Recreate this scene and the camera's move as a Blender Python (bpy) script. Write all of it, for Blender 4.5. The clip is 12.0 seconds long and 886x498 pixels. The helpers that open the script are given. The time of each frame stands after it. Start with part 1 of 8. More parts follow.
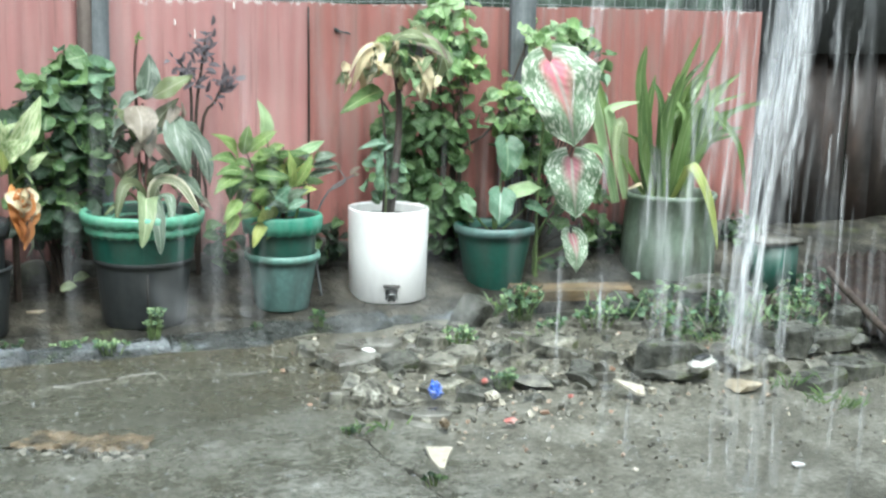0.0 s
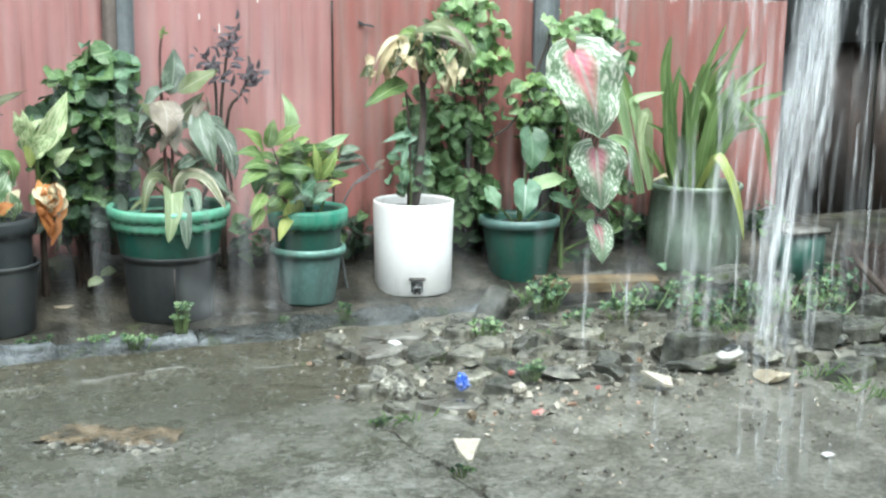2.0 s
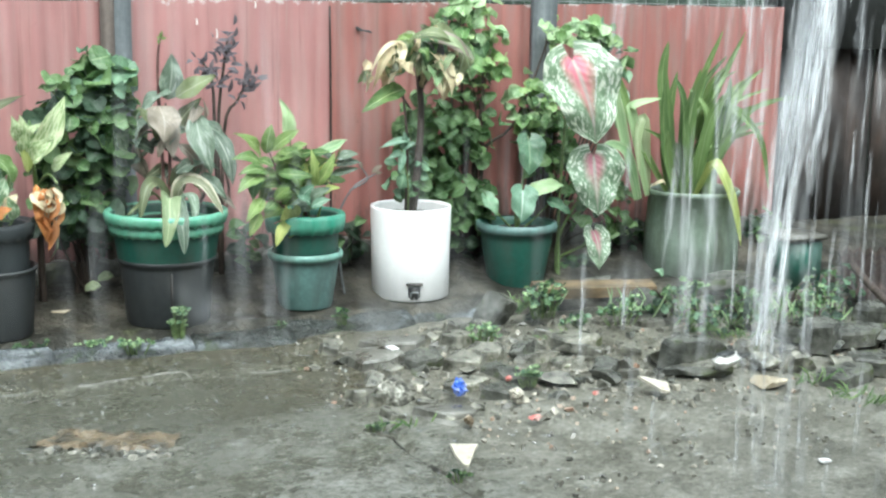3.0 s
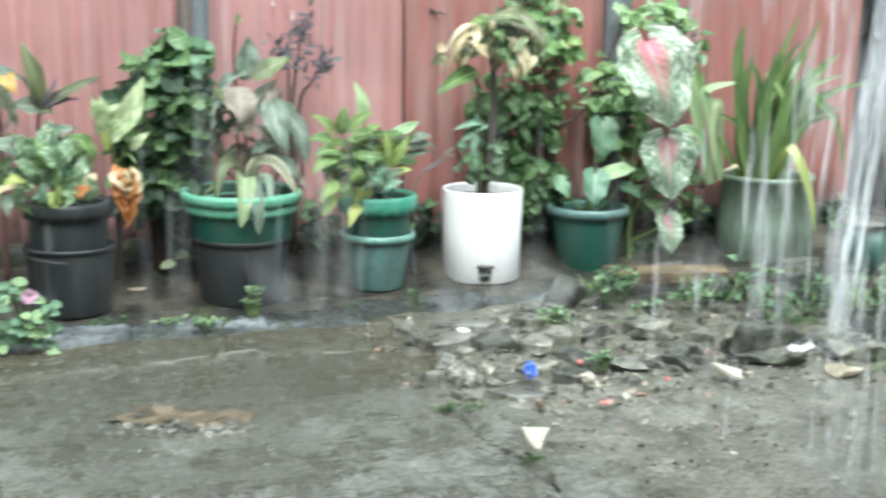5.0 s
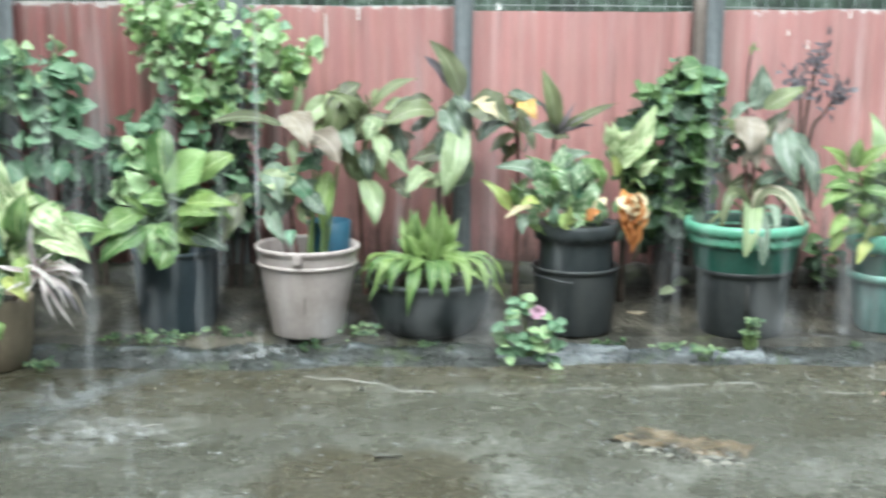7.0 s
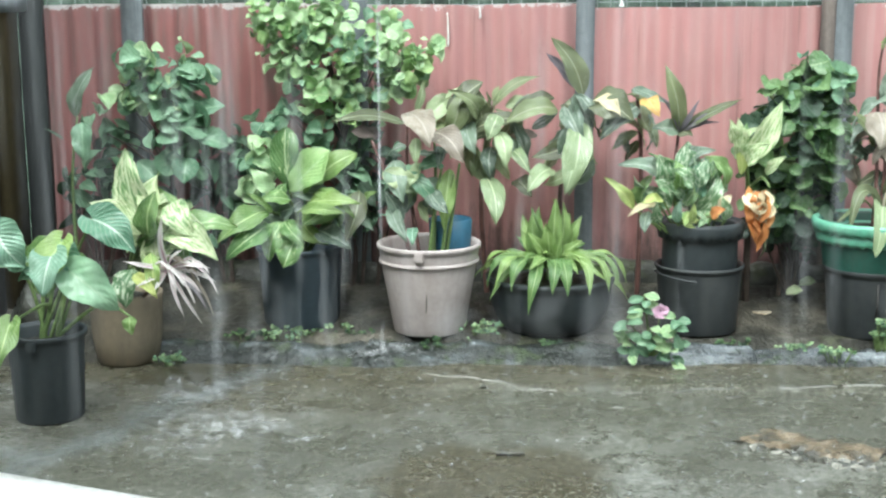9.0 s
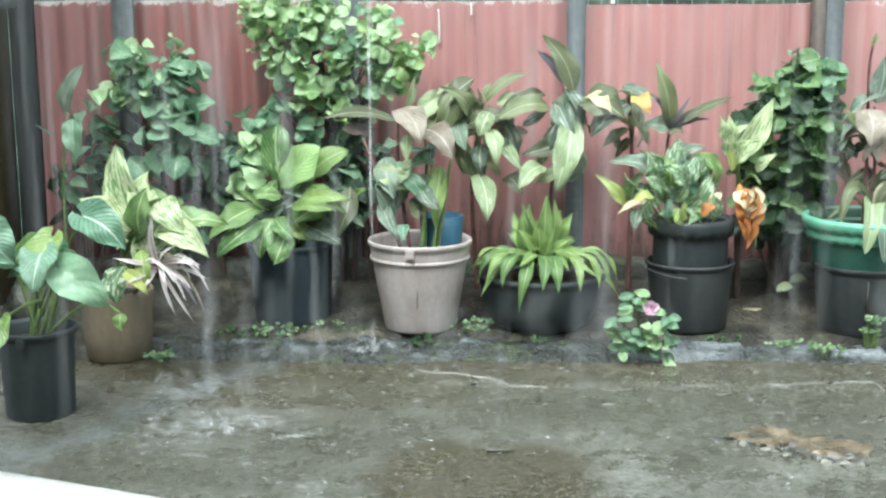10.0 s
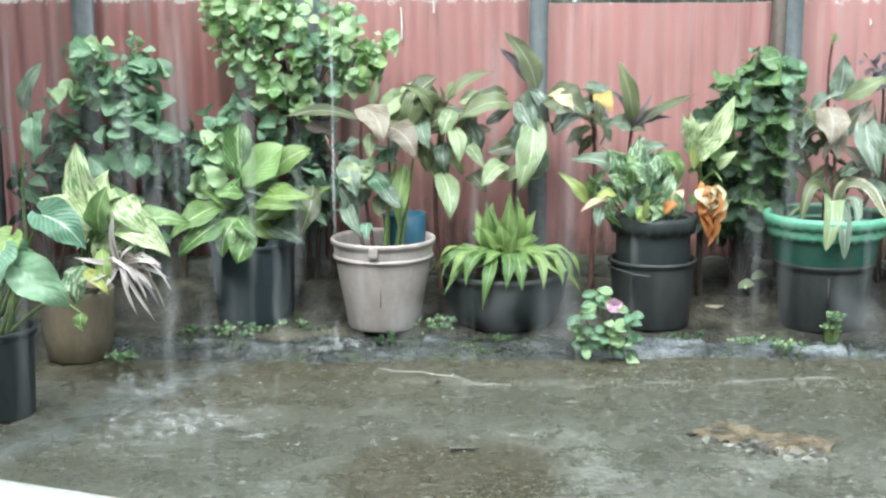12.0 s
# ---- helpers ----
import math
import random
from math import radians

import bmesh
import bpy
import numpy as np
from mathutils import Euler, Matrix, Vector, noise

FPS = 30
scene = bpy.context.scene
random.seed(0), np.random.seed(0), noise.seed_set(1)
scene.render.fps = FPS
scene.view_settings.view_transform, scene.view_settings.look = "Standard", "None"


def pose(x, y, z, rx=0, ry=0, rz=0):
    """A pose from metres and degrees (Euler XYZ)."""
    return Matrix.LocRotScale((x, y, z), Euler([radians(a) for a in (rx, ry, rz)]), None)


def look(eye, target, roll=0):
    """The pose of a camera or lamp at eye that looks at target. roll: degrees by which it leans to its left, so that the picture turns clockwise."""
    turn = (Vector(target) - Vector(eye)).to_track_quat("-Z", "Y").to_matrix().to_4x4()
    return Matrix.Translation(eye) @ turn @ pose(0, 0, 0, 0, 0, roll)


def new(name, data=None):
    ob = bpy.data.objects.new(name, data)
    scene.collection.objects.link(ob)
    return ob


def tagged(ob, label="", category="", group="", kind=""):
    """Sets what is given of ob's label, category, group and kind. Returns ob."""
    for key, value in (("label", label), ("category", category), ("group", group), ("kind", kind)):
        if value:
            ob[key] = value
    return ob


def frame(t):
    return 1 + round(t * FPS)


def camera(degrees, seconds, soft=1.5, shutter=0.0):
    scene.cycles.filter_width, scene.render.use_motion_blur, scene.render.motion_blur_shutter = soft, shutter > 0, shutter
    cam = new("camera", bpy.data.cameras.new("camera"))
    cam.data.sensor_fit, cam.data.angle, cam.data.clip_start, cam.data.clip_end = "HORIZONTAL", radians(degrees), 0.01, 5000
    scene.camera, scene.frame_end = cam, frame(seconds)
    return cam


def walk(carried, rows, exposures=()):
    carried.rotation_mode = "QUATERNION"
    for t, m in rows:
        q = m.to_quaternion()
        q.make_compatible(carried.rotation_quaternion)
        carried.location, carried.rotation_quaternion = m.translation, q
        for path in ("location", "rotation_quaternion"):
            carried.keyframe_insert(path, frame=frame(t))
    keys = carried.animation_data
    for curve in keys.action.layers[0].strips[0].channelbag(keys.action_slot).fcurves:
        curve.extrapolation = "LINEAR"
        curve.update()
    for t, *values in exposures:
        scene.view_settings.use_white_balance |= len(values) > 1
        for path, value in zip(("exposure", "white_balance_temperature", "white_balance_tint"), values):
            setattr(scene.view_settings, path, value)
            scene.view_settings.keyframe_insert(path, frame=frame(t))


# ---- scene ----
cam = camera(37.2, 12.0, soft=2.3, shutter=0.6)
PATH = [
    (0, (-0.002, 0.449, 0.912), (0.842, 2.223, 0.539), 1.3),
    (0.5, (-0.003, 0.45, 0.91), (0.829, 2.235, 0.563), 0.8),
    (1, (-0.01, 0.449, 0.911), (0.818, 2.234, 0.554), 1.1),
    (1.5, (-0.002, 0.448, 0.913), (0.816, 2.23, 0.518), 1.0),
    (2, (-0.008, 0.453, 0.908), (0.804, 2.24, 0.525), 0.7),
    (2.5, (-0.009, 0.451, 0.908), (0.815, 2.233, 0.527), 0.8),
    (2.7, (-0.009, 0.451, 0.908), (0.808, 2.238, 0.534), 0.8),
    (4.3, (-0.013, 0.458, 0.909), (0.803, 2.243, 0.525), 0.9),
    (4.5, (-0.015, 0.458, 0.909), (0.794, 2.247, 0.528), 1.0),
    (5, (-0.032, 0.454, 0.914), (0.694, 2.273, 0.509), 1.0),
    (5.2, (-0.04, 0.453, 0.915), (0.613, 2.301, 0.516), 1.0),
    (5.5, (-0.053, 0.453, 0.916), (0.461, 2.345, 0.52), 1.0),
    (5.8, (-0.066, 0.457, 0.913), (0.318, 2.378, 0.513), 0.8),
    (6, (-0.073, 0.459, 0.911), (0.255, 2.389, 0.503), 0.6),
    (6.2, (-0.077, 0.459, 0.909), (0.216, 2.393, 0.494), 0.4),
    (6.5, (-0.083, 0.458, 0.909), (0.112, 2.409, 0.517), 0.3),
    (6.8, (-0.097, 0.455, 0.911), (0.002, 2.416, 0.535), 0.4),
    (7, (-0.105, 0.453, 0.912), (-0.073, 2.418, 0.542), 0.4),
    (7.2, (-0.109, 0.453, 0.912), (-0.138, 2.42, 0.547), 0.1),
    (7.5, (-0.11, 0.454, 0.911), (-0.199, 2.418, 0.543), -0.3),
    (7.7, (-0.11, 0.454, 0.911), (-0.238, 2.416, 0.547), -0.3),
    (9.3, (-0.116, 0.453, 0.907), (-0.262, 2.413, 0.535), -0.4),
    (9.5, (-0.116, 0.453, 0.907), (-0.259, 2.413, 0.534), -0.4),
    (10, (-0.112, 0.452, 0.909), (-0.246, 2.412, 0.533), -0.3),
    (10.5, (-0.114, 0.454, 0.909), (-0.228, 2.415, 0.534), -0.3),
    (11, (-0.111, 0.456, 0.91), (-0.211, 2.42, 0.546), -0.3),
    (11.5, (-0.111, 0.457, 0.902), (-0.197, 2.419, 0.524), -0.2),
    (12, (-0.113, 0.456, 0.905), (-0.191, 2.419, 0.528), -0.2),
]
walk(cam, [(t, look(eye, target, roll)) for t, eye, target, roll in PATH], [(0, 1.61, 6000, 0), (5, 1.67, 6000, 0), (6, 1.64, 6000, 0), (6.6, 1.77, 6000, 0), (12, 1.8, 6000, 0)])

# ---- light: heavy rain, overcast ----
world = bpy.data.worlds.new("overcast")
scene.world = world
world.use_nodes = True
wn = world.node_tree
sky = wn.nodes.new("ShaderNodeTexSky")
sky.sky_type, sky.sun_disc = "NISHITA", False
sky.sun_elevation, sky.sun_rotation = radians(58), radians(200)
sky.air_density, sky.dust_density = 1.0, 4.0
soften = wn.nodes.new("ShaderNodeHueSaturation")
soften.inputs["Saturation"].default_value = 0.25
wn.links.new(sky.outputs["Color"], soften.inputs["Color"])
wn.links.new(soften.outputs["Color"], wn.nodes["Background"].inputs["Color"])
wn.nodes["Background"].inputs["Strength"].default_value = 0.15
sun = new("sun", bpy.data.lights.new("sun", "SUN"))
sun.data.energy, sun.data.angle, sun.data.color = 1.1, radians(50), (1.0, 0.98, 0.95)
sun.matrix_world = look((0.9, 0.6, 6.0), (0.4, 3.6, 0.0))


# ---- materials ----
def mat(name):
    m = bpy.data.materials.new(name)
    m.use_nodes = True
    return m, m.node_tree, m.node_tree.nodes["Principled BSDF"]


def node(nt, kind, **inputs):
    n = nt.nodes.new("ShaderNode" + kind)
    for k, v in inputs.items():
        n.inputs[k.replace("_", " ")].default_value = v
    return n


def noise_tex(nt, scale, detail=4.0, rough=0.55, stretch=(1, 1, 1), coords="Object", shift=None):
    tc = nt.nodes.new("ShaderNodeTexCoord")
    mp = nt.nodes.new("ShaderNodeMapping")
    mp.inputs["Scale"].default_value = stretch
    nt.links.new(tc.outputs[coords], mp.inputs["Vector"])
    if shift is not None:
        nt.links.new(shift, mp.inputs["Location"])
    n = node(nt, "TexNoise", Scale=scale, Detail=detail, Roughness=rough)
    nt.links.new(mp.outputs["Vector"], n.inputs["Vector"])
    return n.outputs["Fac"]


def ramp(nt, fac, stops):
    r = nt.nodes.new("ShaderNodeValToRGB")
    while len(r.color_ramp.elements) < len(stops):
        r.color_ramp.elements.new(0.5)
    for e, (p, c) in zip(r.color_ramp.elements, stops):
        e.position = p
        e.color = (*c, 1) if isinstance(c, tuple) else (c, c, c, 1)
    nt.links.new(fac, r.inputs["Fac"])
    return r.outputs["Color"]


def mix(nt, fac, a, b, kind="MIX"):
    m = nt.nodes.new("ShaderNodeMix")
    m.data_type, m.blend_type = "RGBA", kind
    for sock, v in ((m.inputs[0], fac), (m.inputs[6], a), (m.inputs[7], b)):
        if isinstance(v, bpy.types.NodeSocket):
            nt.links.new(v, sock)
        elif isinstance(v, tuple):
            sock.default_value = (*v, 1)
        else:
            sock.default_value = v
    return m.outputs[2]


def calc(nt, op, a, b=0.5, c=None):
    m = nt.nodes.new("ShaderNodeMath")
    m.operation = op
    for sock, v in zip(m.inputs, (a, b, c)):
        if isinstance(v, bpy.types.NodeSocket):
            nt.links.new(v, sock)
        elif v is not None:
            sock.default_value = v
    return m.outputs[0]


def bump(nt, bsdf, fac, strength=0.3, distance=0.005):
    b = node(nt, "Bump", Strength=strength, Distance=distance)
    nt.links.new(fac, b.inputs["Height"])
    nt.links.new(b.outputs["Normal"], bsdf.inputs["Normal"])


def rough_surface(name, stops, scale=6.0, rough=(0.3, 0.7), grain=120.0, relief=0.4, stretch=(1, 1, 1), metal=0.0, depth=0.004, spots=None, shine=0.5):
    """A worn surface: colours by large noise, grain by fine noise, optional spots of another colour."""
    m, nt, b = mat(name)
    big = noise_tex(nt, scale, 6.0, 0.6, stretch)
    fine = noise_tex(nt, grain, 3.0, 0.6)
    col = ramp(nt, big, stops)
    col = mix(nt, 0.35, col, ramp(nt, fine, [(0.3, 0.35), (0.7, 1.0)]), "MULTIPLY")
    if spots:
        mask = ramp(nt, noise_tex(nt, spots[1], 5.0, 0.65), [(spots[2], 0.0), (spots[2] + 0.08, 1.0)])
        col = mix(nt, mask, col, spots[0])
    nt.links.new(col, b.inputs["Base Color"])
    nt.links.new(ramp(nt, noise_tex(nt, scale * 2.3, 4.0), [(0.35, rough[0]), (0.65, rough[1])]), b.inputs["Roughness"])
    b.inputs["Metallic"].default_value = metal
    b.inputs["Specular IOR Level"].default_value = shine
    bump(nt, b, calc(nt, "ADD", fine, big), relief, depth)
    return m


def plastic(name, colour, dirt=(0.08, 0.075, 0.06), amount=0.35, rough=0.4, scuff=0.72):
    """Weathered plastic with dirt in streaks and a scuffed gloss."""
    m, nt, b = mat(name)
    streak = noise_tex(nt, 9.0, 5.0, 0.65, (2.5, 2.5, 0.6))
    fine = noise_tex(nt, 60.0, 4.0, 0.6)
    dark = tuple(c * scuff for c in colour)
    col = mix(nt, ramp(nt, fine, [(0.35, 0.0), (0.7, 1.0)]), colour, dark)
    mask = calc(nt, "MULTIPLY", ramp(nt, streak, [(0.42, 0.0), (0.72, 1.0)]), amount * 1.6)
    col = mix(nt, mask, col, dirt)
    nt.links.new(col, b.inputs["Base Color"])
    nt.links.new(ramp(nt, streak, [(0.3, rough - 0.12), (0.7, rough + 0.2)]), b.inputs["Roughness"])
    bump(nt, b, fine, 0.15, 0.002)
    return m


def dusty(c, grey=0.2, lift=1.08):
    """A leaf colour greyed and lifted, with the rain's haze put into it."""
    g = 0.25 * c[0] + 0.65 * c[1] + 0.1 * c[2]
    return tuple(lift * (v + (g - v) * grey) for v in c)


def leaf_mat(name, colour, dark, vein=None, patch=None, patch_at=0.55, patch_scale=14.0, edge=None, heart=None, rough=0.3, lateral=9.0, through_light=0.32, side_vein=0.35, margin=False):
    """A wet leaf: midrib and side veins by its own coordinates, patches for variegation, a tint of its own for each leaf."""
    m, nt, b = mat(name)
    colour, dark, vein, patch = (c and dusty(c) for c in (colour, dark, vein, patch))
    uv = nt.nodes.new("ShaderNodeUVMap")
    sep = nt.nodes.new("ShaderNodeSeparateXYZ")
    nt.links.new(uv.outputs["UV"], sep.inputs["Vector"])
    off = calc(nt, "ABSOLUTE", calc(nt, "SUBTRACT", sep.outputs["X"], 0.5))
    info = nt.nodes.new("ShaderNodeObjectInfo")
    rnd = info.outputs["Random"]
    shift = nt.nodes.new("ShaderNodeCombineXYZ")
    nt.links.new(calc(nt, "MULTIPLY", rnd, 37.0), shift.inputs["X"])
    nt.links.new(calc(nt, "MULTIPLY", rnd, 11.0), shift.inputs["Y"])
    blot = noise_tex(nt, 3.0, 5.0, 0.6, coords="UV", shift=shift.outputs["Vector"])
    tone = calc(nt, "ADD", calc(nt, "MULTIPLY", blot, 0.6), calc(nt, "MULTIPLY", rnd, 0.55))
    col = mix(nt, ramp(nt, tone, [(0.25, 0.0), (0.85, 1.0)]), dark, colour)
    if patch:
        big = noise_tex(nt, patch_scale, 4.0, 0.6, (1, 0.6, 1), coords="UV", shift=shift.outputs["Vector"])
        mask = ramp(nt, big, [(patch_at - 0.03, 0.0), (patch_at + 0.09, 0.85)])
        if margin:
            out = calc(nt, "ADD", off, calc(nt, "MULTIPLY", blot, 0.3))
            mask = calc(nt, "MULTIPLY", mask, ramp(nt, out, [(0.22, 0.1), (0.42, 1.0)]))
        col = mix(nt, mask, col, patch)
    if edge:
        rim = noise_tex(nt, 6.0, 3.0, 0.6, coords="UV", shift=shift.outputs["Vector"])
        col = mix(nt, ramp(nt, calc(nt, "ADD", off, calc(nt, "MULTIPLY", rim, 0.3)), [(0.46, 0.0), (0.56, 0.9)]), col, edge)
    if heart:
        away = calc(nt, "ADD", calc(nt, "MULTIPLY", off, 1.7), calc(nt, "MULTIPLY", sep.outputs["Y"], 0.6))
        away = calc(nt, "ADD", away, calc(nt, "MULTIPLY", blot, 0.35))
        col = mix(nt, ramp(nt, away, [(0.42, 0.95), (0.7, 0.0)]), col, heart)
    wave = calc(nt, "SINE", calc(nt, "MULTIPLY", calc(nt, "SUBTRACT", sep.outputs["Y"], calc(nt, "MULTIPLY", off, 0.9)), lateral * 6.283))
    if vein:
        rib = ramp(nt, off, [(0.012, 0.85), (0.045, 0.0)])
        side = ramp(nt, wave, [(0.86, 0.0), (1.0, side_vein)])
        col = mix(nt, rib, mix(nt, side, col, vein), vein)
    spots = noise_tex(nt, 5.0, 6.0, 0.7, (2.2, 1, 1), coords="UV", shift=shift.outputs["Vector"])
    col = mix(nt, ramp(nt, spots, [(0.63, 0.0), (0.72, 0.55)]), col, (0.2, 0.15, 0.06))
    nt.links.new(col, b.inputs["Base Color"])
    nt.links.new(ramp(nt, blot, [(0.35, rough - 0.12), (0.65, rough + 0.14)]), b.inputs["Roughness"])
    b.inputs["Specular IOR Level"].default_value = 0.45
    bump(nt, b, calc(nt, "ADD", calc(nt, "MULTIPLY", wave, 0.16), calc(nt, "MULTIPLY", blot, 1.4)), 0.6, 0.004)
    glow = node(nt, "BsdfTranslucent")
    nt.links.new(col, glow.inputs["Color"])
    both = node(nt, "MixShader", Fac=through_light)
    nt.links.new(b.outputs["BSDF"], both.inputs[1])
    nt.links.new(glow.outputs["BSDF"], both.inputs[2])
    nt.links.new(both.outputs["Shader"], nt.nodes["Material Output"].inputs["Surface"])
    return m


def water_mat(name, cover, streaks=18.0, fade=0.6):
    """Broken falling water: mostly clear, whitest along the middle of each strand, fraying out to its edges and ends."""
    m, nt, b = mat(name)
    b.inputs["Base Color"].default_value = (0.92, 0.95, 0.98, 1)
    b.inputs["Roughness"].default_value = 0.3
    clear = node(nt, "BsdfTransparent")
    uv = nt.nodes.new("ShaderNodeUVMap")
    sep = nt.nodes.new("ShaderNodeSeparateXYZ")
    nt.links.new(uv.outputs["UV"], sep.inputs["Vector"])
    hump = lambda c: calc(nt, "MULTIPLY", calc(nt, "MULTIPLY", c, calc(nt, "SUBTRACT", 1.0, c)), 4.0)  # noqa: E731
    shape = calc(nt, "MULTIPLY", calc(nt, "POWER", hump(sep.outputs["X"]), 1.4), calc(nt, "POWER", hump(sep.outputs["Y"]), fade))
    foam = noise_tex(nt, streaks, 5.0, 0.65, (4.5, 4.5, 0.25))
    fac = calc(nt, "MULTIPLY", calc(nt, "MULTIPLY", ramp(nt, foam, [(0.36, 0.15), (0.66, 1.0)]), shape), cover)
    both = nt.nodes.new("ShaderNodeMixShader")
    nt.links.new(fac, both.inputs[0])
    nt.links.new(clear.outputs["BSDF"], both.inputs[1])
    nt.links.new(b.outputs["BSDF"], both.inputs[2])
    nt.links.new(both.outputs["Shader"], nt.nodes["Material Output"].inputs["Surface"])
    return m


def drop_mat():
    """A clear drop with a little of the sky's white in it."""
    m, nt, b = mat("water_drop")
    b.inputs["Base Color"].default_value = (0.85, 0.88, 0.9, 1)
    b.inputs["Roughness"].default_value = 0.15
    both = node(nt, "MixShader", Fac=0.16)
    nt.links.new(node(nt, "BsdfTransparent").outputs["BSDF"], both.inputs[1])
    nt.links.new(b.outputs["BSDF"], both.inputs[2])
    nt.links.new(both.outputs["Shader"], nt.nodes["Material Output"].inputs["Surface"])
    return m


def concrete_ground():
    """Wet worn concrete: pale where scoured, olive with algae, brown with silt along the edging, broken earth past the slab."""
    m, nt, b = mat("wet_concrete")
    tc = nt.nodes.new("ShaderNodeTexCoord")
    sep = nt.nodes.new("ShaderNodeSeparateXYZ")
    nt.links.new(tc.outputs["Object"], sep.inputs["Vector"])
    px, py = sep.outputs["X"], sep.outputs["Y"]
    macro = noise_tex(nt, 1.7, 4.0, 0.6)
    mid = noise_tex(nt, 7.0, 9.0, 0.75)
    blotch = noise_tex(nt, 26.0, 7.0, 0.75)
    grit = noise_tex(nt, 70.0, 6.0, 0.75)
    fine = noise_tex(nt, 260.0, 3.0, 0.6)
    warp = calc(nt, "SUBTRACT", noise_tex(nt, 6.0, 6.0, 0.65), 0.5)

    def spot(cx, cy, rx, ry, edge, ragged):
        """1 inside a ragged patch of the yard, 0 outside."""
        u = calc(nt, "POWER", calc(nt, "ABSOLUTE", calc(nt, "DIVIDE", calc(nt, "SUBTRACT", px, cx), rx)), 2.0)
        v = calc(nt, "POWER", calc(nt, "ABSOLUTE", calc(nt, "DIVIDE", calc(nt, "SUBTRACT", py, cy), ry)), 2.0)
        far = calc(nt, "ADD", calc(nt, "SQRT", calc(nt, "ADD", u, v)), calc(nt, "MULTIPLY", warp, ragged))
        return ramp(nt, calc(nt, "MULTIPLY", far, 0.5), [(0.5 - edge, 1.0), (0.5 + edge, 0.0)])

    col = ramp(nt, mid, [(0.36, (0.061, 0.062, 0.047)), (0.46, (0.108, 0.109, 0.09)), (0.55, (0.188, 0.19, 0.168)), (0.65, (0.308, 0.311, 0.288))])
    col = mix(nt, ramp(nt, macro, [(0.36, 0.6), (0.56, 0.0)]), col, mix(nt, ramp(nt, grit, [(0.35, 0.0), (0.65, 1.0)]), (0.05, 0.052, 0.032), (0.13, 0.132, 0.1)))
    col = mix(nt, ramp(nt, blotch, [(0.51, 0.0), (0.6, 0.7)]), col, (0.05, 0.05, 0.034))
    col = mix(nt, ramp(nt, blotch, [(0.38, 0.6), (0.46, 0.0)]), col, (0.21, 0.212, 0.18))
    mottle = noise_tex(nt, 58.0, 6.0, 0.75)
    col = mix(nt, ramp(nt, mottle, [(0.5, 0.0), (0.56, 0.65)]), col, (0.042, 0.042, 0.027))
    col = mix(nt, ramp(nt, mottle, [(0.4, 0.55), (0.46, 0.0)]), col, (0.23, 0.228, 0.188))
    brown = mix(nt, ramp(nt, grit, [(0.38, 0.0), (0.62, 1.0)]), (0.023, 0.02, 0.01), (0.09, 0.078, 0.045))
    olive = mix(nt, ramp(nt, grit, [(0.38, 0.0), (0.62, 1.0)]), (0.026, 0.0265, 0.016), (0.095, 0.095, 0.071))
    # silt between the edging and the joint, algae on the low ground, one thick brown stain
    band = ramp(nt, calc(nt, "ADD", calc(nt, "MULTIPLY", calc(nt, "SUBTRACT", py, 3.47), 5.0), calc(nt, "ADD", 0.5, calc(nt, "MULTIPLY", warp, 1.1))), [(0.4, 0.0), (0.62, 0.8)])
    col = mix(nt, band, col, brown)
    # the wide brown at 1.65, 3.3 puts shade between the rubble stones
    for cx, cy, rx, ry, edge, ragged, tone, much in ((0.7, 3.32, 0.58, 0.26, 0.2, 1.4, olive, 0.9), (0.1, 3.38, 0.5, 0.14, 0.3, 1.8, olive, 0.6), (-0.5, 3.15, 0.4, 0.36, 0.35, 1.6, olive, 0.55), (1.65, 3.3, 0.7, 0.3, 0.2, 1.0, brown, 0.9), (-0.75, 3.42, 0.4, 0.22, 0.25, 1.6, brown, 0.6), (-0.55, 3.0, 0.25, 0.12, 0.3, 2.0, olive, 0.6),
                                                     (0.25, 3.0, 0.12, 0.09, 0.25, 1.5, olive, 0.7), (-0.2, 2.87, 0.23, 0.19, 0.07, 1.1, brown, 0.85), (-0.95, 2.85, 0.3, 0.1, 0.2, 1.5, olive, 0.7), (0.4, 2.75, 0.2, 0.1, 0.3, 1.8, olive, 0.4)):
        col = mix(nt, calc(nt, "MULTIPLY", spot(cx, cy, rx, ry, edge, ragged), much), col, tone)
    # broken, gravelly earth past the slab's edge
    earth = ramp(nt, calc(nt, "ADD", calc(nt, "MULTIPLY", calc(nt, "SUBTRACT", px, 1.05), 1.8), calc(nt, "MULTIPLY", warp, 1.0)), [(0.0, 0.0), (0.3, 0.8)])
    col = mix(nt, earth, col, ramp(nt, calc(nt, "ADD", calc(nt, "MULTIPLY", grit, 0.5), calc(nt, "MULTIPLY", mid, 0.5)), [(0.4, (0.045, 0.042, 0.03)), (0.5, (0.14, 0.135, 0.108)), (0.6, (0.29, 0.284, 0.245))]))
    stones = nt.nodes.new("ShaderNodeTexVoronoi")
    stones.inputs["Scale"].default_value = 42.0
    nt.links.new(tc.outputs["Object"], stones.inputs["Vector"])
    pale = ramp(nt, stones.outputs["Color"], [(0.84, 0.0), (0.9, 0.5)])
    near = ramp(nt, stones.outputs["Distance"], [(0.15, 1.0), (0.28, 0.0)])
    col = mix(nt, calc(nt, "MULTIPLY", pale, near), col, (0.42, 0.42, 0.37))
    flecks = noise_tex(nt, 120.0, 5.0, 0.7)
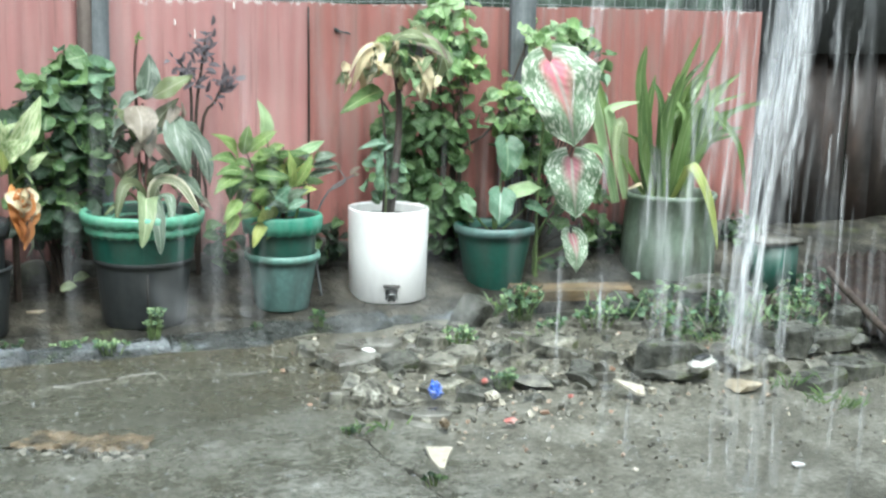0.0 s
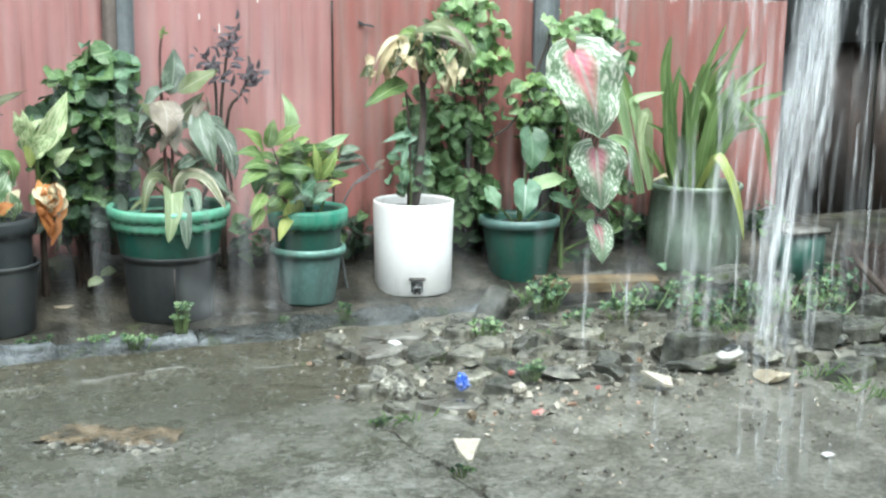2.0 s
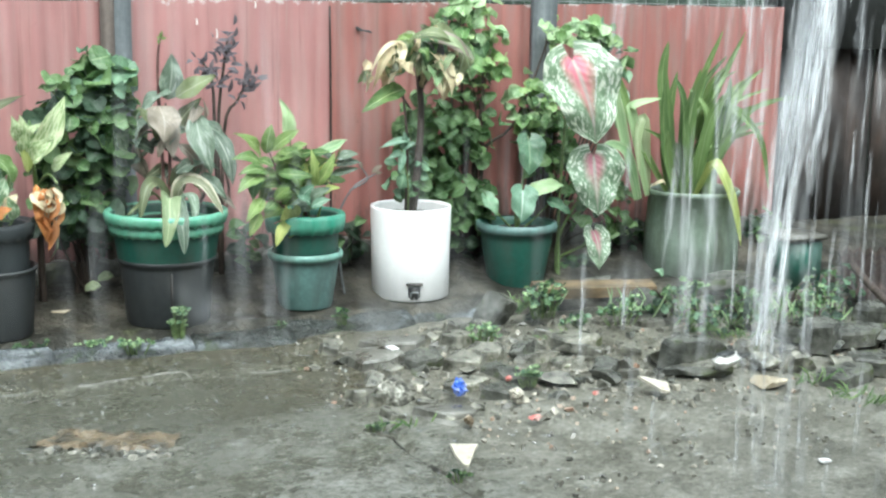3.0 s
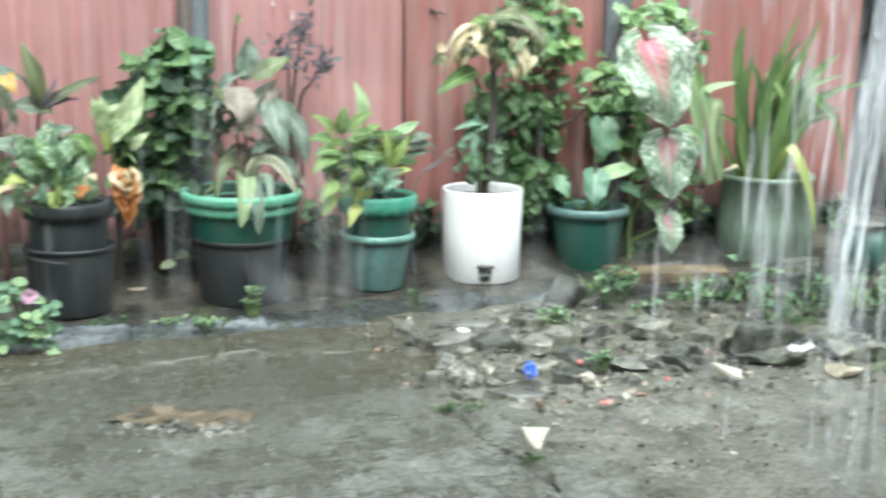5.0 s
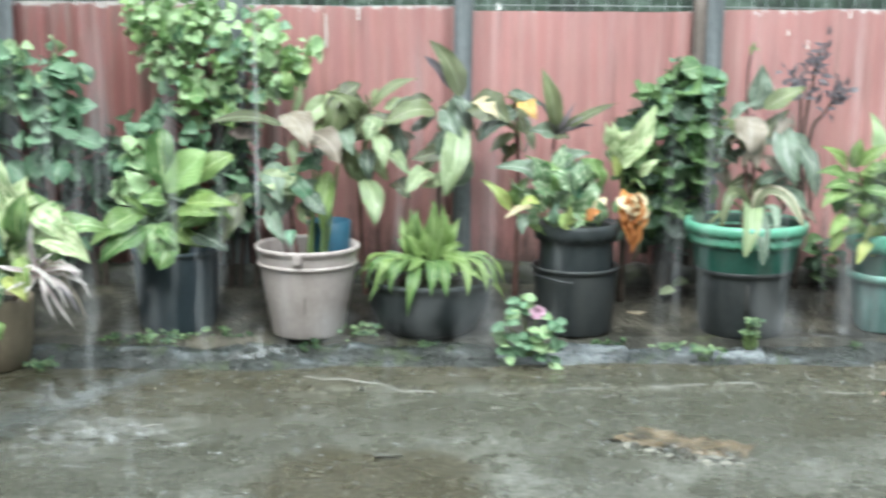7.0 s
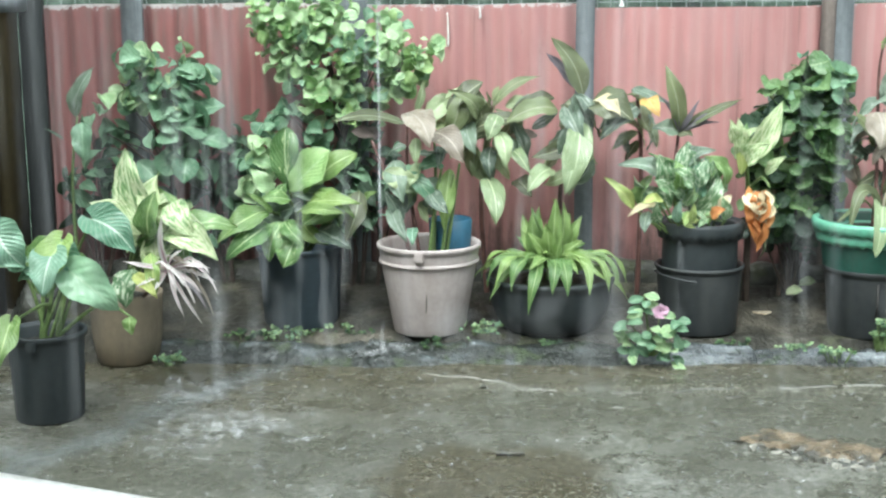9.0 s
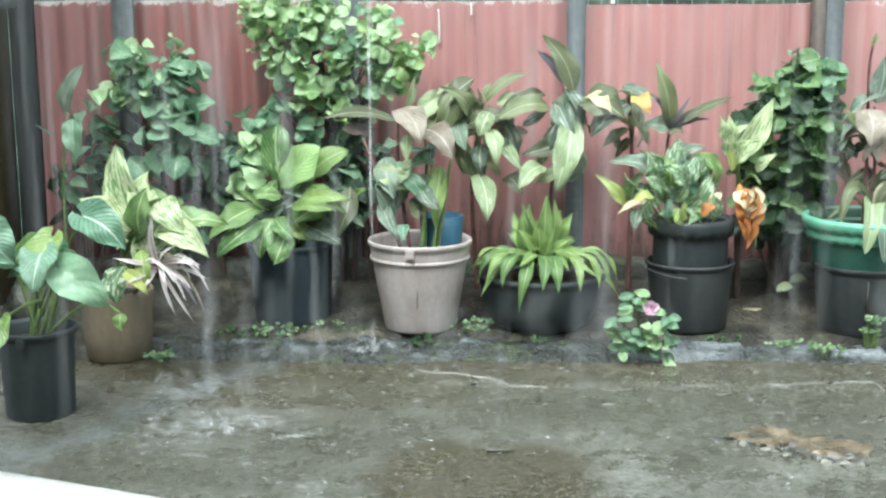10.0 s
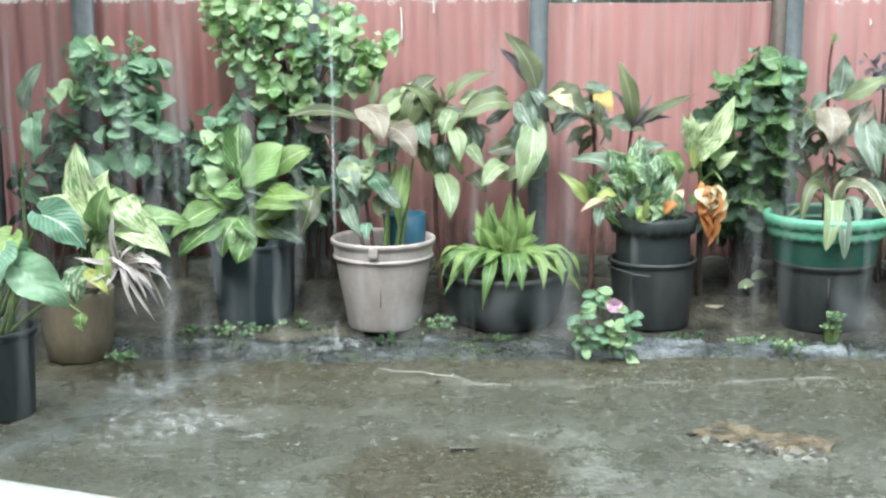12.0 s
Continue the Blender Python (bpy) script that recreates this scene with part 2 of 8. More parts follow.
    col = mix(nt, calc(nt, "MULTIPLY", ramp(nt, flecks, [(0.58, 0.0), (0.64, 0.75)]), ramp(nt, macro, [(0.4, 0.35), (0.6, 1.0)])), col, (0.37, 0.365, 0.31))
    col = mix(nt, ramp(nt, flecks, [(0.38, 0.5), (0.43, 0.0)]), col, (0.036, 0.037, 0.024))
    col = mix(nt, ramp(nt, grit, [(0.58, 0.0), (0.68, 0.4)]), col, (0.4, 0.4, 0.36))
    col = mix(nt, ramp(nt, grit, [(0.34, 0.45), (0.43, 0.0)]), col, (0.04, 0.04, 0.03))
    nt.links.new(col, b.inputs["Base Color"])
    b.inputs["Specular IOR Level"].default_value = 0.36
    nt.links.new(calc(nt, "ADD", ramp(nt, mid, [(0.38, 0.18), (0.64, 0.4)]), calc(nt, "MULTIPLY", earth, 0.12)), b.inputs["Roughness"])
    bump(nt, b, calc(nt, "ADD", calc(nt, "MULTIPLY", grit, 0.8), calc(nt, "ADD", calc(nt, "MULTIPLY", fine, 0.2), calc(nt, "MULTIPLY", blotch, 0.9))), 0.8, 0.006)
    return m


def fence_paint(name, colour, rust, worn):
    """Faded red paint on zinc sheet, stained down its length, with shade coloured in at its foot."""
    m, nt, b = mat(name)
    streak = noise_tex(nt, 7.0, 6.0, 0.65, (4.0, 1.0, 0.35))
    fine = noise_tex(nt, 40.0, 5.0, 0.65, (1, 1, 0.5))
    col = mix(nt, ramp(nt, noise_tex(nt, 2.0, 4.0), [(0.35, 0.0), (0.7, 1.0)]), colour, tuple(c * 0.8 for c in colour))
    col = mix(nt, calc(nt, "MULTIPLY", ramp(nt, streak, [(0.45, 0.0), (0.7, 1.0)]), worn), col, rust)
    col = mix(nt, ramp(nt, fine, [(0.66, 0.0), (0.74, 0.6 * worn + 0.1)]), col, (0.12, 0.07, 0.055))
    drip = noise_tex(nt, 22.0, 4.0, 0.6, (3.0, 1.0, 0.09))
    col = mix(nt, ramp(nt, drip, [(0.58, 0.0), (0.72, 0.35)]), col, rust)
    col = mix(nt, ramp(nt, drip, [(0.3, 0.5), (0.4, 0.0)]), col, (0.17, 0.095, 0.08))
    tc = nt.nodes.new("ShaderNodeTexCoord")
    sep = nt.nodes.new("ShaderNodeSeparateXYZ")
    nt.links.new(tc.outputs["Object"], sep.inputs["Vector"])
    # mud and shade at the sheet's foot, both put in as one dark colour
    mud_shade = calc(nt, "ADD", calc(nt, "MULTIPLY", sep.outputs["Z"], -2.3), calc(nt, "ADD", calc(nt, "MULTIPLY", streak, 0.9), calc(nt, "MULTIPLY", fine, 0.5)))
    col = mix(nt, ramp(nt, mud_shade, [(-0.1, 0.0), (0.32, 0.85)]), col, (0.06, 0.044, 0.037))
    chips = noise_tex(nt, 30.0, 4.0, 0.7)
    lip = calc(nt, "ADD", calc(nt, "MULTIPLY", calc(nt, "SUBTRACT", sep.outputs["Z"], 0.882), 12.0), chips)
    col = mix(nt, ramp(nt, lip, [(0.62, 0.0), (0.7, 0.8)]), col, (0.55, 0.52, 0.5))
    nt.links.new(col, b.inputs["Base Color"])
    nt.links.new(ramp(nt, streak, [(0.3, 0.35), (0.7, 0.6)]), b.inputs["Roughness"])
    bump(nt, b, fine, 0.2, 0.002)
    return m


GROUND = concrete_ground()
SOIL = rough_surface("wet_soil", [(0.36, (0.016, 0.0155, 0.012)), (0.52, (0.04, 0.038, 0.029)), (0.68, (0.1, 0.091, 0.07))], 9.0, (0.35, 0.7), 70.0, 0.9, depth=0.014, spots=((0.05, 0.055, 0.025), 6.0, 0.6), shine=0.25)
# pale blue-grey stops paint a wet sheen into the mortar
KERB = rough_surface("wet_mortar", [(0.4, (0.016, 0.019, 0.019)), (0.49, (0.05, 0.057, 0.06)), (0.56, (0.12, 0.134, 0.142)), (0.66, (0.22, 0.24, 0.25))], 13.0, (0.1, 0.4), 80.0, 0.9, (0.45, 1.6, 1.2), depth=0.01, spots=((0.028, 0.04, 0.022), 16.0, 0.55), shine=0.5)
# same mortar made darker: moss, and less of the painted sheen
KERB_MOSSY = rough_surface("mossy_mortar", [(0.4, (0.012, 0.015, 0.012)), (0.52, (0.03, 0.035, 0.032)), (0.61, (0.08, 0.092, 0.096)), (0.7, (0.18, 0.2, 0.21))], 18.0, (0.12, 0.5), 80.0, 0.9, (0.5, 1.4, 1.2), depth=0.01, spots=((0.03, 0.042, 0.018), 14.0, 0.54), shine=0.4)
SLAB = rough_surface("worn_slab", [(0.36, (0.06, 0.056, 0.042)), (0.52, (0.14, 0.138, 0.118)), (0.66, (0.27, 0.265, 0.235))], 9.0, (0.2, 0.5), 80.0, 0.6, depth=0.006)
PATCH = rough_surface("brown_patch", [(0.38, (0.05, 0.047, 0.035)), (0.48, (0.11, 0.085, 0.052)), (0.56, (0.19, 0.148, 0.095)), (0.66, (0.2, 0.185, 0.15))], 18.0, (0.2, 0.5), 80.0, 0.7, depth=0.006, spots=((0.07, 0.07, 0.055), 30.0, 0.55))
PINK = fence_paint("faded_red_sheet", (0.41, 0.205, 0.196), (0.35, 0.265, 0.245), 0.4)
# grime, plus the corner's shade darkened into the paint
GRIMY_SHADED = fence_paint("grimy_red_sheet", (0.285, 0.123, 0.115), (0.17, 0.135, 0.12), 0.9)
RED = fence_paint("worn_red_sheet", (0.32, 0.132, 0.115), (0.22, 0.17, 0.15), 0.7)
POST = rough_surface("grey_timber", [(0.3, (0.1, 0.11, 0.115)), (0.6, (0.19, 0.21, 0.22)), (0.8, (0.28, 0.3, 0.31))], 5.0, (0.5, 0.8), 60.0, 0.5, (6, 6, 0.5))
POST_BROWN = rough_surface("brown_timber", [(0.3, (0.09, 0.075, 0.065)), (0.6, (0.19, 0.155, 0.135)), (0.8, (0.3, 0.26, 0.23))], 5.0, (0.5, 0.8), 60.0, 0.5, (6, 6, 0.5))
DARK_WOOD = rough_surface("dark_timber", [(0.3, (0.018, 0.02, 0.02)), (0.7, (0.055, 0.06, 0.06))], 5.0, (0.4, 0.7), 60.0, 0.5, (6, 6, 0.5))
OCHRE = rough_surface("ochre_board", [(0.3, (0.06, 0.045, 0.022)), (0.7, (0.15, 0.115, 0.055))], 3.0, (0.5, 0.8), 60.0, 0.4, (4, 4, 0.5))
RUST = rough_surface("rusty_sheet", [(0.3, (0.012, 0.01, 0.009)), (0.55, (0.035, 0.025, 0.02)), (0.75, (0.075, 0.05, 0.04))], 6.0, (0.4, 0.7), 70.0, 0.5, (2, 2, 0.6), depth=0.004)
BEHIND = rough_surface("dark_backdrop", [(0.36, (0.012, 0.022, 0.014)), (0.52, (0.04, 0.065, 0.045)), (0.66, (0.11, 0.15, 0.12))], 12.0, (0.7, 0.9), 30.0, 0.5)
WALL = rough_surface("plain_wall", [(0.3, (0.4, 0.39, 0.36)), (0.7, (0.5, 0.49, 0.46))], 2.0, (0.6, 0.8), 80.0, 0.3)
WIRE = rough_surface("zinc_wire", [(0.3, (0.2, 0.22, 0.22)), (0.7, (0.4, 0.42, 0.42))], 20.0, (0.3, 0.5), 90.0, 0.2, metal=0.6)
WHITE = plastic("white_plastic", (0.88, 0.88, 0.87), (0.6, 0.58, 0.53), 0.05, 0.3, 0.95)
WHITE_PAINT = plastic("white_paint", (0.8, 0.8, 0.76), (0.3, 0.28, 0.22), 0.25, 0.4)
GREEN = plastic("green_plastic", (0.05, 0.3, 0.2), (0.16, 0.33, 0.25), 0.45, 0.4)
GREEN_DARK = plastic("dark_green_plastic", (0.02, 0.095, 0.07), (0.045, 0.07, 0.055), 0.5, 0.4)
TEAL = plastic("teal_plastic", (0.11, 0.2, 0.185), (0.07, 0.095, 0.085), 0.5, 0.4)
TEAL_RIM = plastic("pale_teal_plastic", (0.17, 0.34, 0.29), (0.1, 0.14, 0.12), 0.4, 0.4)
BLACK = plastic("black_plastic", (0.022, 0.029, 0.032), (0.042, 0.048, 0.047), 0.35, 0.5)
CHARCOAL = plastic("charcoal_plastic", (0.027, 0.031, 0.033), (0.052, 0.054, 0.05), 0.4, 0.5)
NAVY = plastic("navy_plastic", (0.027, 0.043, 0.056), (0.042, 0.056, 0.062), 0.35, 0.55)
BEIGE = plastic("beige_plastic", (0.41, 0.36, 0.345), (0.2, 0.165, 0.14), 0.3, 0.4, 0.85)
TAN = plastic("tan_clay", (0.205, 0.168, 0.115), (0.12, 0.1, 0.07), 0.4, 0.55, 0.85)
CELADON = plastic("celadon_plastic", (0.21, 0.27, 0.21), (0.05, 0.05, 0.03), 0.5, 0.45)
BLUE = plastic("blue_plastic", (0.02, 0.1, 0.17), (0.04, 0.07, 0.08), 0.3, 0.35)
BLUE_FOIL = plastic("bright_blue_foil", (0.04, 0.13, 0.6), (0.6, 0.65, 0.8), 0.6, 0.2)
RED_FOIL = plastic("red_wrapper", (0.5, 0.1, 0.08), (0.65, 0.5, 0.45), 0.6, 0.3)
HOLE = plastic("dark_outlet", (0.02, 0.02, 0.02), (0.1, 0.08, 0.06), 0.4, 0.5)
STONE = rough_surface("wet_stone", [(0.38, (0.05, 0.05, 0.038)), (0.5, (0.19, 0.186, 0.152)), (0.62, (0.42, 0.405, 0.34))], 14.0, (0.2, 0.5), 80.0, 0.7, depth=0.006, spots=((0.09, 0.105, 0.045), 22.0, 0.58))
PITTED = rough_surface("pitted_stone", [(0.4, (0.05, 0.048, 0.036)), (0.48, (0.2, 0.195, 0.16)), (0.58, (0.5, 0.49, 0.42))], 34.0, (0.3, 0.6), 110.0, 1.0, depth=0.012, spots=((0.05, 0.055, 0.03), 40.0, 0.56))
STONE_DARK = rough_surface("dark_wet_stone", [(0.36, (0.038, 0.04, 0.033)), (0.64, (0.16, 0.162, 0.14))], 14.0, (0.15, 0.45), 80.0, 0.7, depth=0.006, spots=((0.06, 0.075, 0.03), 20.0, 0.56), shine=0.3)
PLANK = rough_surface("ochre_plank", [(0.36, (0.06, 0.045, 0.025)), (0.64, (0.24, 0.17, 0.09))], 8.0, (0.3, 0.6), 70.0, 0.5, (0.6, 4, 4))
SHARD = rough_surface("cream_shard", [(0.3, (0.4, 0.37, 0.29)), (0.7, (0.62, 0.58, 0.49))], 24.0, (0.3, 0.5), 80.0, 0.2, spots=((0.3, 0.26, 0.18), 30.0, 0.56))
BARK = rough_surface("wet_bark", [(0.3, (0.03, 0.022, 0.018)), (0.7, (0.1, 0.075, 0.06))], 20.0, (0.4, 0.7), 120.0, 0.6, (3, 3, 0.6))
RED_STEM = rough_surface("bronze_stem", [(0.3, (0.07, 0.035, 0.03)), (0.7, (0.2, 0.1, 0.085))], 30.0, (0.3, 0.5), 120.0, 0.4)
GREEN_STEM = rough_surface("green_stem", [(0.3, (0.08, 0.13, 0.04)), (0.7, (0.2, 0.28, 0.1))], 30.0, (0.3, 0.5), 120.0, 0.3)
PETAL = leaf_mat("pink_petal", (0.8, 0.5, 0.68), (0.74, 0.42, 0.6), rough=0.5)

ROUND_LEAF = leaf_mat("round_leaf_green", (0.18, 0.32, 0.1), (0.06, 0.14, 0.042), (0.21, 0.33, 0.12), rough=0.22, side_vein=0.22, lateral=5.0)
SHRUB_LEAF = leaf_mat("shrub_leaf_green", (0.38, 0.57, 0.25), (0.2, 0.37, 0.15), (0.35, 0.52, 0.24), edge=(0.44, 0.56, 0.33), rough=0.24, side_vein=0.25, lateral=5.0)
SHRUB_DARK = leaf_mat("shrub_leaf_blue_green", (0.2, 0.37, 0.2), (0.085, 0.2, 0.105), (0.25, 0.4, 0.23), rough=0.22, side_vein=0.25, lateral=5.0)
# green darkened to carry shade on low and hidden leaves
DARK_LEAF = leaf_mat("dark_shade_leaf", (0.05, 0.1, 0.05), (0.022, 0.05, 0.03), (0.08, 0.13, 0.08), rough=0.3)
VINE_LEAF = leaf_mat("vine_leaf_green", (0.14, 0.26, 0.075), (0.05, 0.125, 0.038), (0.18, 0.32, 0.14), rough=0.28)
VINE_BRIGHT = leaf_mat("vine_leaf_bright", (0.3, 0.47, 0.13), (0.13, 0.29, 0.07), (0.3, 0.46, 0.18), rough=0.3, side_vein=0.15)
BRIGHT_LEAF = leaf_mat("bright_green_leaf", (0.225, 0.35, 0.065), (0.07, 0.165, 0.035), (0.38, 0.5, 0.18), rough=0.28, side_vein=0.2)
DUMB_LEAF = leaf_mat("dieffenbachia_leaf", (0.17, 0.31, 0.065), (0.048, 0.14, 0.03), (0.4, 0.54, 0.24), (0.46, 0.58, 0.24), 0.6, 7.0, rough=0.25, side_vein=0.25)
CREAM_LEAF = leaf_mat("cream_marbled_leaf", (0.4, 0.52, 0.2), (0.12, 0.28, 0.07), (0.55, 0.65, 0.35), (0.62, 0.68, 0.38), 0.46, 9.0, rough=0.28)
SILVER_LEAF = leaf_mat("silver_green_leaf", (0.2, 0.36, 0.24), (0.08, 0.22, 0.12), (0.45, 0.58, 0.45), rough=0.22)
MARBLE_LEAF = leaf_mat("marbled_dark_leaf", (0.15, 0.29, 0.11), (0.07, 0.17, 0.065), (0.3, 0.42, 0.24), (0.56, 0.64, 0.44), 0.52, 8.0, rough=0.2, side_vein=0.15)
BRONZE_LEAF = leaf_mat("bronze_green_leaf", (0.2, 0.25, 0.1), (0.085, 0.095, 0.05), (0.32, 0.35, 0.2), rough=0.18, side_vein=0.1)
PALE_LEAF = leaf_mat("pale_ti_leaf", (0.36, 0.45, 0.22), (0.18, 0.26, 0.11), (0.46, 0.54, 0.3), (0.5, 0.5, 0.36), 0.62, 5.0, rough=0.18, side_vein=0.1)
MAUVE_LEAF = leaf_mat("mauve_bronze_leaf", (0.33, 0.28, 0.21), (0.18, 0.145, 0.11), (0.4, 0.35, 0.28), rough=0.22, side_vein=0.2)
PURPLE_LEAF = leaf_mat("dark_purple_leaf", (0.2, 0.18, 0.2), (0.11, 0.1, 0.12), (0.24, 0.22, 0.24), rough=0.3)
STRIPE_LEAF = leaf_mat("green_brown_leaf", (0.17, 0.25, 0.16), (0.08, 0.12, 0.085), (0.32, 0.38, 0.3), (0.34, 0.4, 0.34), 0.57, 4.0, rough=0.22, side_vein=0.2)
DEAD_LEAF = leaf_mat("withered_cream_leaf", (0.8, 0.7, 0.44), (0.5, 0.4, 0.2), (0.5, 0.38, 0.22), (0.3, 0.3, 0.12), 0.6, 4.0, rough=0.5)
ORANGE_LEAF = leaf_mat("dry_orange_leaf", (0.85, 0.34, 0.04), (0.5, 0.17, 0.02), (0.55, 0.2, 0.05), (0.85, 0.62, 0.3), 0.7, 4.0, rough=0.55)
YELLOW_LEAF = leaf_mat("yellow_leaf", (0.7, 0.42, 0.04), (0.5, 0.26, 0.03), (0.6, 0.4, 0.1), rough=0.35)
LIME_LEAF = leaf_mat("lime_leaf", (0.5, 0.55, 0.1), (0.2, 0.34, 0.06), (0.55, 0.6, 0.2), rough=0.3)
EDGED_LEAF = leaf_mat("pale_edged_leaf", (0.28, 0.3, 0.16), (0.13, 0.15, 0.08), (0.4, 0.4, 0.28), edge=(0.62, 0.58, 0.44), rough=0.25, side_vein=0.1)
CALADIUM_DULL = leaf_mat("dull_caladium_leaf", (0.18, 0.29, 0.16), (0.11, 0.2, 0.1), (0.3, 0.3, 0.24), (0.64, 0.7, 0.56), 0.52, 20.0, None, (0.36, 0.12, 0.15), rough=0.35, side_vein=0.05, margin=True)
CALADIUM = leaf_mat("caladium_leaf", (0.2, 0.31, 0.17), (0.12, 0.22, 0.11), (0.36, 0.34, 0.28), (0.78, 0.82, 0.68), 0.5, 20.0, None, (0.6, 0.14, 0.2), rough=0.35, side_vein=0.05, margin=True)
STRAP_LEAF = leaf_mat("strap_leaf_green", (0.19, 0.31, 0.07), (0.065, 0.14, 0.038), (0.26, 0.36, 0.13), rough=0.22, lateral=0.0)
RHOEO_LEAF = leaf_mat("white_pink_leaf", (0.68, 0.66, 0.62), (0.52, 0.46, 0.46), (0.5, 0.3, 0.36), (0.3, 0.36, 0.26), 0.62, 5.0, None, (0.34, 0.13, 0.2), rough=0.3, lateral=0.0)
WATER = water_mat("falling_water", 0.64)
WATER_THIN = water_mat("thin_falling_water", 0.37)
RAIN_VEIL = water_mat("rain_streak", 0.082, 3.0, 1.2)
# faint white that lays haze over the dark pot bases
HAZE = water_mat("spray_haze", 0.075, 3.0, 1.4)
DROP = drop_mat()
MIST = water_mat("water_mist", 0.13, 8.0)
PLINTH = rough_surface("mossy_plinth", [(0.3, (0.025, 0.026, 0.022)), (0.55, (0.065, 0.066, 0.057)), (0.8, (0.14, 0.14, 0.12))], 9.0, (0.3, 0.6), 70.0, 0.8, depth=0.01, spots=((0.055, 0.06, 0.035), 7.0, 0.6), shine=0.22)

FADED_GREEN = plastic("faded_green_plastic", (0.12, 0.36, 0.24), (0.22, 0.4, 0.3), 0.55, 0.38)
TAN_STONE = rough_surface("tan_stone", [(0.3, (0.25, 0.21, 0.145)), (0.7, (0.48, 0.42, 0.31))], 12.0, (0.25, 0.5), 80.0, 0.4)


def water_film():
    """A thin broken film of running water on the concrete."""
    m, nt, b = mat("water_film")
    # pale base: the sky's reflection put into the film's colour
    b.inputs["Base Color"].default_value = (0.2, 0.22, 0.215, 1)
    b.inputs["Roughness"].default_value = 0.16
    clear = node(nt, "BsdfTransparent")
    lace = calc(nt, "ADD", calc(nt, "MULTIPLY", noise_tex(nt, 7.0, 4.0, 0.6), 0.55), calc(nt, "MULTIPLY", noise_tex(nt, 34.0, 8.0, 0.8, (1, 1.6, 1)), 0.45))
    edge = nt.nodes.new("ShaderNodeUVMap")
    sep = nt.nodes.new("ShaderNodeSeparateXYZ")
    nt.links.new(edge.outputs["UV"], sep.inputs["Vector"])
    mid = calc(nt, "MULTIPLY", calc(nt, "ABSOLUTE", calc(nt, "SUBTRACT", sep.outputs["X"], 0.5)), -0.55)
    fac = calc(nt, "MULTIPLY", ramp(nt, calc(nt, "ADD", lace, mid), [(0.36, 0.0), (0.5, 1.0)]), 0.46)
    both = nt.nodes.new("ShaderNodeMixShader")
    nt.links.new(fac, both.inputs[0])
    nt.links.new(clear.outputs["BSDF"], both.inputs[1])
    nt.links.new(b.outputs["BSDF"], both.inputs[2])
    nt.links.new(both.outputs["Shader"], nt.nodes["Material Output"].inputs["Surface"])
    bump(nt, b, noise_tex(nt, 60.0, 4.0, 0.6), 0.5, 0.004)
    return m


WATER_FILM = water_film()


def gravel_mat():
    """Mixed wet grit: each bit a tone of its own, from black to pale tan."""
    m, nt, b = mat("mixed_gravel")
    geo = nt.nodes.new("ShaderNodeNewGeometry")
    tone = ramp(nt, geo.outputs["Random Per Island"], [(0.0, (0.1, 0.098, 0.08)), (0.4, (0.15, 0.145, 0.118)), (0.7, (0.25, 0.235, 0.19)), (0.9, (0.45, 0.42, 0.34)), (1.0, (0.4, 0.24, 0.17))])
    nt.links.new(mix(nt, 0.4, tone, ramp(nt, noise_tex(nt, 150.0, 4.0, 0.65), [(0.3, 0.35), (0.7, 1.0)]), "MULTIPLY"), b.inputs["Base Color"])
    b.inputs["Roughness"].default_value = 0.35
    return m


GRAVEL = gravel_mat()
CRUMB = rough_surface("crumbled_plaster", [(0.35, (0.17, 0.165, 0.135)), (0.65, (0.4, 0.385, 0.33))], 20.0, (0.25, 0.55), 80.0, 0.6, depth=0.004)


# ---- mesh helpers ----
def link(name, bm, material, parent=None, smooth=True):
    me = bpy.data.meshes.new(name)
    bm.normal_update()
    bm.to_mesh(me)
    bm.free()
    for p in me.polygons:
        p.use_smooth = smooth
    me.materials.append(material)
    ob = new(name, me)
    if parent:
        ob.parent = parent
    return ob


def part(name, bm, material, parent, label="", smooth=True):
    """One mesh object under a thing or a part. Its geometry is given in the parent's own coordinates."""
    ob = link(name, bm, material, parent, smooth)
    return tagged(ob, label)


def thing(name, at, label, category, group="", kind="", turn=0.0):
    """The Empty at the base of a thing."""
    ob = new(name)
    ob.empty_display_size = 0.05
    ob.matrix_basis = pose(*at, 0, 0, turn)
    return tagged(ob, label, category, group, kind)


def box(bm, lo, hi, bevel=0.0, m=None):
    r = bmesh.ops.create_cube(bm, size=1.0)
    vs = r["verts"]
    lo, hi = Vector(lo), Vector(hi)
    for v in vs:
        v.co = Vector((lo[i] + (v.co[i] + 0.5) * (hi[i] - lo[i]) for i in range(3)))
        if m:
            v.co = m @ v.co
    if bevel:
        es = list({e for v in vs for e in v.link_edges})
        bmesh.ops.bevel(bm, geom=es, offset=bevel, segments=2, affect="EDGES")
    return bm


def lathe(profile, seg=48, wave=0.0, waves=0, wave_from=None):
    """A turned body from (radius, height) pairs; wave ripples the rings whose index is in wave_from."""
    bm = bmesh.new()
    rings = []
    for k, (r, z) in enumerate(profile):
        ring = []
        for i in range(seg):
            a = 2 * math.pi * i / seg
            dz = wave * abs(math.sin(a * waves / 2)) if wave_from and k in wave_from else 0.0
            ring.append(bm.verts.new((r * math.cos(a), r * math.sin(a), z + dz)))
        rings.append(ring)
    for a, b in zip(rings, rings[1:]):
        for i in range(seg):
            bm.faces.new((a[i], a[(i + 1) % seg], b[(i + 1) % seg], b[i]))
    if profile[0][0] > 0.0005:
        bm.faces.new(list(reversed(rings[0])))
    return bm


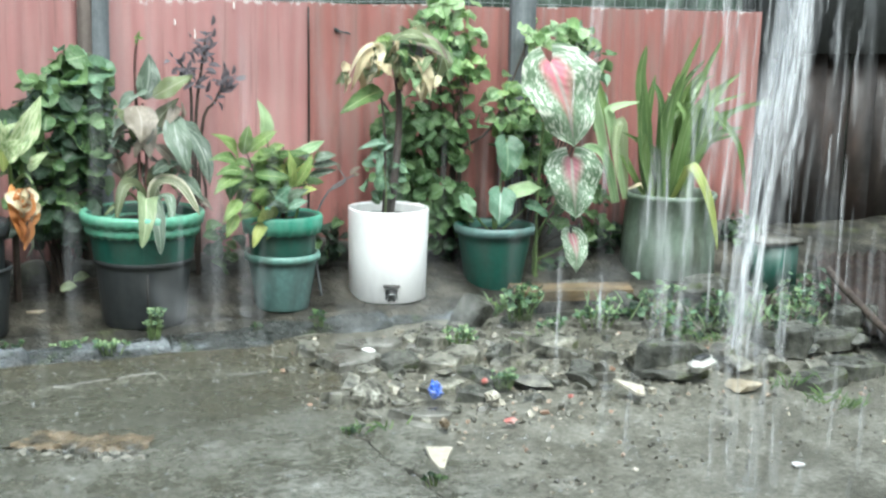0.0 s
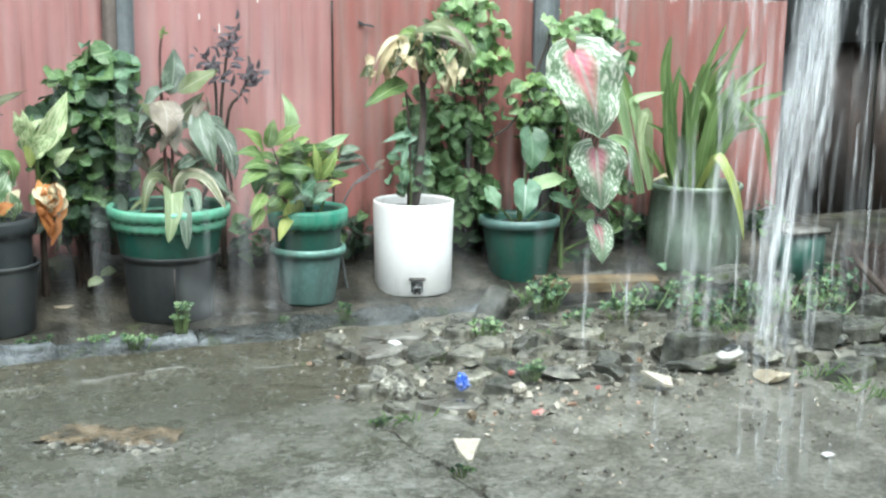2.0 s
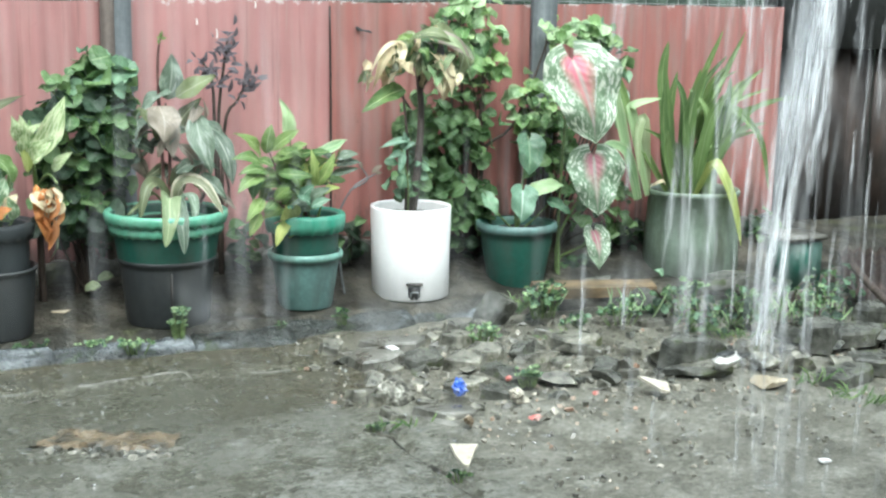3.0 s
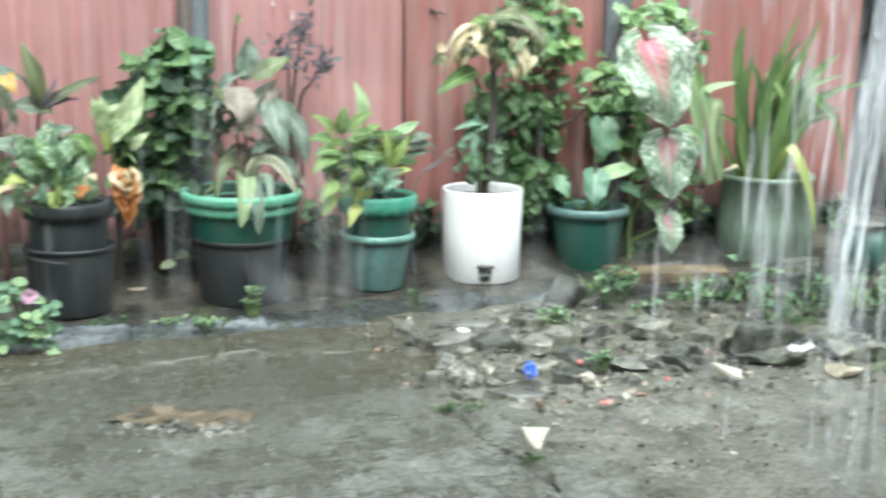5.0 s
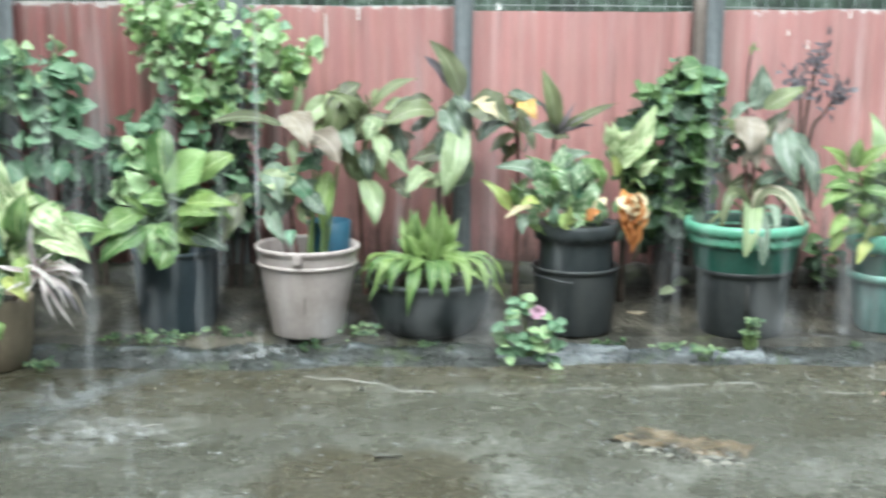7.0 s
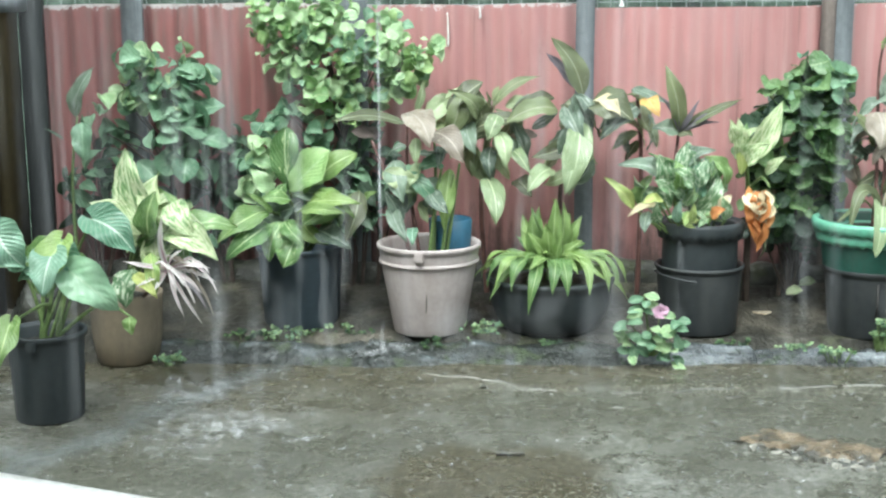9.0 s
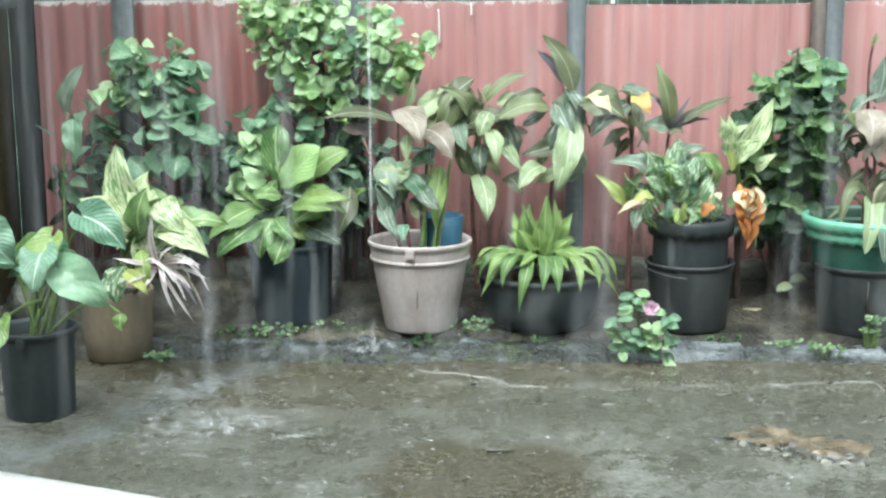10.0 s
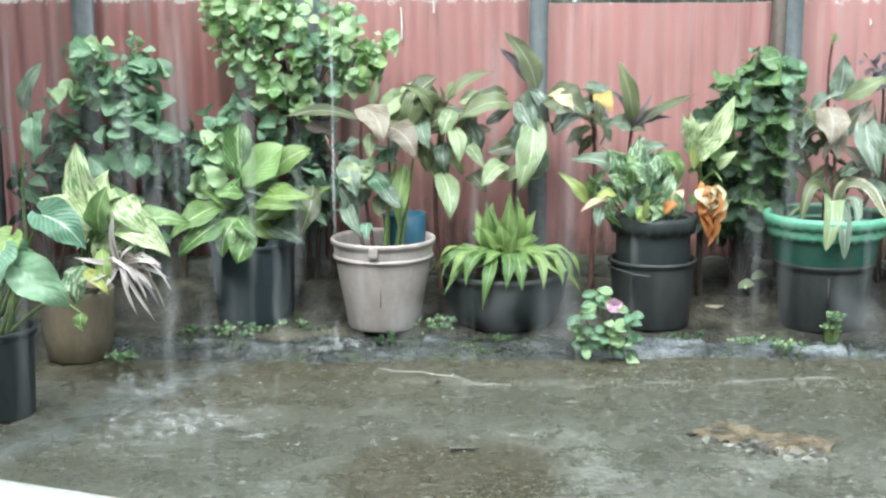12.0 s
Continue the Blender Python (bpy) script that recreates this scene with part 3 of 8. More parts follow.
def disc(r, z, seg=40, rise=0.01, seed=0):
    """An uneven fill of soil."""
    bm = bmesh.new()
    rings = [[bm.verts.new((0, 0, z + rise))]]
    for k in range(1, 6):
        q = r * k / 5
        rings.append([bm.verts.new((q * math.cos(2 * math.pi * i / seg), q * math.sin(2 * math.pi * i / seg),
                                    z + rise * (1 - (k / 5) ** 2) + 0.006 * noise.noise((q * 40 * math.cos(i), q * 40 * math.sin(i), seed)))) for i in range(seg)])
    for i in range(seg):
        bm.faces.new((rings[0][0], rings[1][i], rings[1][(i + 1) % seg]))
        for k in range(1, 5):
            bm.faces.new((rings[k][i], rings[k + 1][i], rings[k + 1][(i + 1) % seg], rings[k][(i + 1) % seg]))
    return bm


def tube(bm, pts, r0, r1=None, seg=7):
    """A tapered round stem along points, smoothed between them."""
    pts = [Vector(p) for p in pts]
    r1 = r0 if r1 is None else r1
    fine = []
    for i in range(len(pts) - 1):
        p0, p1, p2, p3 = pts[max(i - 1, 0)], pts[i], pts[i + 1], pts[min(i + 2, len(pts) - 1)]
        for k in range(4):
            t = k / 4
            fine.append(0.5 * ((2 * p1) + (p2 - p0) * t + (2 * p0 - 5 * p1 + 4 * p2 - p3) * t * t + (3 * p1 - p0 - 3 * p2 + p3) * t ** 3))
    fine.append(pts[-1])
    rings = []
    for i, p in enumerate(fine):
        d = (fine[min(i + 1, len(fine) - 1)] - fine[max(i - 1, 0)]).normalized()
        side = d.cross(Vector((0.3, 1, 0.2))).normalized()
        other = d.cross(side)
        r = r0 + (r1 - r0) * i / (len(fine) - 1)
        rings.append([bm.verts.new(p + r * (math.cos(2 * math.pi * k / seg) * side + math.sin(2 * math.pi * k / seg) * other)) for k in range(seg)])
    for a, b in zip(rings, rings[1:]):
        for k in range(seg):
            bm.faces.new((a[k], a[(k + 1) % seg], b[(k + 1) % seg], b[k]))
    bm.faces.new(list(reversed(rings[0])))
    bm.faces.new(rings[-1])
    return bm


WIDTHS = {
    "lance": lambda s: math.sin(math.pi * s ** 0.8) ** 0.9,
    "ovate": lambda s: (s ** 0.6) * (1 - s) ** 0.95 / 0.45,
    "heart": lambda s: 0.12 * (1 - s) + 1.92 * (max(s, 0.0) ** 0.5) * (1 - s) ** 0.95 * 0.9,
    "round": lambda s: math.sqrt(max(0.0, 1 - (2 * s - 1) ** 2)),
    "obovate": lambda s: max(0.0, math.sin(math.pi * s ** 1.3)) ** 0.58,
    "strap": lambda s: min(1.0, 0.55 + 1.4 * s) * (1 - s ** 5) ** 0.8 * (1.0 if s < 0.7 else 1 - 0.55 * (s - 0.7) / 0.3),
}
LEAVES = {}


def leaf_mesh(shape, material, arch, ratio, fold, cheap, kind=0):
    """A leaf of unit length along y, curved above its chord, folded along its midrib."""
    key = (shape, material.name, round(arch, 2), round(ratio, 2), round(fold, 2), cheap, kind)
    if key in LEAVES:
        return LEAVES[key]
    rnd = random.Random(str(key))
    toothed = cheap and shape in ("obovate", "round")
    rows, cols = (11, 5) if toothed else (6, 3) if cheap else (16, 7)
    cup = rnd.uniform(-0.15, 0.55) if toothed else 0.0
    bm = bmesh.new()
    uvl = bm.loops.layers.uv.new("UVMap")
    grid, coords = [], {}
    twist, bend = rnd.uniform(-0.25, 0.25), rnd.uniform(-0.08, 0.08)
    phase = rnd.uniform(0, 6)
    for i in range(rows + 1):
        s = (i / rows) ** (1.6 if shape == "heart" else 1.0)
        w = max(WIDTHS[shape](s), 0.012 if i in (0, rows) else 0.04) * ratio / 2
        line = []
        w *= 1 + (0.0 if cheap else 0.09 * noise.noise((s * 7, phase, 0)))
        for j in range(cols):
            u = j / (cols - 1) * 2 - 1
            notch = 1 + (0.07 if i % 2 else -0.04) if toothed and abs(u) > 0.9 else 1.0
            x = u * w * notch + bend * math.sin(math.pi * s)
            z = 4 * arch * s * (1 - s) + fold * abs(u) * w + twist * u * w * (s - 0.4)
            z += (0.05 if cheap else 0.085) * ratio * math.sin(phase + s * 11 + u * 2) * abs(u) * min(1, s * 4)
            z -= 0.0 if cheap else 0.12 * arch * max(0, s - 0.6) ** 1.5 * 8
            z += cup * u * u * w + (0.06 * cup * math.sin(phase * 3 + s * 9) * u if toothed else 0.0)
            y = s - (0.2 * (1 - s) ** 2.5 * u * u if shape == "heart" else 0.0)
            v = bm.verts.new((x, y, z))
            coords[v] = (j / (cols - 1), s)
            line.append(v)
        grid.append(line)
    for a, b in zip(grid, grid[1:]):
        for j in range(cols - 1):
            f = bm.faces.new((a[j], a[j + 1], b[j + 1], b[j]))
            for l in f.loops:
                l[uvl].uv = coords[l.vert]
    me = bpy.data.meshes.new("leaf")
    bm.normal_update()
    bm.to_mesh(me)
    bm.free()
    for p in me.polygons:
        p.use_smooth = True
    me.materials.append(material)
    LEAVES[key] = me
    return me


def leaf(parent, shape, material, base, tip, width, arch=0.1, face=(0, -0.8, 0.6), fold=0.25, cheap=False, name="leaf", kind=0):
    """A leaf from base to tip in world metres, its upper side turned to face."""
    base, tip = Vector(base), Vector(tip)
    if not cheap and shape not in ("strap", "lance"):
        width *= 1.3
    y = tip - base
    length = y.length
    y.normalize()
    f = Vector(face)
    z = f - f.dot(y) * y
    if z.length < 0.05:
        z = Vector((0, 0, 1)) - y.z * y
    z.normalize()
    x = y.cross(z)
    me = leaf_mesh(shape, material, arch, max(0.05, round(width / length * 10) / 10), fold, cheap, kind)
    ob = new(name, me)
    m = Matrix((x, y, z)).transposed().to_4x4()
    sx = width / length / max(0.05, round(width / length * 10) / 10)
    m = Matrix.Translation(base) @ m @ Matrix.Diagonal((length * sx, length, length, 1))
    ob.parent = parent
    ob.matrix_basis = parent.matrix_basis.inverted() @ m if not parent.parent else m
    return ob


def blade(parent, pts, width, material, face=(0, -0.9, 0.4), fold=0.35, name="leaf"):
    """A long strap leaf along points in world metres, channelled along its midrib, broadest below the middle."""
    inv = parent.matrix_basis.inverted()
    pts = [Vector(p) for p in pts]
    line = []
    for i in range(len(pts) - 1):
        p0, p1, p2, p3 = pts[max(i - 1, 0)], pts[i], pts[i + 1], pts[min(i + 2, len(pts) - 1)]
        for k in range(6):
            t = k / 6
            line.append(0.5 * ((2 * p1) + (p2 - p0) * t + (2 * p0 - 5 * p1 + 4 * p2 - p3) * t * t + (3 * p1 - p0 - 3 * p2 + p3) * t ** 3))
    line.append(pts[-1])
    bm = bmesh.new()
    uvl = bm.loops.layers.uv.new("UVMap")
    rows, coords = [], {}
    n = len(line) - 1
    face = Vector(face)
    for i, p in enumerate(line):
        s = i / n
        run = (line[min(i + 1, n)] - line[max(i - 1, 0)]).normalized()
        up = (face - face.dot(run) * run).normalized()
        side = run.cross(up)
        w = 0.5 * width * max(0.03, min(1.0, 0.5 + 1.6 * s) * (1 - s ** 3.2) ** 0.85) * (1 + 0.06 * noise.noise(p * 30))
        row = []
        for j in range(5):
            u = j / 2 - 1
            v = bm.verts.new(inv @ (p + side * u * w + up * (fold * abs(u) * w + 0.12 * w * math.sin(9 * s + 3 * u + width * 700))))
            coords[v] = (j / 4, s)
            row.append(v)
        rows.append(row)
    for a, b in zip(rows, rows[1:]):
        for j in range(4):
            f = bm.faces.new((a[j], a[j + 1], b[j + 1], b[j]))
            for l in f.loops:
                l[uvl].uv = coords[l.vert]
    return part(name, bm, material, parent)


def stem(parent, pts, r0, r1, material, name="stem"):
    """A stem in world metres under a thing."""
    bm = bmesh.new()
    inv = parent.matrix_basis.inverted()
    tube(bm, [inv @ Vector(p) for p in pts], r0, r1)
    return part(name, bm, material, parent)


def bush(parent, centre, radii, count, shape, materials, size, rng, ratio=0.95, hang=0.3, hollow=0.35, twigs=10, root=None, twig_mat=None, arch=0.12, big=False):
    """A crown of many leaves on thin twigs, uneven, with gaps. The leaves look outwards and up."""
    centre = Vector(centre)
    root = Vector(root) if root else centre - Vector((0, 0, radii[2]))
    ends = []
    for k in range(twigs):
        d = Vector((rng.uniform(-1, 1), rng.uniform(-1, 0.6), rng.uniform(-0.8, 1))).normalized()
        e = centre + Vector((d[i] * radii[i] * rng.uniform(0.55, 1.0) for i in range(3)))
        m = root.lerp(e, 0.5) + Vector((rng.uniform(-0.03, 0.03), 0, 0.03))
        stem(parent, [root, m, e], 0.004, 0.0015, twig_mat or BARK, "twig")
        ends.append(e)
    for k in range(count):
        d = Vector((rng.gauss(0, 1), rng.gauss(0, 1) - 0.35, rng.gauss(0, 1)))
        d.normalize()
        q = rng.uniform(hollow, 1.0) ** 0.6
        wob = 1 + 0.25 * noise.noise(d * 2.2 + centre)
        p = centre + Vector((d[i] * radii[i] * q * wob for i in range(3)))
        if ends and rng.random() < 0.35:
            p = rng.choice(ends) + Vector((rng.gauss(0, 0.025), rng.gauss(0, 0.02), rng.gauss(0, 0.025)))
        s = size * rng.uniform(0.55, 1.35)
        out = Vector((d.x * 0.8 + rng.gauss(0, 0.35), d.y * 0.5 - 0.55 + rng.gauss(0, 0.25), d.z * 0.5 + 0.45 + rng.gauss(0, 0.25)))
        run = Vector((d.x * 0.8 + rng.gauss(0, 0.5), -0.25 + rng.gauss(0, 0.3), -hang + d.z * 0.4 + rng.gauss(0, 0.35))).normalized()
        leaf(parent, shape, rng.choice(materials), p - run * s / 2, p + run * s / 2, s * ratio * (0.85, 1.0, 1.12)[k % 3], arch * (0.6, 1.0, 1.7, -0.4)[k % 4], out, (0.2, 0.45, 0.3)[k % 3], not big, kind=k % 5)


def rock(name, at, size, material, label, rng, group="", category="stone", squash=0.6):
    """A broken stone: an uneven, chipped lump that lies in the dirt."""
    bm = bmesh.new()
    bmesh.ops.create_icosphere(bm, subdivisions=3, radius=1.0)
    seed = Vector((rng.uniform(0, 50), rng.uniform(0, 50), rng.uniform(0, 50)))
    cuts = [(Vector((rng.gauss(0, 1), rng.gauss(0, 1), rng.gauss(0, 0.8))).normalized(), rng.uniform(0.32, 0.68)) for _ in range(9)]
    for v in bm.verts:
        for n, d in cuts:
            over = v.co.dot(n) - d
            if over > 0:
                v.co -= n * over
        v.co *= 1 + 0.08 * noise.noise(v.co * 3.5 + seed)
    sx, sy, sz = size[0] / 2, size[1] / 2, size[2]
    for v in bm.verts:
        v.co = Vector((v.co.x * sx / 0.75, v.co.y * sy / 0.75, max(v.co.z, -0.35) * sz * 0.75))
    low = min(v.co.z for v in bm.verts)
    for v in bm.verts:
        v.co.z -= low + 0.004
    ob = link(name, bm, material, smooth=False)
    ob.matrix_basis = pose(*at, rng.uniform(-8, 8), rng.uniform(-8, 8), rng.uniform(0, 360))
    return tagged(ob, label, category, group)


# ---- large structure ----
FY = 4.15
BED = 0.055


def ground_height(x, y):
    h = 0.006 * noise.noise((x * 1.3, y * 1.3, 0)) + 0.003 * noise.noise((x * 6, y * 6, 3)) + 0.0015 * noise.noise((x * 22, y * 22, 7))
    edge = 3.475 + 0.01 * noise.noise((x * 1.5, 4, 2)) + 0.012 * noise.noise((x * 9, 1, 5))
    if -0.5 < x < 1.25:
        h += 0.012 / (1 + math.exp(-(y - edge) / 0.006)) * min(1, (x + 0.5) / 0.2) * min(1, (1.25 - x) / 0.1)
    line = 1.012 + 0.02 * noise.noise((y * 8, 3, 1))
    if y < 3.0:
        h -= 0.014 * math.exp(-((x - line) / 0.01) ** 2)
    if x > 1.0 and y > 2.75:
        h += 0.022 * min(1, (x - 1.0) / 0.3) * min(1, (y - 2.75) / 0.35) * (0.7 + 0.6 * noise.noise((x * 7, y * 7, 9)))
    return h


def build_ground():
    xs = [-60, -30, -12, -6, -3.5] + [-1.9 + 0.0105 * i for i in range(480)] + [4.2, 6, 12, 30, 60]
    ys = [-40, -20, -8, -3, 0.5, 1.6] + [2.45 + 0.0105 * i for i in range(125)] + [3.9, 4.3, 6, 12, 30, 60]
    verts = [(x, y, ground_height(x, y) if 2 < y < 4 and abs(x) < 4.5 else -0.005) for y in ys for x in xs]
    n = len(xs)
    faces = [(j * n + i, j * n + i + 1, (j + 1) * n + i + 1, (j + 1) * n + i) for j in range(len(ys) - 1) for i in range(n - 1)]
    me = bpy.data.meshes.new("ground")
    me.from_pydata(verts, [], faces)
    for p in me.polygons:
        p.use_smooth = True
    me.materials.append(GROUND)
    return tagged(new("ground", me), "wet grey concrete yard with moss, silt and puddles", "ground", kind="structure")


def build_bed():
    """The raised strip of soil along the fence, sloping down to the yard."""
    bm = bmesh.new()
    rows = []
    nx, ny = 260, 26
    for j in range(ny + 1):
        row = []
        for i in range(nx + 1):
            x = -1.7 + 5.4 * i / nx
            front = 3.70 + 0.02 * noise.noise((x * 3, 0, 4)) - 0.25 * max(0, -1.0 - x)
            y = front + (4.5 - front) * j / ny
            k = min(1.0, j / 2.0)
            z = BED * k + (0.008 * noise.noise((x * 5, y * 5, 2)) + 0.004 * noise.noise((x * 17, y * 17, 6))) * k - 0.01 * (1 - k)
            z += 0.3 * min(max(0, y - 3.84), 0.25)
            row.append(bm.verts.new((x, y, z)))
        rows.append(row)
    for a, b in zip(rows, rows[1:]):
        for i in range(nx):
            bm.faces.new((a[i], a[i + 1], b[i + 1], b[i]))
    return tagged(link("soil_bed", bm, SOIL), "raised strip of dark wet soil along the fence", "soil", kind="structure")


def build_kerb(rng):
    """Broken mortar edging, piece after piece."""
    edging = thing("kerb", (0, 0, 0), "low broken mortar edging with moss and wet sheen", "kerb", kind="structure")
    x = -1.15
    while x < 1.62:
        w = rng.uniform(0.2, 0.42)
        bm = bmesh.new()
        bmesh.ops.create_grid(bm, x_segments=26, y_segments=12, size=0.5)
        top = rng.uniform(0.046, 0.056)
        depth = rng.uniform(0.085, 0.11)
        y0 = 3.645 + rng.uniform(-0.008, 0.012) + (0.06 if x > 0.9 else 0) * min(1, (x - 0.9) / 0.3)
        for v in bm.verts:
            u, t = v.co.x + 0.5, v.co.y + 0.5
            px, py = x + u * (w + 0.008), y0 + t * depth
            slope = min(1.0, t * 1.6) ** 0.55 * min(1.0, (1 - t) * 6)
            end = min(1.0, 0.78 + min(u, 1 - u) * 14)
            z = -0.006 + (top + 0.006) * slope * end * (0.9 + 0.2 * noise.noise((px * 9, py * 9, 3))) + 0.004 * noise.noise((px * 30, py * 30, 8)) + 0.002 * noise.noise((px * 80, py * 80, 4))
            v.co = Vector((px, py + 0.012 * noise.noise((px * 10, t * 3, 1)), z))
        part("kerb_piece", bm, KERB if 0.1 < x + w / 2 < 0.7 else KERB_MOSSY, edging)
        x += w
    return edging


def corrugated(x0, x1, z0, z1, y, amp, material, parent, rng, pitch=0.076, flat=1.0):
    """One rolled zinc sheet with thickness and small dents."""
    bm = bmesh.new()
    nx = max(8, int((x1 - x0) / pitch * 12))
    nz = 8
    seed = rng.uniform(0, 90)
    tilt = rng.uniform(-0.006, 0.006)
    for back in (0.0, 0.0012):
        rows = []
        for j in range(nz + 1):
            z = z0 + (z1 - z0) * j / nz
            row = []
            for i in range(nx + 1):
                x = x0 + (x1 - x0) * i / nx
                s = math.sin(2 * math.pi * x / pitch)
                s = math.copysign(abs(s) ** flat, s)
                d = -amp * s + 0.006 * noise.noise((x * 3, z * 3, seed)) + tilt * (j / nz - 0.5)
                top = 0.006 * noise.noise((x * 5, 0, seed)) if j == nz else 0.0
                row.append(bm.verts.new((x, y + d + back, z + top)))
            rows.append(row)
        for a, b in zip(rows, rows[1:]):
            for i in range(nx):
                q = (a[i], a[i + 1], b[i + 1], b[i])
                bm.faces.new(q if not back else tuple(reversed(q)))
    return part("panel", bm, material, parent)


def build_fence(rng):
    fence = thing("fence", (0, 0, 0), "faded red corrugated zinc sheet fence on timber posts", "fence", kind="structure")
    top = 0.893
    for x0, x1, m, amp, dy, flat in ((-1.56, -0.62, GRIMY_SHADED, 0.012, 0.0, 1.0), (-0.66, 0.02, PINK, 0.010, 0.004, 1.0), (0.0, 0.69, PINK, 0.009, 0.0, 1.0),
                                     (0.67, 1.31, PINK, 0.006, 0.004, 0.7), (1.30, 2.02, RED, 0.006, -0.006, 0.7), (1.99, 2.96, RED, 0.007, 0.002, 0.7)):
        corrugated(x0, x1, 0.07, top + rng.uniform(-0.006, 0.006) + (0.01 if m is GRIMY_SHADED else 0.0), FY + dy, amp, m, fence, rng, flat=flat)
    for x0, x1, m, z1, yy in ((-1.562, -1.496, DARK_WOOD, 1.25, 4.06), (-1.286, -1.228, POST, 1.02, 4.105),
                              (-0.673, -0.596, POST, 1.02, 4.11),
                              (-0.019, 0.032, POST, 1.02, 4.105), (0.641, 0.677, POST_BROWN, 1.0, 4.11),
                              (0.677, 0.722, POST, 1.02, 4.105), (1.965, 2.046, POST, 1.02, 4.11)):
        bm = bmesh.new()
        box(bm, (x0, yy, 0.03), (x1, yy + 0.032, z1), 0.004)
        bmesh.ops.subdivide_edges(bm, edges=[e for e in bm.edges if abs(e.verts[0].co.z - e.verts[1].co.z) > 0.5], cuts=8)
        for v in bm.verts:
            v.co += Vector((0.003 * noise.noise(v.co * 6), 0.002 * noise.noise(v.co * 7), 0))
        part("post", bm, m, fence)
    bm = bmesh.new()
    box(bm, (-1.6, FY + 0.02, top - 0.06), (2.96, FY + 0.055, top - 0.012), 0.004)
    part("rail", bm, DARK_WOOD, fence)
    for (x, z0, z1, w, m) in ((-0.373, 0.783, 0.876, 0.0035, WHITE_PAINT), (-0.284, 0.860, 0.894, 0.003, WHITE_PAINT),
                              (0.964, 0.788, 0.813, 0.0025, WHITE_PAINT), (0.907, 0.825, 0.841, 0.003, WHITE_PAINT),
                              (1.077, 0.873, 0.892, 0.003, WHITE_PAINT), (0.103, 0.889, 0.907, 0.006, WHITE_PAINT)):
        bm = bmesh.new()
        tube(bm, [(x, FY - 0.013, z1), (x + 0.002, FY - 0.0135, 0.5 * (z0 + z1)), (x + 0.001, FY - 0.013, z0)], w * 0.6, w, seg=8)
        for v in bm.verts:
            v.co.x += 0.3 * w * noise.noise(v.co * 90)
        part("paint_run", bm, m, fence)
    # dark strips drawn as the shadow lines of the overlapping sheet edges
    for x, w in ((1.302, 0.0035), (0.684, 0.002), (2.004, 0.003)):
        bm = bmesh.new()
        tube(bm, [(x, FY - 0.0145, 0.1), (x + 0.002, FY - 0.015, 0.5), (x - 0.001, FY - 0.0145, 0.88)], w, w * 0.8, seg=6)
        part("rusty_edge", bm, RUST, fence)
    for x, z, w in ((1.400, 0.811, 0.016), (1.423, 0.807, 0.008), (1.388, 0.817, 0.007)):
        bm = bmesh.new()
        tube(bm, [(x - w, FY - 0.017, z + 0.002), (x, FY - 0.019, z), (x + w, FY - 0.017, z - 0.003)], 0.004, 0.0025, seg=6)
        part("rust_tear", bm, DARK_WOOD, fence, "dark rusted tear in the sheet")
    # wire mesh above the sheets
    for i in range(110):
        x = -1.52 + i * 0.041
        bm = bmesh.new()
        tube(bm, [(x + 0.004 * math.sin(i * 3), FY + 0.03, 0.84), (x, FY + 0.03, 1.0), (x + 0.004 * math.sin(i), FY + 0.03, 1.25)], 0.0012, seg=5)
        part("wire", bm, WIRE, fence)
    for k in range(9):
        bm = bmesh.new()
        z = 0.9 + 0.042 * k
        tube(bm, [(-1.52 + 0.56 * i, FY + 0.033, z + 0.004 * math.sin(i * 2.3 + k)) for i in range(9)], 0.0013, seg=5)
        part("wire", bm, WIRE, fence)
    return fence


def plain_box(name, lo, hi, material, label, category, kind="structure", bevel=0.01):
    bm = bmesh.new()
    box(bm, lo, hi, bevel)
    return tagged(link(name, bm, material, smooth=False), label, category, kind=kind)


build_ground()
build_bed()
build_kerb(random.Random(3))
build_fence(random.Random(5))
plain_box("backdrop", (-6.0, 5.3, 0.0), (8.0, 5.5, 1.75), BEHIND, "dark overgrown wall behind the wire mesh", "wall")
# house wall and porch roof: unseen, close the yard and dim light from behind
plain_box("wall_house", (-6.0, -0.9, 0.0), (7.0, -0.7, 2.6), WALL, "unseen plain plastered house wall", "wall")
plain_box("porch_roof", (-6.0, -0.9, 2.6), (7.0, 0.6, 2.68), WALL, "unseen plain porch roof", "roof")


def build_left_corner():
    """The dark corner beside the fence: a boarded end with an ochre plank and a rough block."""
    end = thing("end_wall", (0, 0, 0), "dark boarded wall with one faded ochre plank", "wall", kind="structure")
    x0 = -1.542
    # boards carry on unseen up to 2.4 m to shade the corner
    for i in range(9):
        bm = bmesh.new()
        xx = x0 - 0.02 - 0.012 * i
        y0 = 4.06 - 0.16 * i
        box(bm, (xx - 0.03, y0 - 0.15, 0.02), (xx - 0.005 * (i % 2), y0, 2.4), 0.004)
        part("board", bm, OCHRE if i == 0 else DARK_WOOD, end)
    bm = bmesh.new()
    box(bm, (x0 - 0.06, 3.86, 0.885), (x0 + 0.01, 4.07, 0.93), 0.004)
    part("beam", bm, POST, end)
    return end


build_left_corner()
rng = random.Random(11)
rock("block", (-1.452, 3.78, 0.03), (0.17, 0.14, 0.32), STONE_DARK, "rough dark concrete block in the corner", rng, category="block")


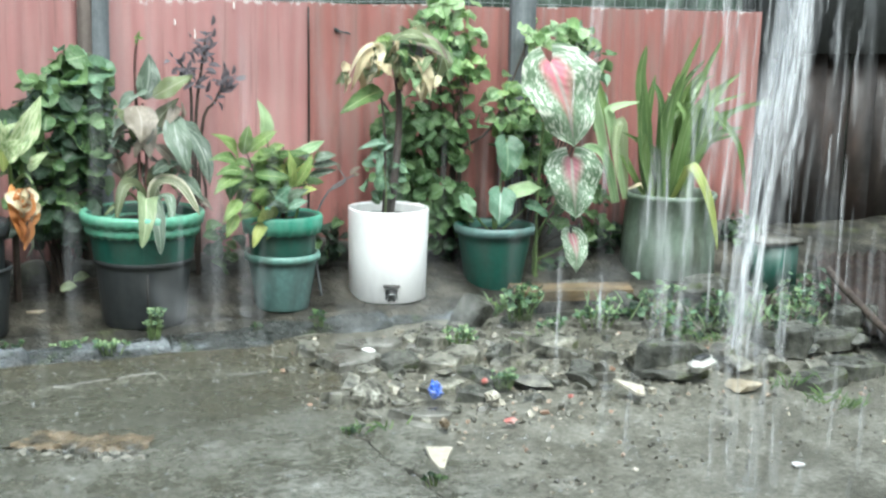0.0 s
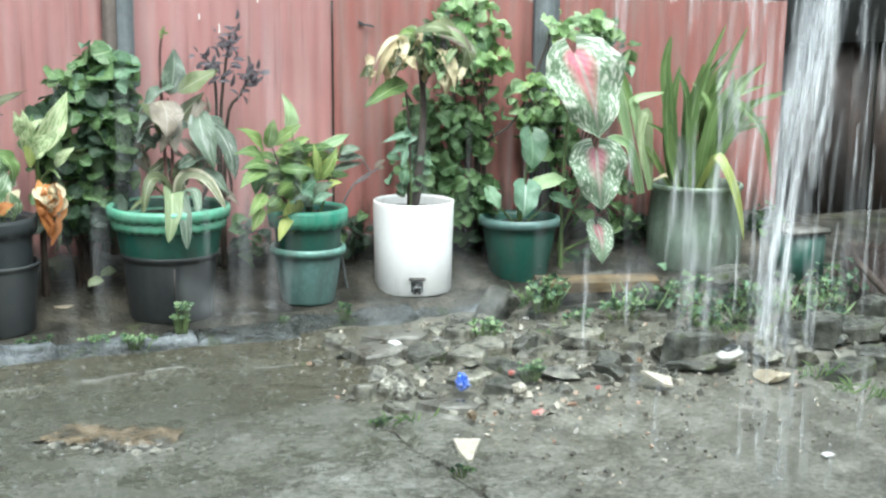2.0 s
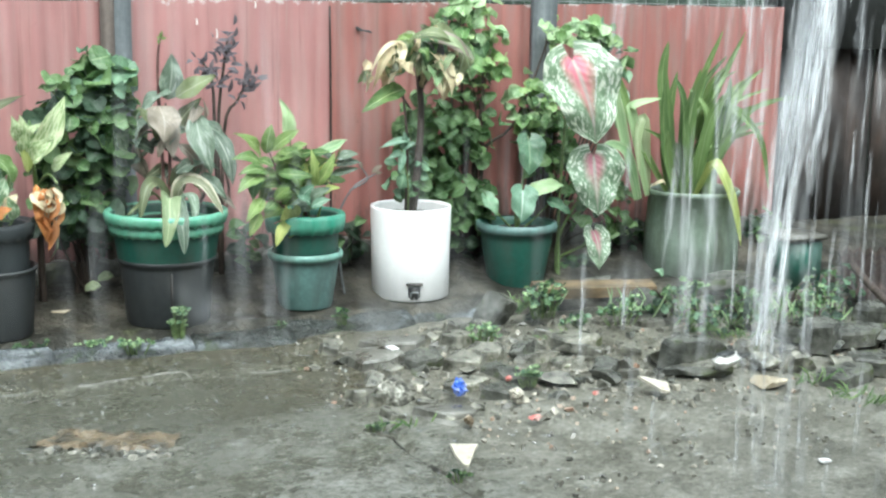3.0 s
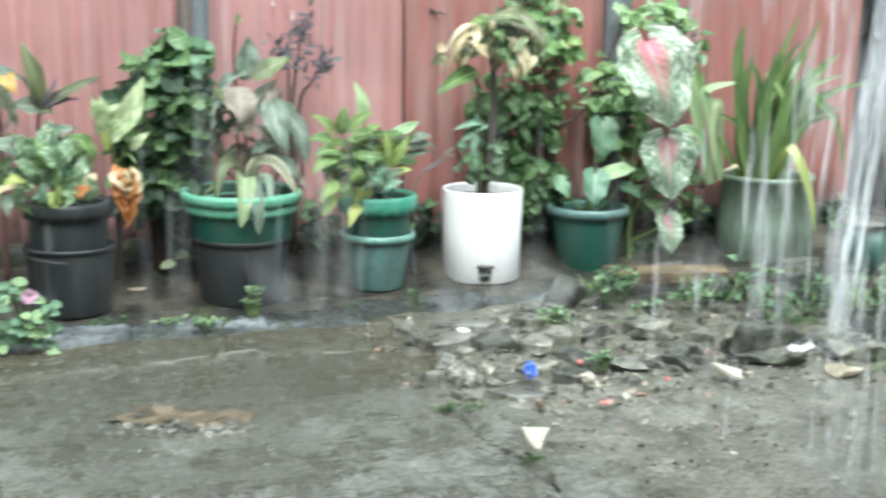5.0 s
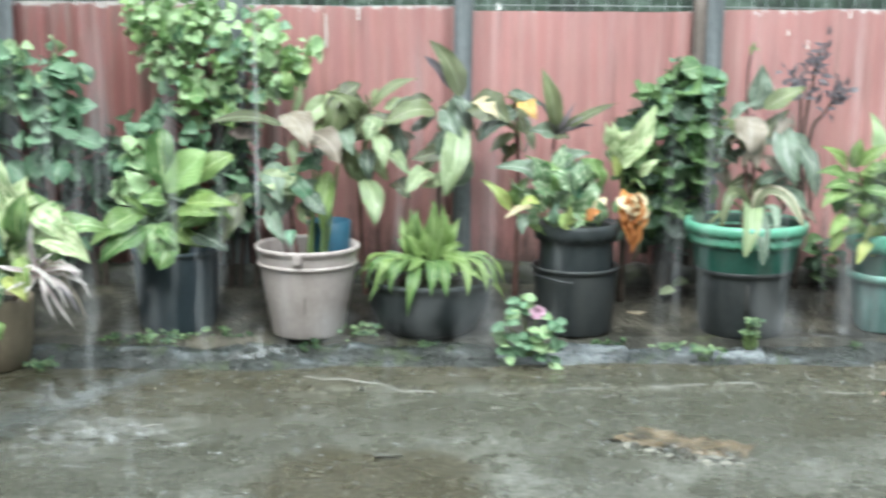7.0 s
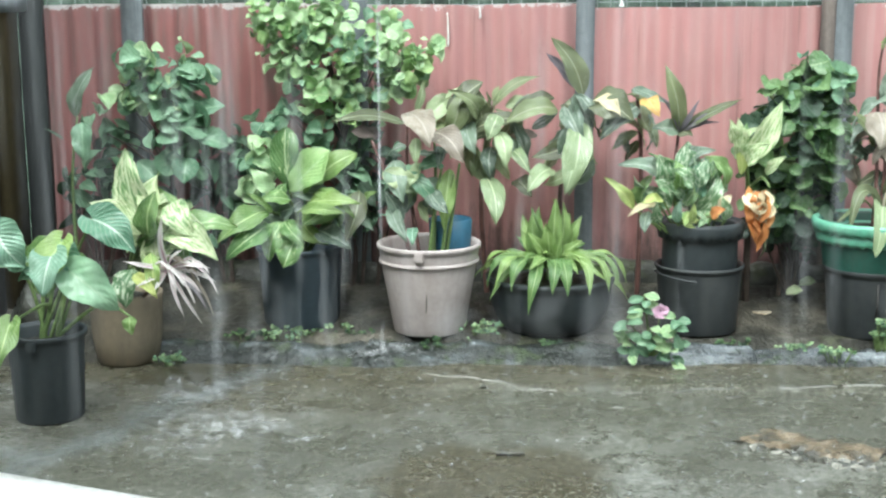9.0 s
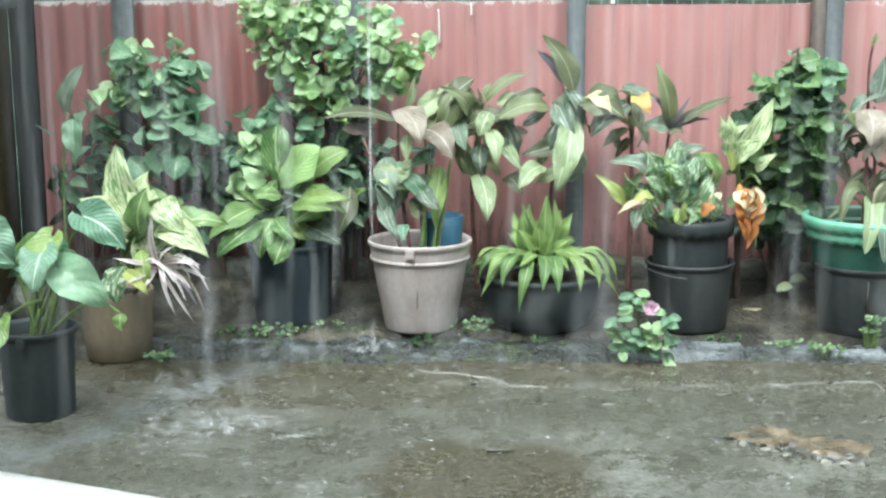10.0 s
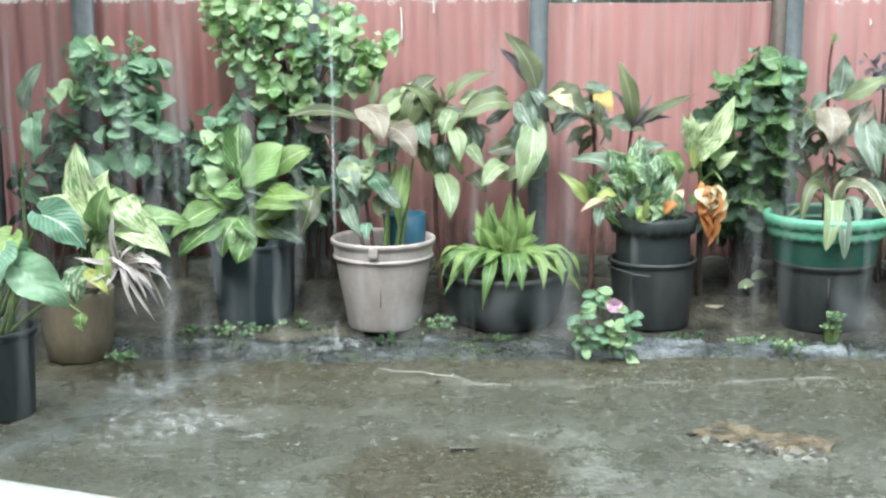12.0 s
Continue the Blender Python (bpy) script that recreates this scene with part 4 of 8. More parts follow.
def build_right_end():
    """The dark shed side past the end of the fence."""
    shed = thing("shed_wall", (0, 0, 0), "dark rusty sheet wall of a lean-to beside the fence", "wall", kind="structure")
    for i in range(7):
        bm = bmesh.new()
        xx = 2.97 + 0.12 * i
        box(bm, (xx, 4.22 + 0.012 * (i % 2), 0.08), (xx + 0.117, 4.24 + 0.012 * (i % 2), 0.76), 0.003)
        part("board", bm, RUST, shed)
    bm = bmesh.new()
    box(bm, (2.95, 4.16, 0.75), (4.0, 4.26, 1.4), 0.006)
    part("fascia", bm, DARK_WOOD, shed)
    bm = bmesh.new()
    box(bm, (2.95, 4.2, 0.0), (3.02, 4.26, 0.8), 0.006)
    part("post", bm, DARK_WOOD, shed)
    # a row of frayed wire ends along the sheet's top
    for i in range(22):
        bm = bmesh.new()
        xx = 2.98 + 0.022 * i
        tube(bm, [(xx, 4.165, 0.088), (xx + 0.006, 4.15, 0.118), (xx + 0.014, 4.155, 0.1)], 0.0035, seg=5)
        part("wire_loop", bm, WIRE, shed)
    return shed


build_right_end()


def build_leaning_sheet():
    """A rusty sheet leaning from the lean-to down to the bank, with a stick along its foot."""
    top = [Vector(p) for p in ((3.257, 4.150, 0.080), (3.721, 4.150, 0.073))]
    foot = [Vector(p) for p in ((2.687, 3.452, 0.075), (2.399, 2.804, 0.060))]
    sheet = thing("leaning_sheet", (foot[0].x, foot[0].y, 0.03), "rusty brown zinc sheet leaning against the lean-to", "sheet")
    inv = sheet.matrix_basis.inverted()
    bm = bmesh.new()
    n = (top[1] - top[0]).cross(foot[0] - top[0]).normalized()
    for off in (0.0, 0.004):
        rows = []
        for j in range(13):
            row = []
            for i in range(41):
                p = top[0].lerp(top[1], i / 40).lerp(foot[0].lerp(foot[1], i / 40), j / 12)
                row.append(bm.verts.new(inv @ (p + n * (0.006 * math.sin(i * 1.3) + off + 0.004 * noise.noise(p * 6)))))
            rows.append(row)
        for a, b in zip(rows, rows[1:]):
            for i in range(40):
                bm.faces.new((a[i], a[i + 1], b[i + 1], b[i]))
    part("sheet", bm, RUST, sheet)
    bm = bmesh.new()
    tube(bm, [inv @ (foot[0] + Vector((0, -0.02, 0.07))), inv @ (foot[0].lerp(foot[1], 0.5) + Vector((0, -0.03, 0.03))), inv @ (foot[1] + Vector((0, -0.02, 0.015)))], 0.012, 0.01)
    part("stick", bm, BARK, sheet)


build_leaning_sheet()


def build_plinth():
    """A low dark footing, assumed and added at the shaded foot of the sheets."""
    bm = bmesh.new()
    nx = 300
    rows = []
    for y, z in ((4.085, 0.03), (4.082, 0.12), (4.088, 0.165), (4.105, 0.18), (4.15, 0.178)):
        rows.append([bm.verts.new((-1.6 + 4.55 * i / nx, y + 0.012 * noise.noise((i * 0.12, z * 20, 3)), z + (0.03 * noise.noise((i * 0.05, 1, 7)) + 0.012 * noise.noise((i * 0.3, 2, 9)) if z > 0.1 else 0))) for i in range(nx + 1)])
    for a, b in zip(rows, rows[1:]):
        for i in range(nx):
            bm.faces.new((a[i], a[i + 1], b[i + 1], b[i]))
    return tagged(link("plinth", bm, PLINTH), "low dark footing assumed under the fence sheets", "footing", kind="structure")


build_plinth()
bm = bmesh.new()
box(bm, (0, -0.06, -0.015), (1.15, 0.03, 0.02), 0.006)
for v in bm.verts:
    v.co.z += 0.002 * noise.noise(v.co * 9)
ledge = link("white_board", bm, WHITE_PAINT)
ledge.matrix_basis = pose(-1.45, 2.848, 0.012, 0, 0, -18.7)
tagged(ledge, "white-painted board lying along the yard's edge", "board")


# ---- pots and buckets ----
def pot_body(r0, r1, h, wall=0.005, rim=0.012, lip=0.006):
    """A tapered pot's section: outside up, round the rolled rim, inside down."""
    return [(0.001, 0.0), (r0 * 0.97, 0.0), (r0, 0.006), (r1 - lip, h - rim * 1.6), (r1 - lip, h - rim), (r1, h - rim * 0.8), (r1 + 0.001, h - 0.003), (r1 - 0.002, h),
            (r1 - lip, h - 0.001), (r1 - lip - wall, h - 0.01), ((r0 + r1) / 2 - wall, h * 0.55)]


def soil_in(p, r, z, seed):
    return part("soil", disc(r, z, seed=seed), SOIL, p)


def bucket(at, r0, r1, h, material, label, handle=False, turn=0.0, rim=0.014, ribs=()):
    p = thing("bucket", (at[0], at[1], BED), label, "bucket", turn=turn)
    prof = pot_body(r0, r1, h, rim=rim)
    part("body", lathe(prof, 56), material, p)
    for q in ribs:
        rr = r0 + (r1 - r0) * q
        part("band", lathe([(rr - 0.002, h * q - 0.006), (rr + 0.004, h * q - 0.003), (rr + 0.004, h * q + 0.003), (rr - 0.002, h * q + 0.006)], 56), material, p)
    soil_in(p, (r0 + r1) / 2 + (r1 - r0) * 0.25 - 0.006, h * 0.8, int(at[0] * 50))
    if handle:
        bm = bmesh.new()
        box(bm, (-0.012, -r1 - 0.006, h - 0.032), (0.012, -r1 + 0.012, h - 0.006), 0.003)
        part("handle_lug", bm, material, p, smooth=False)
    return p


def scalloped(p, z, r0, r1, h, band, material, material_low, waves=22, label=""):
    """A planter with a deep scalloped collar, set into what stands below."""
    part("planter", lathe([(0.001, z), (r0, z), (r0 + 0.002, z + 0.006), (r1 - 0.014, z + h - 0.01), (r1 - 0.014, z + h - 0.004), (r1 - 0.02, z + h - 0.01), (r0, z + h * 0.5)], 72), material_low, p)
    part("collar", lathe([(r1 - 0.009, z + h - band), (r1 - 0.002, z + h - band + 0.001), (r1 + 0.002, z + h - band * 0.5), (r1 + 0.003, z + h - 0.008), (r1, z + h), (r1 - 0.008, z + h + 0.002), (r1 - 0.014, z + h - 0.008)],
                          180, 0.008, waves, (0, 1)), material, p, label)
    return p


# white upturned dispenser used as a planter
tub = thing("white_planter", (1.420 + 0.045, 3.799 + 0.105, BED + 0.002), "white plastic drinks dispenser reused as a planter", "planter")
part("body", lathe([(0.001, 0), (0.108, 0), (0.112, 0.004), (0.114, 0.13), (0.117, 0.258), (0.116, 0.263), (0.111, 0.263), (0.109, 0.255), (0.106, 0.15)], 64), WHITE, tub)
soil_in(tub, 0.108, 0.232, 4)
bm = bmesh.new()
box(bm, (-0.017, -0.118, 0.008), (0.017, -0.104, 0.05), 0.006)
box(bm, (-0.024, -0.126, 0.05), (0.024, -0.1, 0.057), 0.002)
tap = part("outlet", bm, HOLE, tub, "dark tap outlet")
tap.matrix_basis = pose(0, 0, 0, 0, 0, -17)
bm = bmesh.new()
tube(bm, [(-0.010, -0.121, 0.016), (-0.010, -0.123, 0.03), (0.010, -0.123, 0.03), (0.010, -0.121, 0.016)], 0.002, seg=5)
part("tap_clip", bm, WIRE, tap)

# green scalloped planter in a teal pot
gp = thing("teal_pot", (1.115 + 0.023, 3.814 + 0.069, BED), "green scalloped planter nested in a dull teal pot", "planter")
part("body", lathe(pot_body(0.074, 0.098, 0.155, rim=0.02), 56), TEAL, gp)
part("rim", lathe([(0.097, 0.138), (0.104, 0.14), (0.106, 0.150), (0.104, 0.158), (0.096, 0.159)], 56), TEAL_RIM, gp, "pale teal rim")
scalloped(gp, 0.13, 0.086, 0.109, 0.135, 0.052, GREEN, GREEN_DARK, label="bright green scalloped collar")
soil_in(gp, 0.09, 0.24, 5)

# wide green scalloped planter in a charcoal bucket
kp = thing("charcoal_bucket", (0.724 + 0.022, 3.744 + 0.11, BED), "wide green scalloped planter set in a charcoal bucket", "planter")
part("body", lathe(pot_body(0.108, 0.128, 0.178, rim=0.016), 56), CHARCOAL, kp)
scalloped(kp, 0.165, 0.125, 0.158, 0.133, 0.034, FADED_GREEN, GREEN_DARK, 34, "faded green scalloped collar")
part("lower_collar", lathe([(0.139, 0.238), (0.1465, 0.239), (0.149, 0.252), (0.149, 0.27), (0.141, 0.272)], 180, 0.007, 34, (0, 1)), FADED_GREEN, kp, "second faded green band under the collar")
soil_in(kp, 0.135, 0.265, 6)
bm = bmesh.new()
box(bm, (-0.0025, -0.1225, 0.05), (0.0025, -0.112, 0.15), 0.001)
part("dark_slot", bm, HOLE, kp, "dark split in the bucket's side").matrix_basis = pose(0, 0, 0, 0, 0, -8)

# black scalloped planter in a black bucket
hp = thing("black_bucket", (0.291 + 0.01, 3.759 + 0.1, BED), "black scalloped planter set in a charcoal bucket", "planter")
part("body", lathe(pot_body(0.098, 0.115, 0.178, rim=0.012), 56), CHARCOAL, hp)
scalloped(hp, 0.145, 0.095, 0.11, 0.145, 0.045, BLACK, BLACK, 24)
soil_in(hp, 0.095, 0.262, 7)
bm = bmesh.new()
tube(bm, [(-0.114, 0.0, 0.155), (-0.1, -0.07, 0.158), (-0.05, -0.112, 0.152), (-0.02, -0.119, 0.15)], 0.003, seg=6)
part("handle", bm, CHARCOAL, hp)

# beige bucket with a blue scoop standing in it
ep = bucket((-0.403 + 0.0, 3.728 + 0.095), 0.094, 0.136, 0.236, BEIGE, "worn beige plastic bucket used as a planter", True, -6, 0.016, (0.8,))
bm = bmesh.new()
tube(bm, [(0.012, -0.1155, 0.15), (0.014, -0.111, 0.11), (0.012, -0.108, 0.07)], 0.0012, seg=5)
part("crack", bm, HOLE, ep, "thin dark crack down the side")
scoop = thing("scoop", (-0.351, 3.89, BED + 0.18), "blue plastic dipper standing in the beige bucket", "scoop", turn=12)
part("cup", lathe([(0.001, 0.0), (0.05, 0.0), (0.052, 0.006), (0.058, 0.105), (0.055, 0.107), (0.05, 0.02)], 40), BLUE, scoop)

dp = bucket((-0.735 - 0.02, 3.784 + 0.105), 0.1, 0.118, 0.215, NAVY, "dark navy plastic bucket used as a planter")
fp = thing("black_bowl", (-0.094 + 0.008, 3.730 + 0.13, BED), "wide black plastic bowl planter", "planter")
part("body", lathe([(0.001, 0), (0.11, 0), (0.13, 0.012), (0.156, 0.07), (0.161, 0.11), (0.164, 0.128), (0.17, 0.132), (0.171, 0.142), (0.164, 0.146), (0.157, 0.14), (0.13, 0.09)], 60), BLACK, fp)
soil_in(fp, 0.152, 0.12, 8)

# corner pots on the yard
bp = thing("tan_pot", (-1.151 - 0.02, 3.596 + 0.08, 0.0), "tan clay-coloured pot stained by damp", "pot")
part("body", lathe([(0.001, 0), (0.07, 0), (0.079, 0.008), (0.088, 0.07), (0.092, 0.16), (0.094, 0.18), (0.09, 0.185), (0.085, 0.175), (0.08, 0.1)], 52), TAN, bp)
soil_in(bp, 0.084, 0.165, 9)
ap = thing("black_pot", (-1.179 - 0.025, 3.136 + 0.075, 0.0), "black plastic nursery pot with a broken rim", "pot")
part("body", lathe(pot_body(0.075, 0.09, 0.2, rim=0.016, lip=0.008), 52), BLACK, ap)
soil_in(ap, 0.078, 0.165, 10)
bm = bmesh.new()
box(bm, (-0.01, -0.098, 0.17), (0.012, -0.084, 0.192), 0.003)
part("rim_tab", bm, BLACK, ap, smooth=False)

# pots by the vine
cp = thing("celadon_pot", (2.450, 3.915, BED), "pale grey-green plastic pot with dirt stains", "pot")
part("body", lathe([(0.001, 0), (0.146, 0), (0.152, 0.008), (0.149, 0.12), (0.141, 0.245), (0.147, 0.25), (0.149, 0.262), (0.146, 0.268), (0.138, 0.266), (0.134, 0.25), (0.14, 0.1)], 56), CELADON, cp)
soil_in(cp, 0.134, 0.235, 12)
np_ = thing("dark_green_pot", (1.785 + 0.04, 3.831 + 0.1, BED), "dark green wide-rimmed pot in the shade of the vine", "pot")
part("body", lathe(pot_body(0.085, 0.118, 0.19, rim=0.03, lip=0.01), 56), GREEN_DARK, np_)
part("rim", lathe([(0.116, 0.166), (0.122, 0.168), (0.124, 0.18), (0.122, 0.192), (0.112, 0.193)], 56), TEAL, np_)
soil_in(np_, 0.1, 0.165, 13)
gb = thing("green_box", (2.61, 3.60, BED), "mossy green crate with a beige lip", "crate")
bm = bmesh.new()
box(bm, (-0.062, -0.06, 0), (0.062, 0.06, 0.15), 0.008)
part("body", bm, GREEN_DARK, gb)
bm = bmesh.new()
box(bm, (-0.072, -0.07, 0.15), (0.072, 0.07, 0.166), 0.004)
part("lip", bm, SLAB, gb)


# ---- plants ----
def plant(name, at, label, category="plant", group=""):
    return thing(name, at, label, category, group)


# heart-leaved plant in the black pot
A = plant("philodendron", (ap.location.x, ap.location.y, 0.17), "broad-leaved green philodendron with pale veins in the black pot")
ax, ay = ap.location.x, ap.location.y
for (tip, base, w, m, sh) in (
        ((-1.106, 2.930, 0.346), (-1.069, 2.980, 0.439), 0.07, BRIGHT_LEAF, "heart"), ((-0.948, 2.950, 0.308), (-1.044, 2.950, 0.385), 0.085, SHRUB_DARK, "heart"),
        ((-1.148, 2.980, 0.387), (-1.203, 2.980, 0.462), 0.09, SILVER_LEAF, "heart"), ((-0.958, 3.100, 0.394), (-1.052, 3.120, 0.462), 0.085, SILVER_LEAF, "heart"),
        ((-1.085, 2.900, 0.347), (-1.080, 2.960, 0.420), 0.075, SILVER_LEAF, "heart"), ((-1.185, 2.900, 0.197), (-1.173, 2.950, 0.277), 0.06, BRIGHT_LEAF, "heart"),
        ((-0.942, 3.000, 0.244), (-0.949, 3.020, 0.277), 0.028, BRIGHT_LEAF, "ovate"), ((-1.066, 3.050, 0.421), (-1.146, 3.020, 0.396), 0.06, BRIGHT_LEAF, "heart"),
        ((-1.022, 3.050, 0.362), (-1.099, 3.020, 0.389), 0.04, BRIGHT_LEAF, "ovate"), ((-1.213, 3.050, 0.372), (-1.270, 3.050, 0.407), 0.07, MARBLE_LEAF, "heart")):
    leaf(A, sh, m, base, tip, w * 1.02, 0.16)
    b = Vector(base)
    stem(A, [(ax + 0.02 * math.sin(w * 900), ay, 0.16), (0.5 * (ax + b.x), ay - 0.01, 0.5 * (0.2 + b.z) + 0.02), base], 0.005, 0.0028, GREEN_STEM, "petiole")

# marbled dieffenbachia in the tan pot
B = plant("dieffenbachia", (bp.location.x, bp.location.y, 0.17), "cream and green marbled dieffenbachia in the tan pot")
bx, by = bp.location.x, bp.location.y
def place_a(base, tip, w, m, a):
    leaf(B, "ovate", m, base, tip, w * 1.25, a * 1.3)
    stem(B, [(bx, by, 0.16), Vector((bx, by, 0.24)).lerp(Vector(base), 0.5), base], 0.007, 0.003, GREEN_STEM, "petiole")


place_a((-1.039, 3.420, 0.398), (-1.065, 3.400, 0.580), 0.062, CREAM_LEAF, 0.06)
place_a((-1.039, 3.440, 0.390), (-0.996, 3.420, 0.519), 0.055, CREAM_LEAF, 0.1)
place_a((-1.011, 3.380, 0.378), (-0.986, 3.360, 0.488), 0.048, BRIGHT_LEAF, 0.1)
place_a((-1.027, 3.380, 0.387), (-1.143, 3.360, 0.462), 0.046, CREAM_LEAF, 0.12)
place_a((-0.970, 3.420, 0.451), (-0.901, 3.360, 0.382), 0.052, CREAM_LEAF, 0.15)
place_a((-0.981, 3.400, 0.384), (-0.849, 3.360, 0.330), 0.055, CREAM_LEAF, 0.15)
place_a((-0.973, 3.460, 0.364), (-0.825, 3.460, 0.391), 0.05, DUMB_LEAF, 0.14)
place_a((-1.004, 3.360, 0.345), (-0.990, 3.340, 0.251), 0.03, LIME_LEAF, 0.15)
place_a((-1.058, 3.400, 0.298), (-1.070, 3.360, 0.213), 0.05, MARBLE_LEAF, 0.15)
place_a((-0.969, 3.400, 0.358), (-0.885, 3.380, 0.368), 0.04, CREAM_LEAF, 0.1)
place_a((-1.046, 3.360, 0.293), (-0.982, 3.320, 0.249), 0.025, LIME_LEAF, 0.15)

# white and pink strap-leaved rhoeo leaning out of the tan pot
R = plant("rhoeo", (bx + 0.08, by - 0.04, 0.18), "white and pink striped strap-leaved rhoeo hanging from the tan pot")
hub = Vector((-0.964, 3.360, 0.309))
rng = random.Random(21)
stem(R, [(bx + 0.05, by - 0.03, 0.17), hub], 0.006, 0.004, RED_STEM)
for tx, ty, w in ((262, 368, 0.015), (222, 478, 0.013), (352, 494, 0.011), (326, 514, 0.011), (346, 464, 0.013), (302, 508, 0.01), (322, 578, 0.008), (292, 562, 0.008), (276, 524, 0.01), (184, 452, 0.012), (300, 428, 0.011), (236, 512, 0.011), (318, 478, 0.011), (282, 500, 0.012), (244, 420, 0.012), (206, 500, 0.01)):
    p = hub + Vector(((tx - 258) * 0.00125, rng.uniform(-0.06, 0.0), (472 - ty) * 0.00125))
    leaf(R, "strap", RHOEO_LEAF, hub, p, w, 0.1 if ty > 540 else 0.05, fold=0.5)

for k in range(14):
    a = rng.uniform(-0.9, 0.5)
    ln = rng.uniform(0.05, 0.105)
    root = hub + Vector((rng.gauss(0, 0.02), rng.gauss(0, 0.01), rng.gauss(0, 0.015)))
    out = Vector((math.cos(a), -0.35, math.sin(a)))
    blade(R, [root, root + out * ln * 0.4 + Vector((0, 0, 0.012)), root + out * ln * 0.75 + Vector((0, 0, 0.0)), root + out * ln + Vector((0.0, 0, -0.3 * ln))], rng.uniform(0.006, 0.01), (RHOEO_LEAF, RHOEO_LEAF, MAUVE_LEAF, PURPLE_LEAF)[k % 4], (0, -0.7, 0.7), 0.5)

# green dieffenbachia in the navy bucket
D = plant("dieffenbachia", (dp.location.x, dp.location.y, 0.23), "lush bright green dieffenbachia in the navy bucket")
dx, dy = dp.location.x, dp.location.y
def place_b(base, tip, w, m, a, shape="ovate"):
    leaf(D, shape, m, base, tip, w, a)
    stem(D, [(dx, dy, 0.22), Vector((dx, dy, 0.3)).lerp(Vector(base), 0.6), base], 0.006, 0.003, GREEN_STEM, "petiole")


place_b((-0.771, 3.860, 0.417), (-0.780, 3.860, 0.588), 0.062, DUMB_LEAF, 0.06, "obovate")
place_b((-0.766, 3.820, 0.423), (-0.656, 3.800, 0.531), 0.074, VINE_BRIGHT, 0.08, "obovate")
place_b((-0.710, 3.840, 0.427), (-0.592, 3.840, 0.521), 0.052, BRIGHT_LEAF, 0.1, "obovate")
place_b((-0.696, 3.800, 0.423), (-0.586, 3.740, 0.369), 0.04, BRIGHT_LEAF, 0.2)
place_b((-0.727, 3.760, 0.380), (-0.605, 3.720, 0.380), 0.035, BRIGHT_LEAF, 0.15)
place_b((-0.767, 3.740, 0.354), (-0.803, 3.700, 0.259), 0.068, DUMB_LEAF, 0.15)
place_b((-0.767, 3.740, 0.354), (-0.707, 3.680, 0.307), 0.045, DUMB_LEAF, 0.15)
place_b((-0.736, 3.720, 0.314), (-0.762, 3.680, 0.245), 0.068, DUMB_LEAF, 0.12)
place_b((-0.814, 3.760, 0.380), (-0.924, 3.660, 0.317), 0.068, BRIGHT_LEAF, 0.2)
place_b((-0.804, 3.740, 0.347), (-0.904, 3.660, 0.274), 0.068, DUMB_LEAF, 0.2)
place_b((-0.800, 3.760, 0.376), (-0.861, 3.720, 0.434), 0.018, BRIGHT_LEAF, 0.1)
place_b((-0.582, 3.820, 0.423), (-0.613, 3.760, 0.300), 0.055, BRONZE_LEAF, 0.12)
place_b((-0.695, 3.820, 0.319), (-0.598, 3.760, 0.285), 0.06, STRIPE_LEAF, 0.15)
place_b((-0.577, 3.840, 0.398), (-0.537, 3.820, 0.423), 0.02, BRIGHT_LEAF, 0.1)
place_b((-0.759, 3.780, 0.406), (-0.830, 3.740, 0.412), 0.04, DUMB_LEAF, 0.1)
place_b((-0.708, 3.780, 0.399), (-0.571, 3.740, 0.406), 0.045, BRIGHT_LEAF, 0.16)
place_b((-0.818, 3.860, 0.417), (-0.872, 3.840, 0.479), 0.05, SHRUB_LEAF, 0.1)
place_b((-0.666, 3.840, 0.405), (-0.542, 3.780, 0.326), 0.05, STRIPE_LEAF, 0.16)

# bronze ti plants behind and in the beige bucket
E_ = plant("ti_plant", (ep.location.x, ep.location.y, 0.24), "bronze and pale green ti plant in the beige bucket")
ex, ey = ep.location.x, ep.location.y
def place_c(base, tip, w, m, a):
    leaf(E_, "ovate", m, base, tip, w, a)


place_c((-0.454, 3.820, 0.627), (-0.388, 3.720, 0.551), 0.075, MAUVE_LEAF, 0.12)
place_c((-0.391, 3.840, 0.575), (-0.309, 3.760, 0.507), 0.07, MAUVE_LEAF, 0.15)
place_c((-0.438, 3.880, 0.625), (-0.416, 3.860, 0.708), 0.022, PALE_LEAF, 0.04)
place_c((-0.431, 3.800, 0.564), (-0.428, 3.760, 0.501), 0.03, PALE_LEAF, 0.06)
place_c((-0.488, 3.820, 0.504), (-0.463, 3.760, 0.403), 0.06, STRIPE_LEAF, 0.1)
place_c((-0.499, 3.800, 0.389), (-0.451, 3.740, 0.304), 0.04, STRIPE_LEAF, 0.1)
place_c((-0.396, 3.800, 0.426), (-0.346, 3.740, 0.377), 0.045, STRIPE_LEAF, 0.12)
place_c((-0.470, 3.900, 0.591), (-0.658, 3.820, 0.601), 0.035, BRONZE_LEAF, 0.05)
place_c((-0.371, 3.860, 0.492), (-0.425, 3.800, 0.485), 0.05, SHRUB_DARK, 0.1)
place_c((-0.348, 3.840, 0.480), (-0.361, 3.800, 0.323), 0.045, BRIGHT_LEAF, 0.06)
place_c((-0.408, 3.840, 0.361), (-0.383, 3.820, 0.423), 0.04, STRIPE_LEAF, 0.1)
place_c((-0.537, 3.900, 0.562), (-0.610, 3.840, 0.575), 0.045, BARK, 0.05)
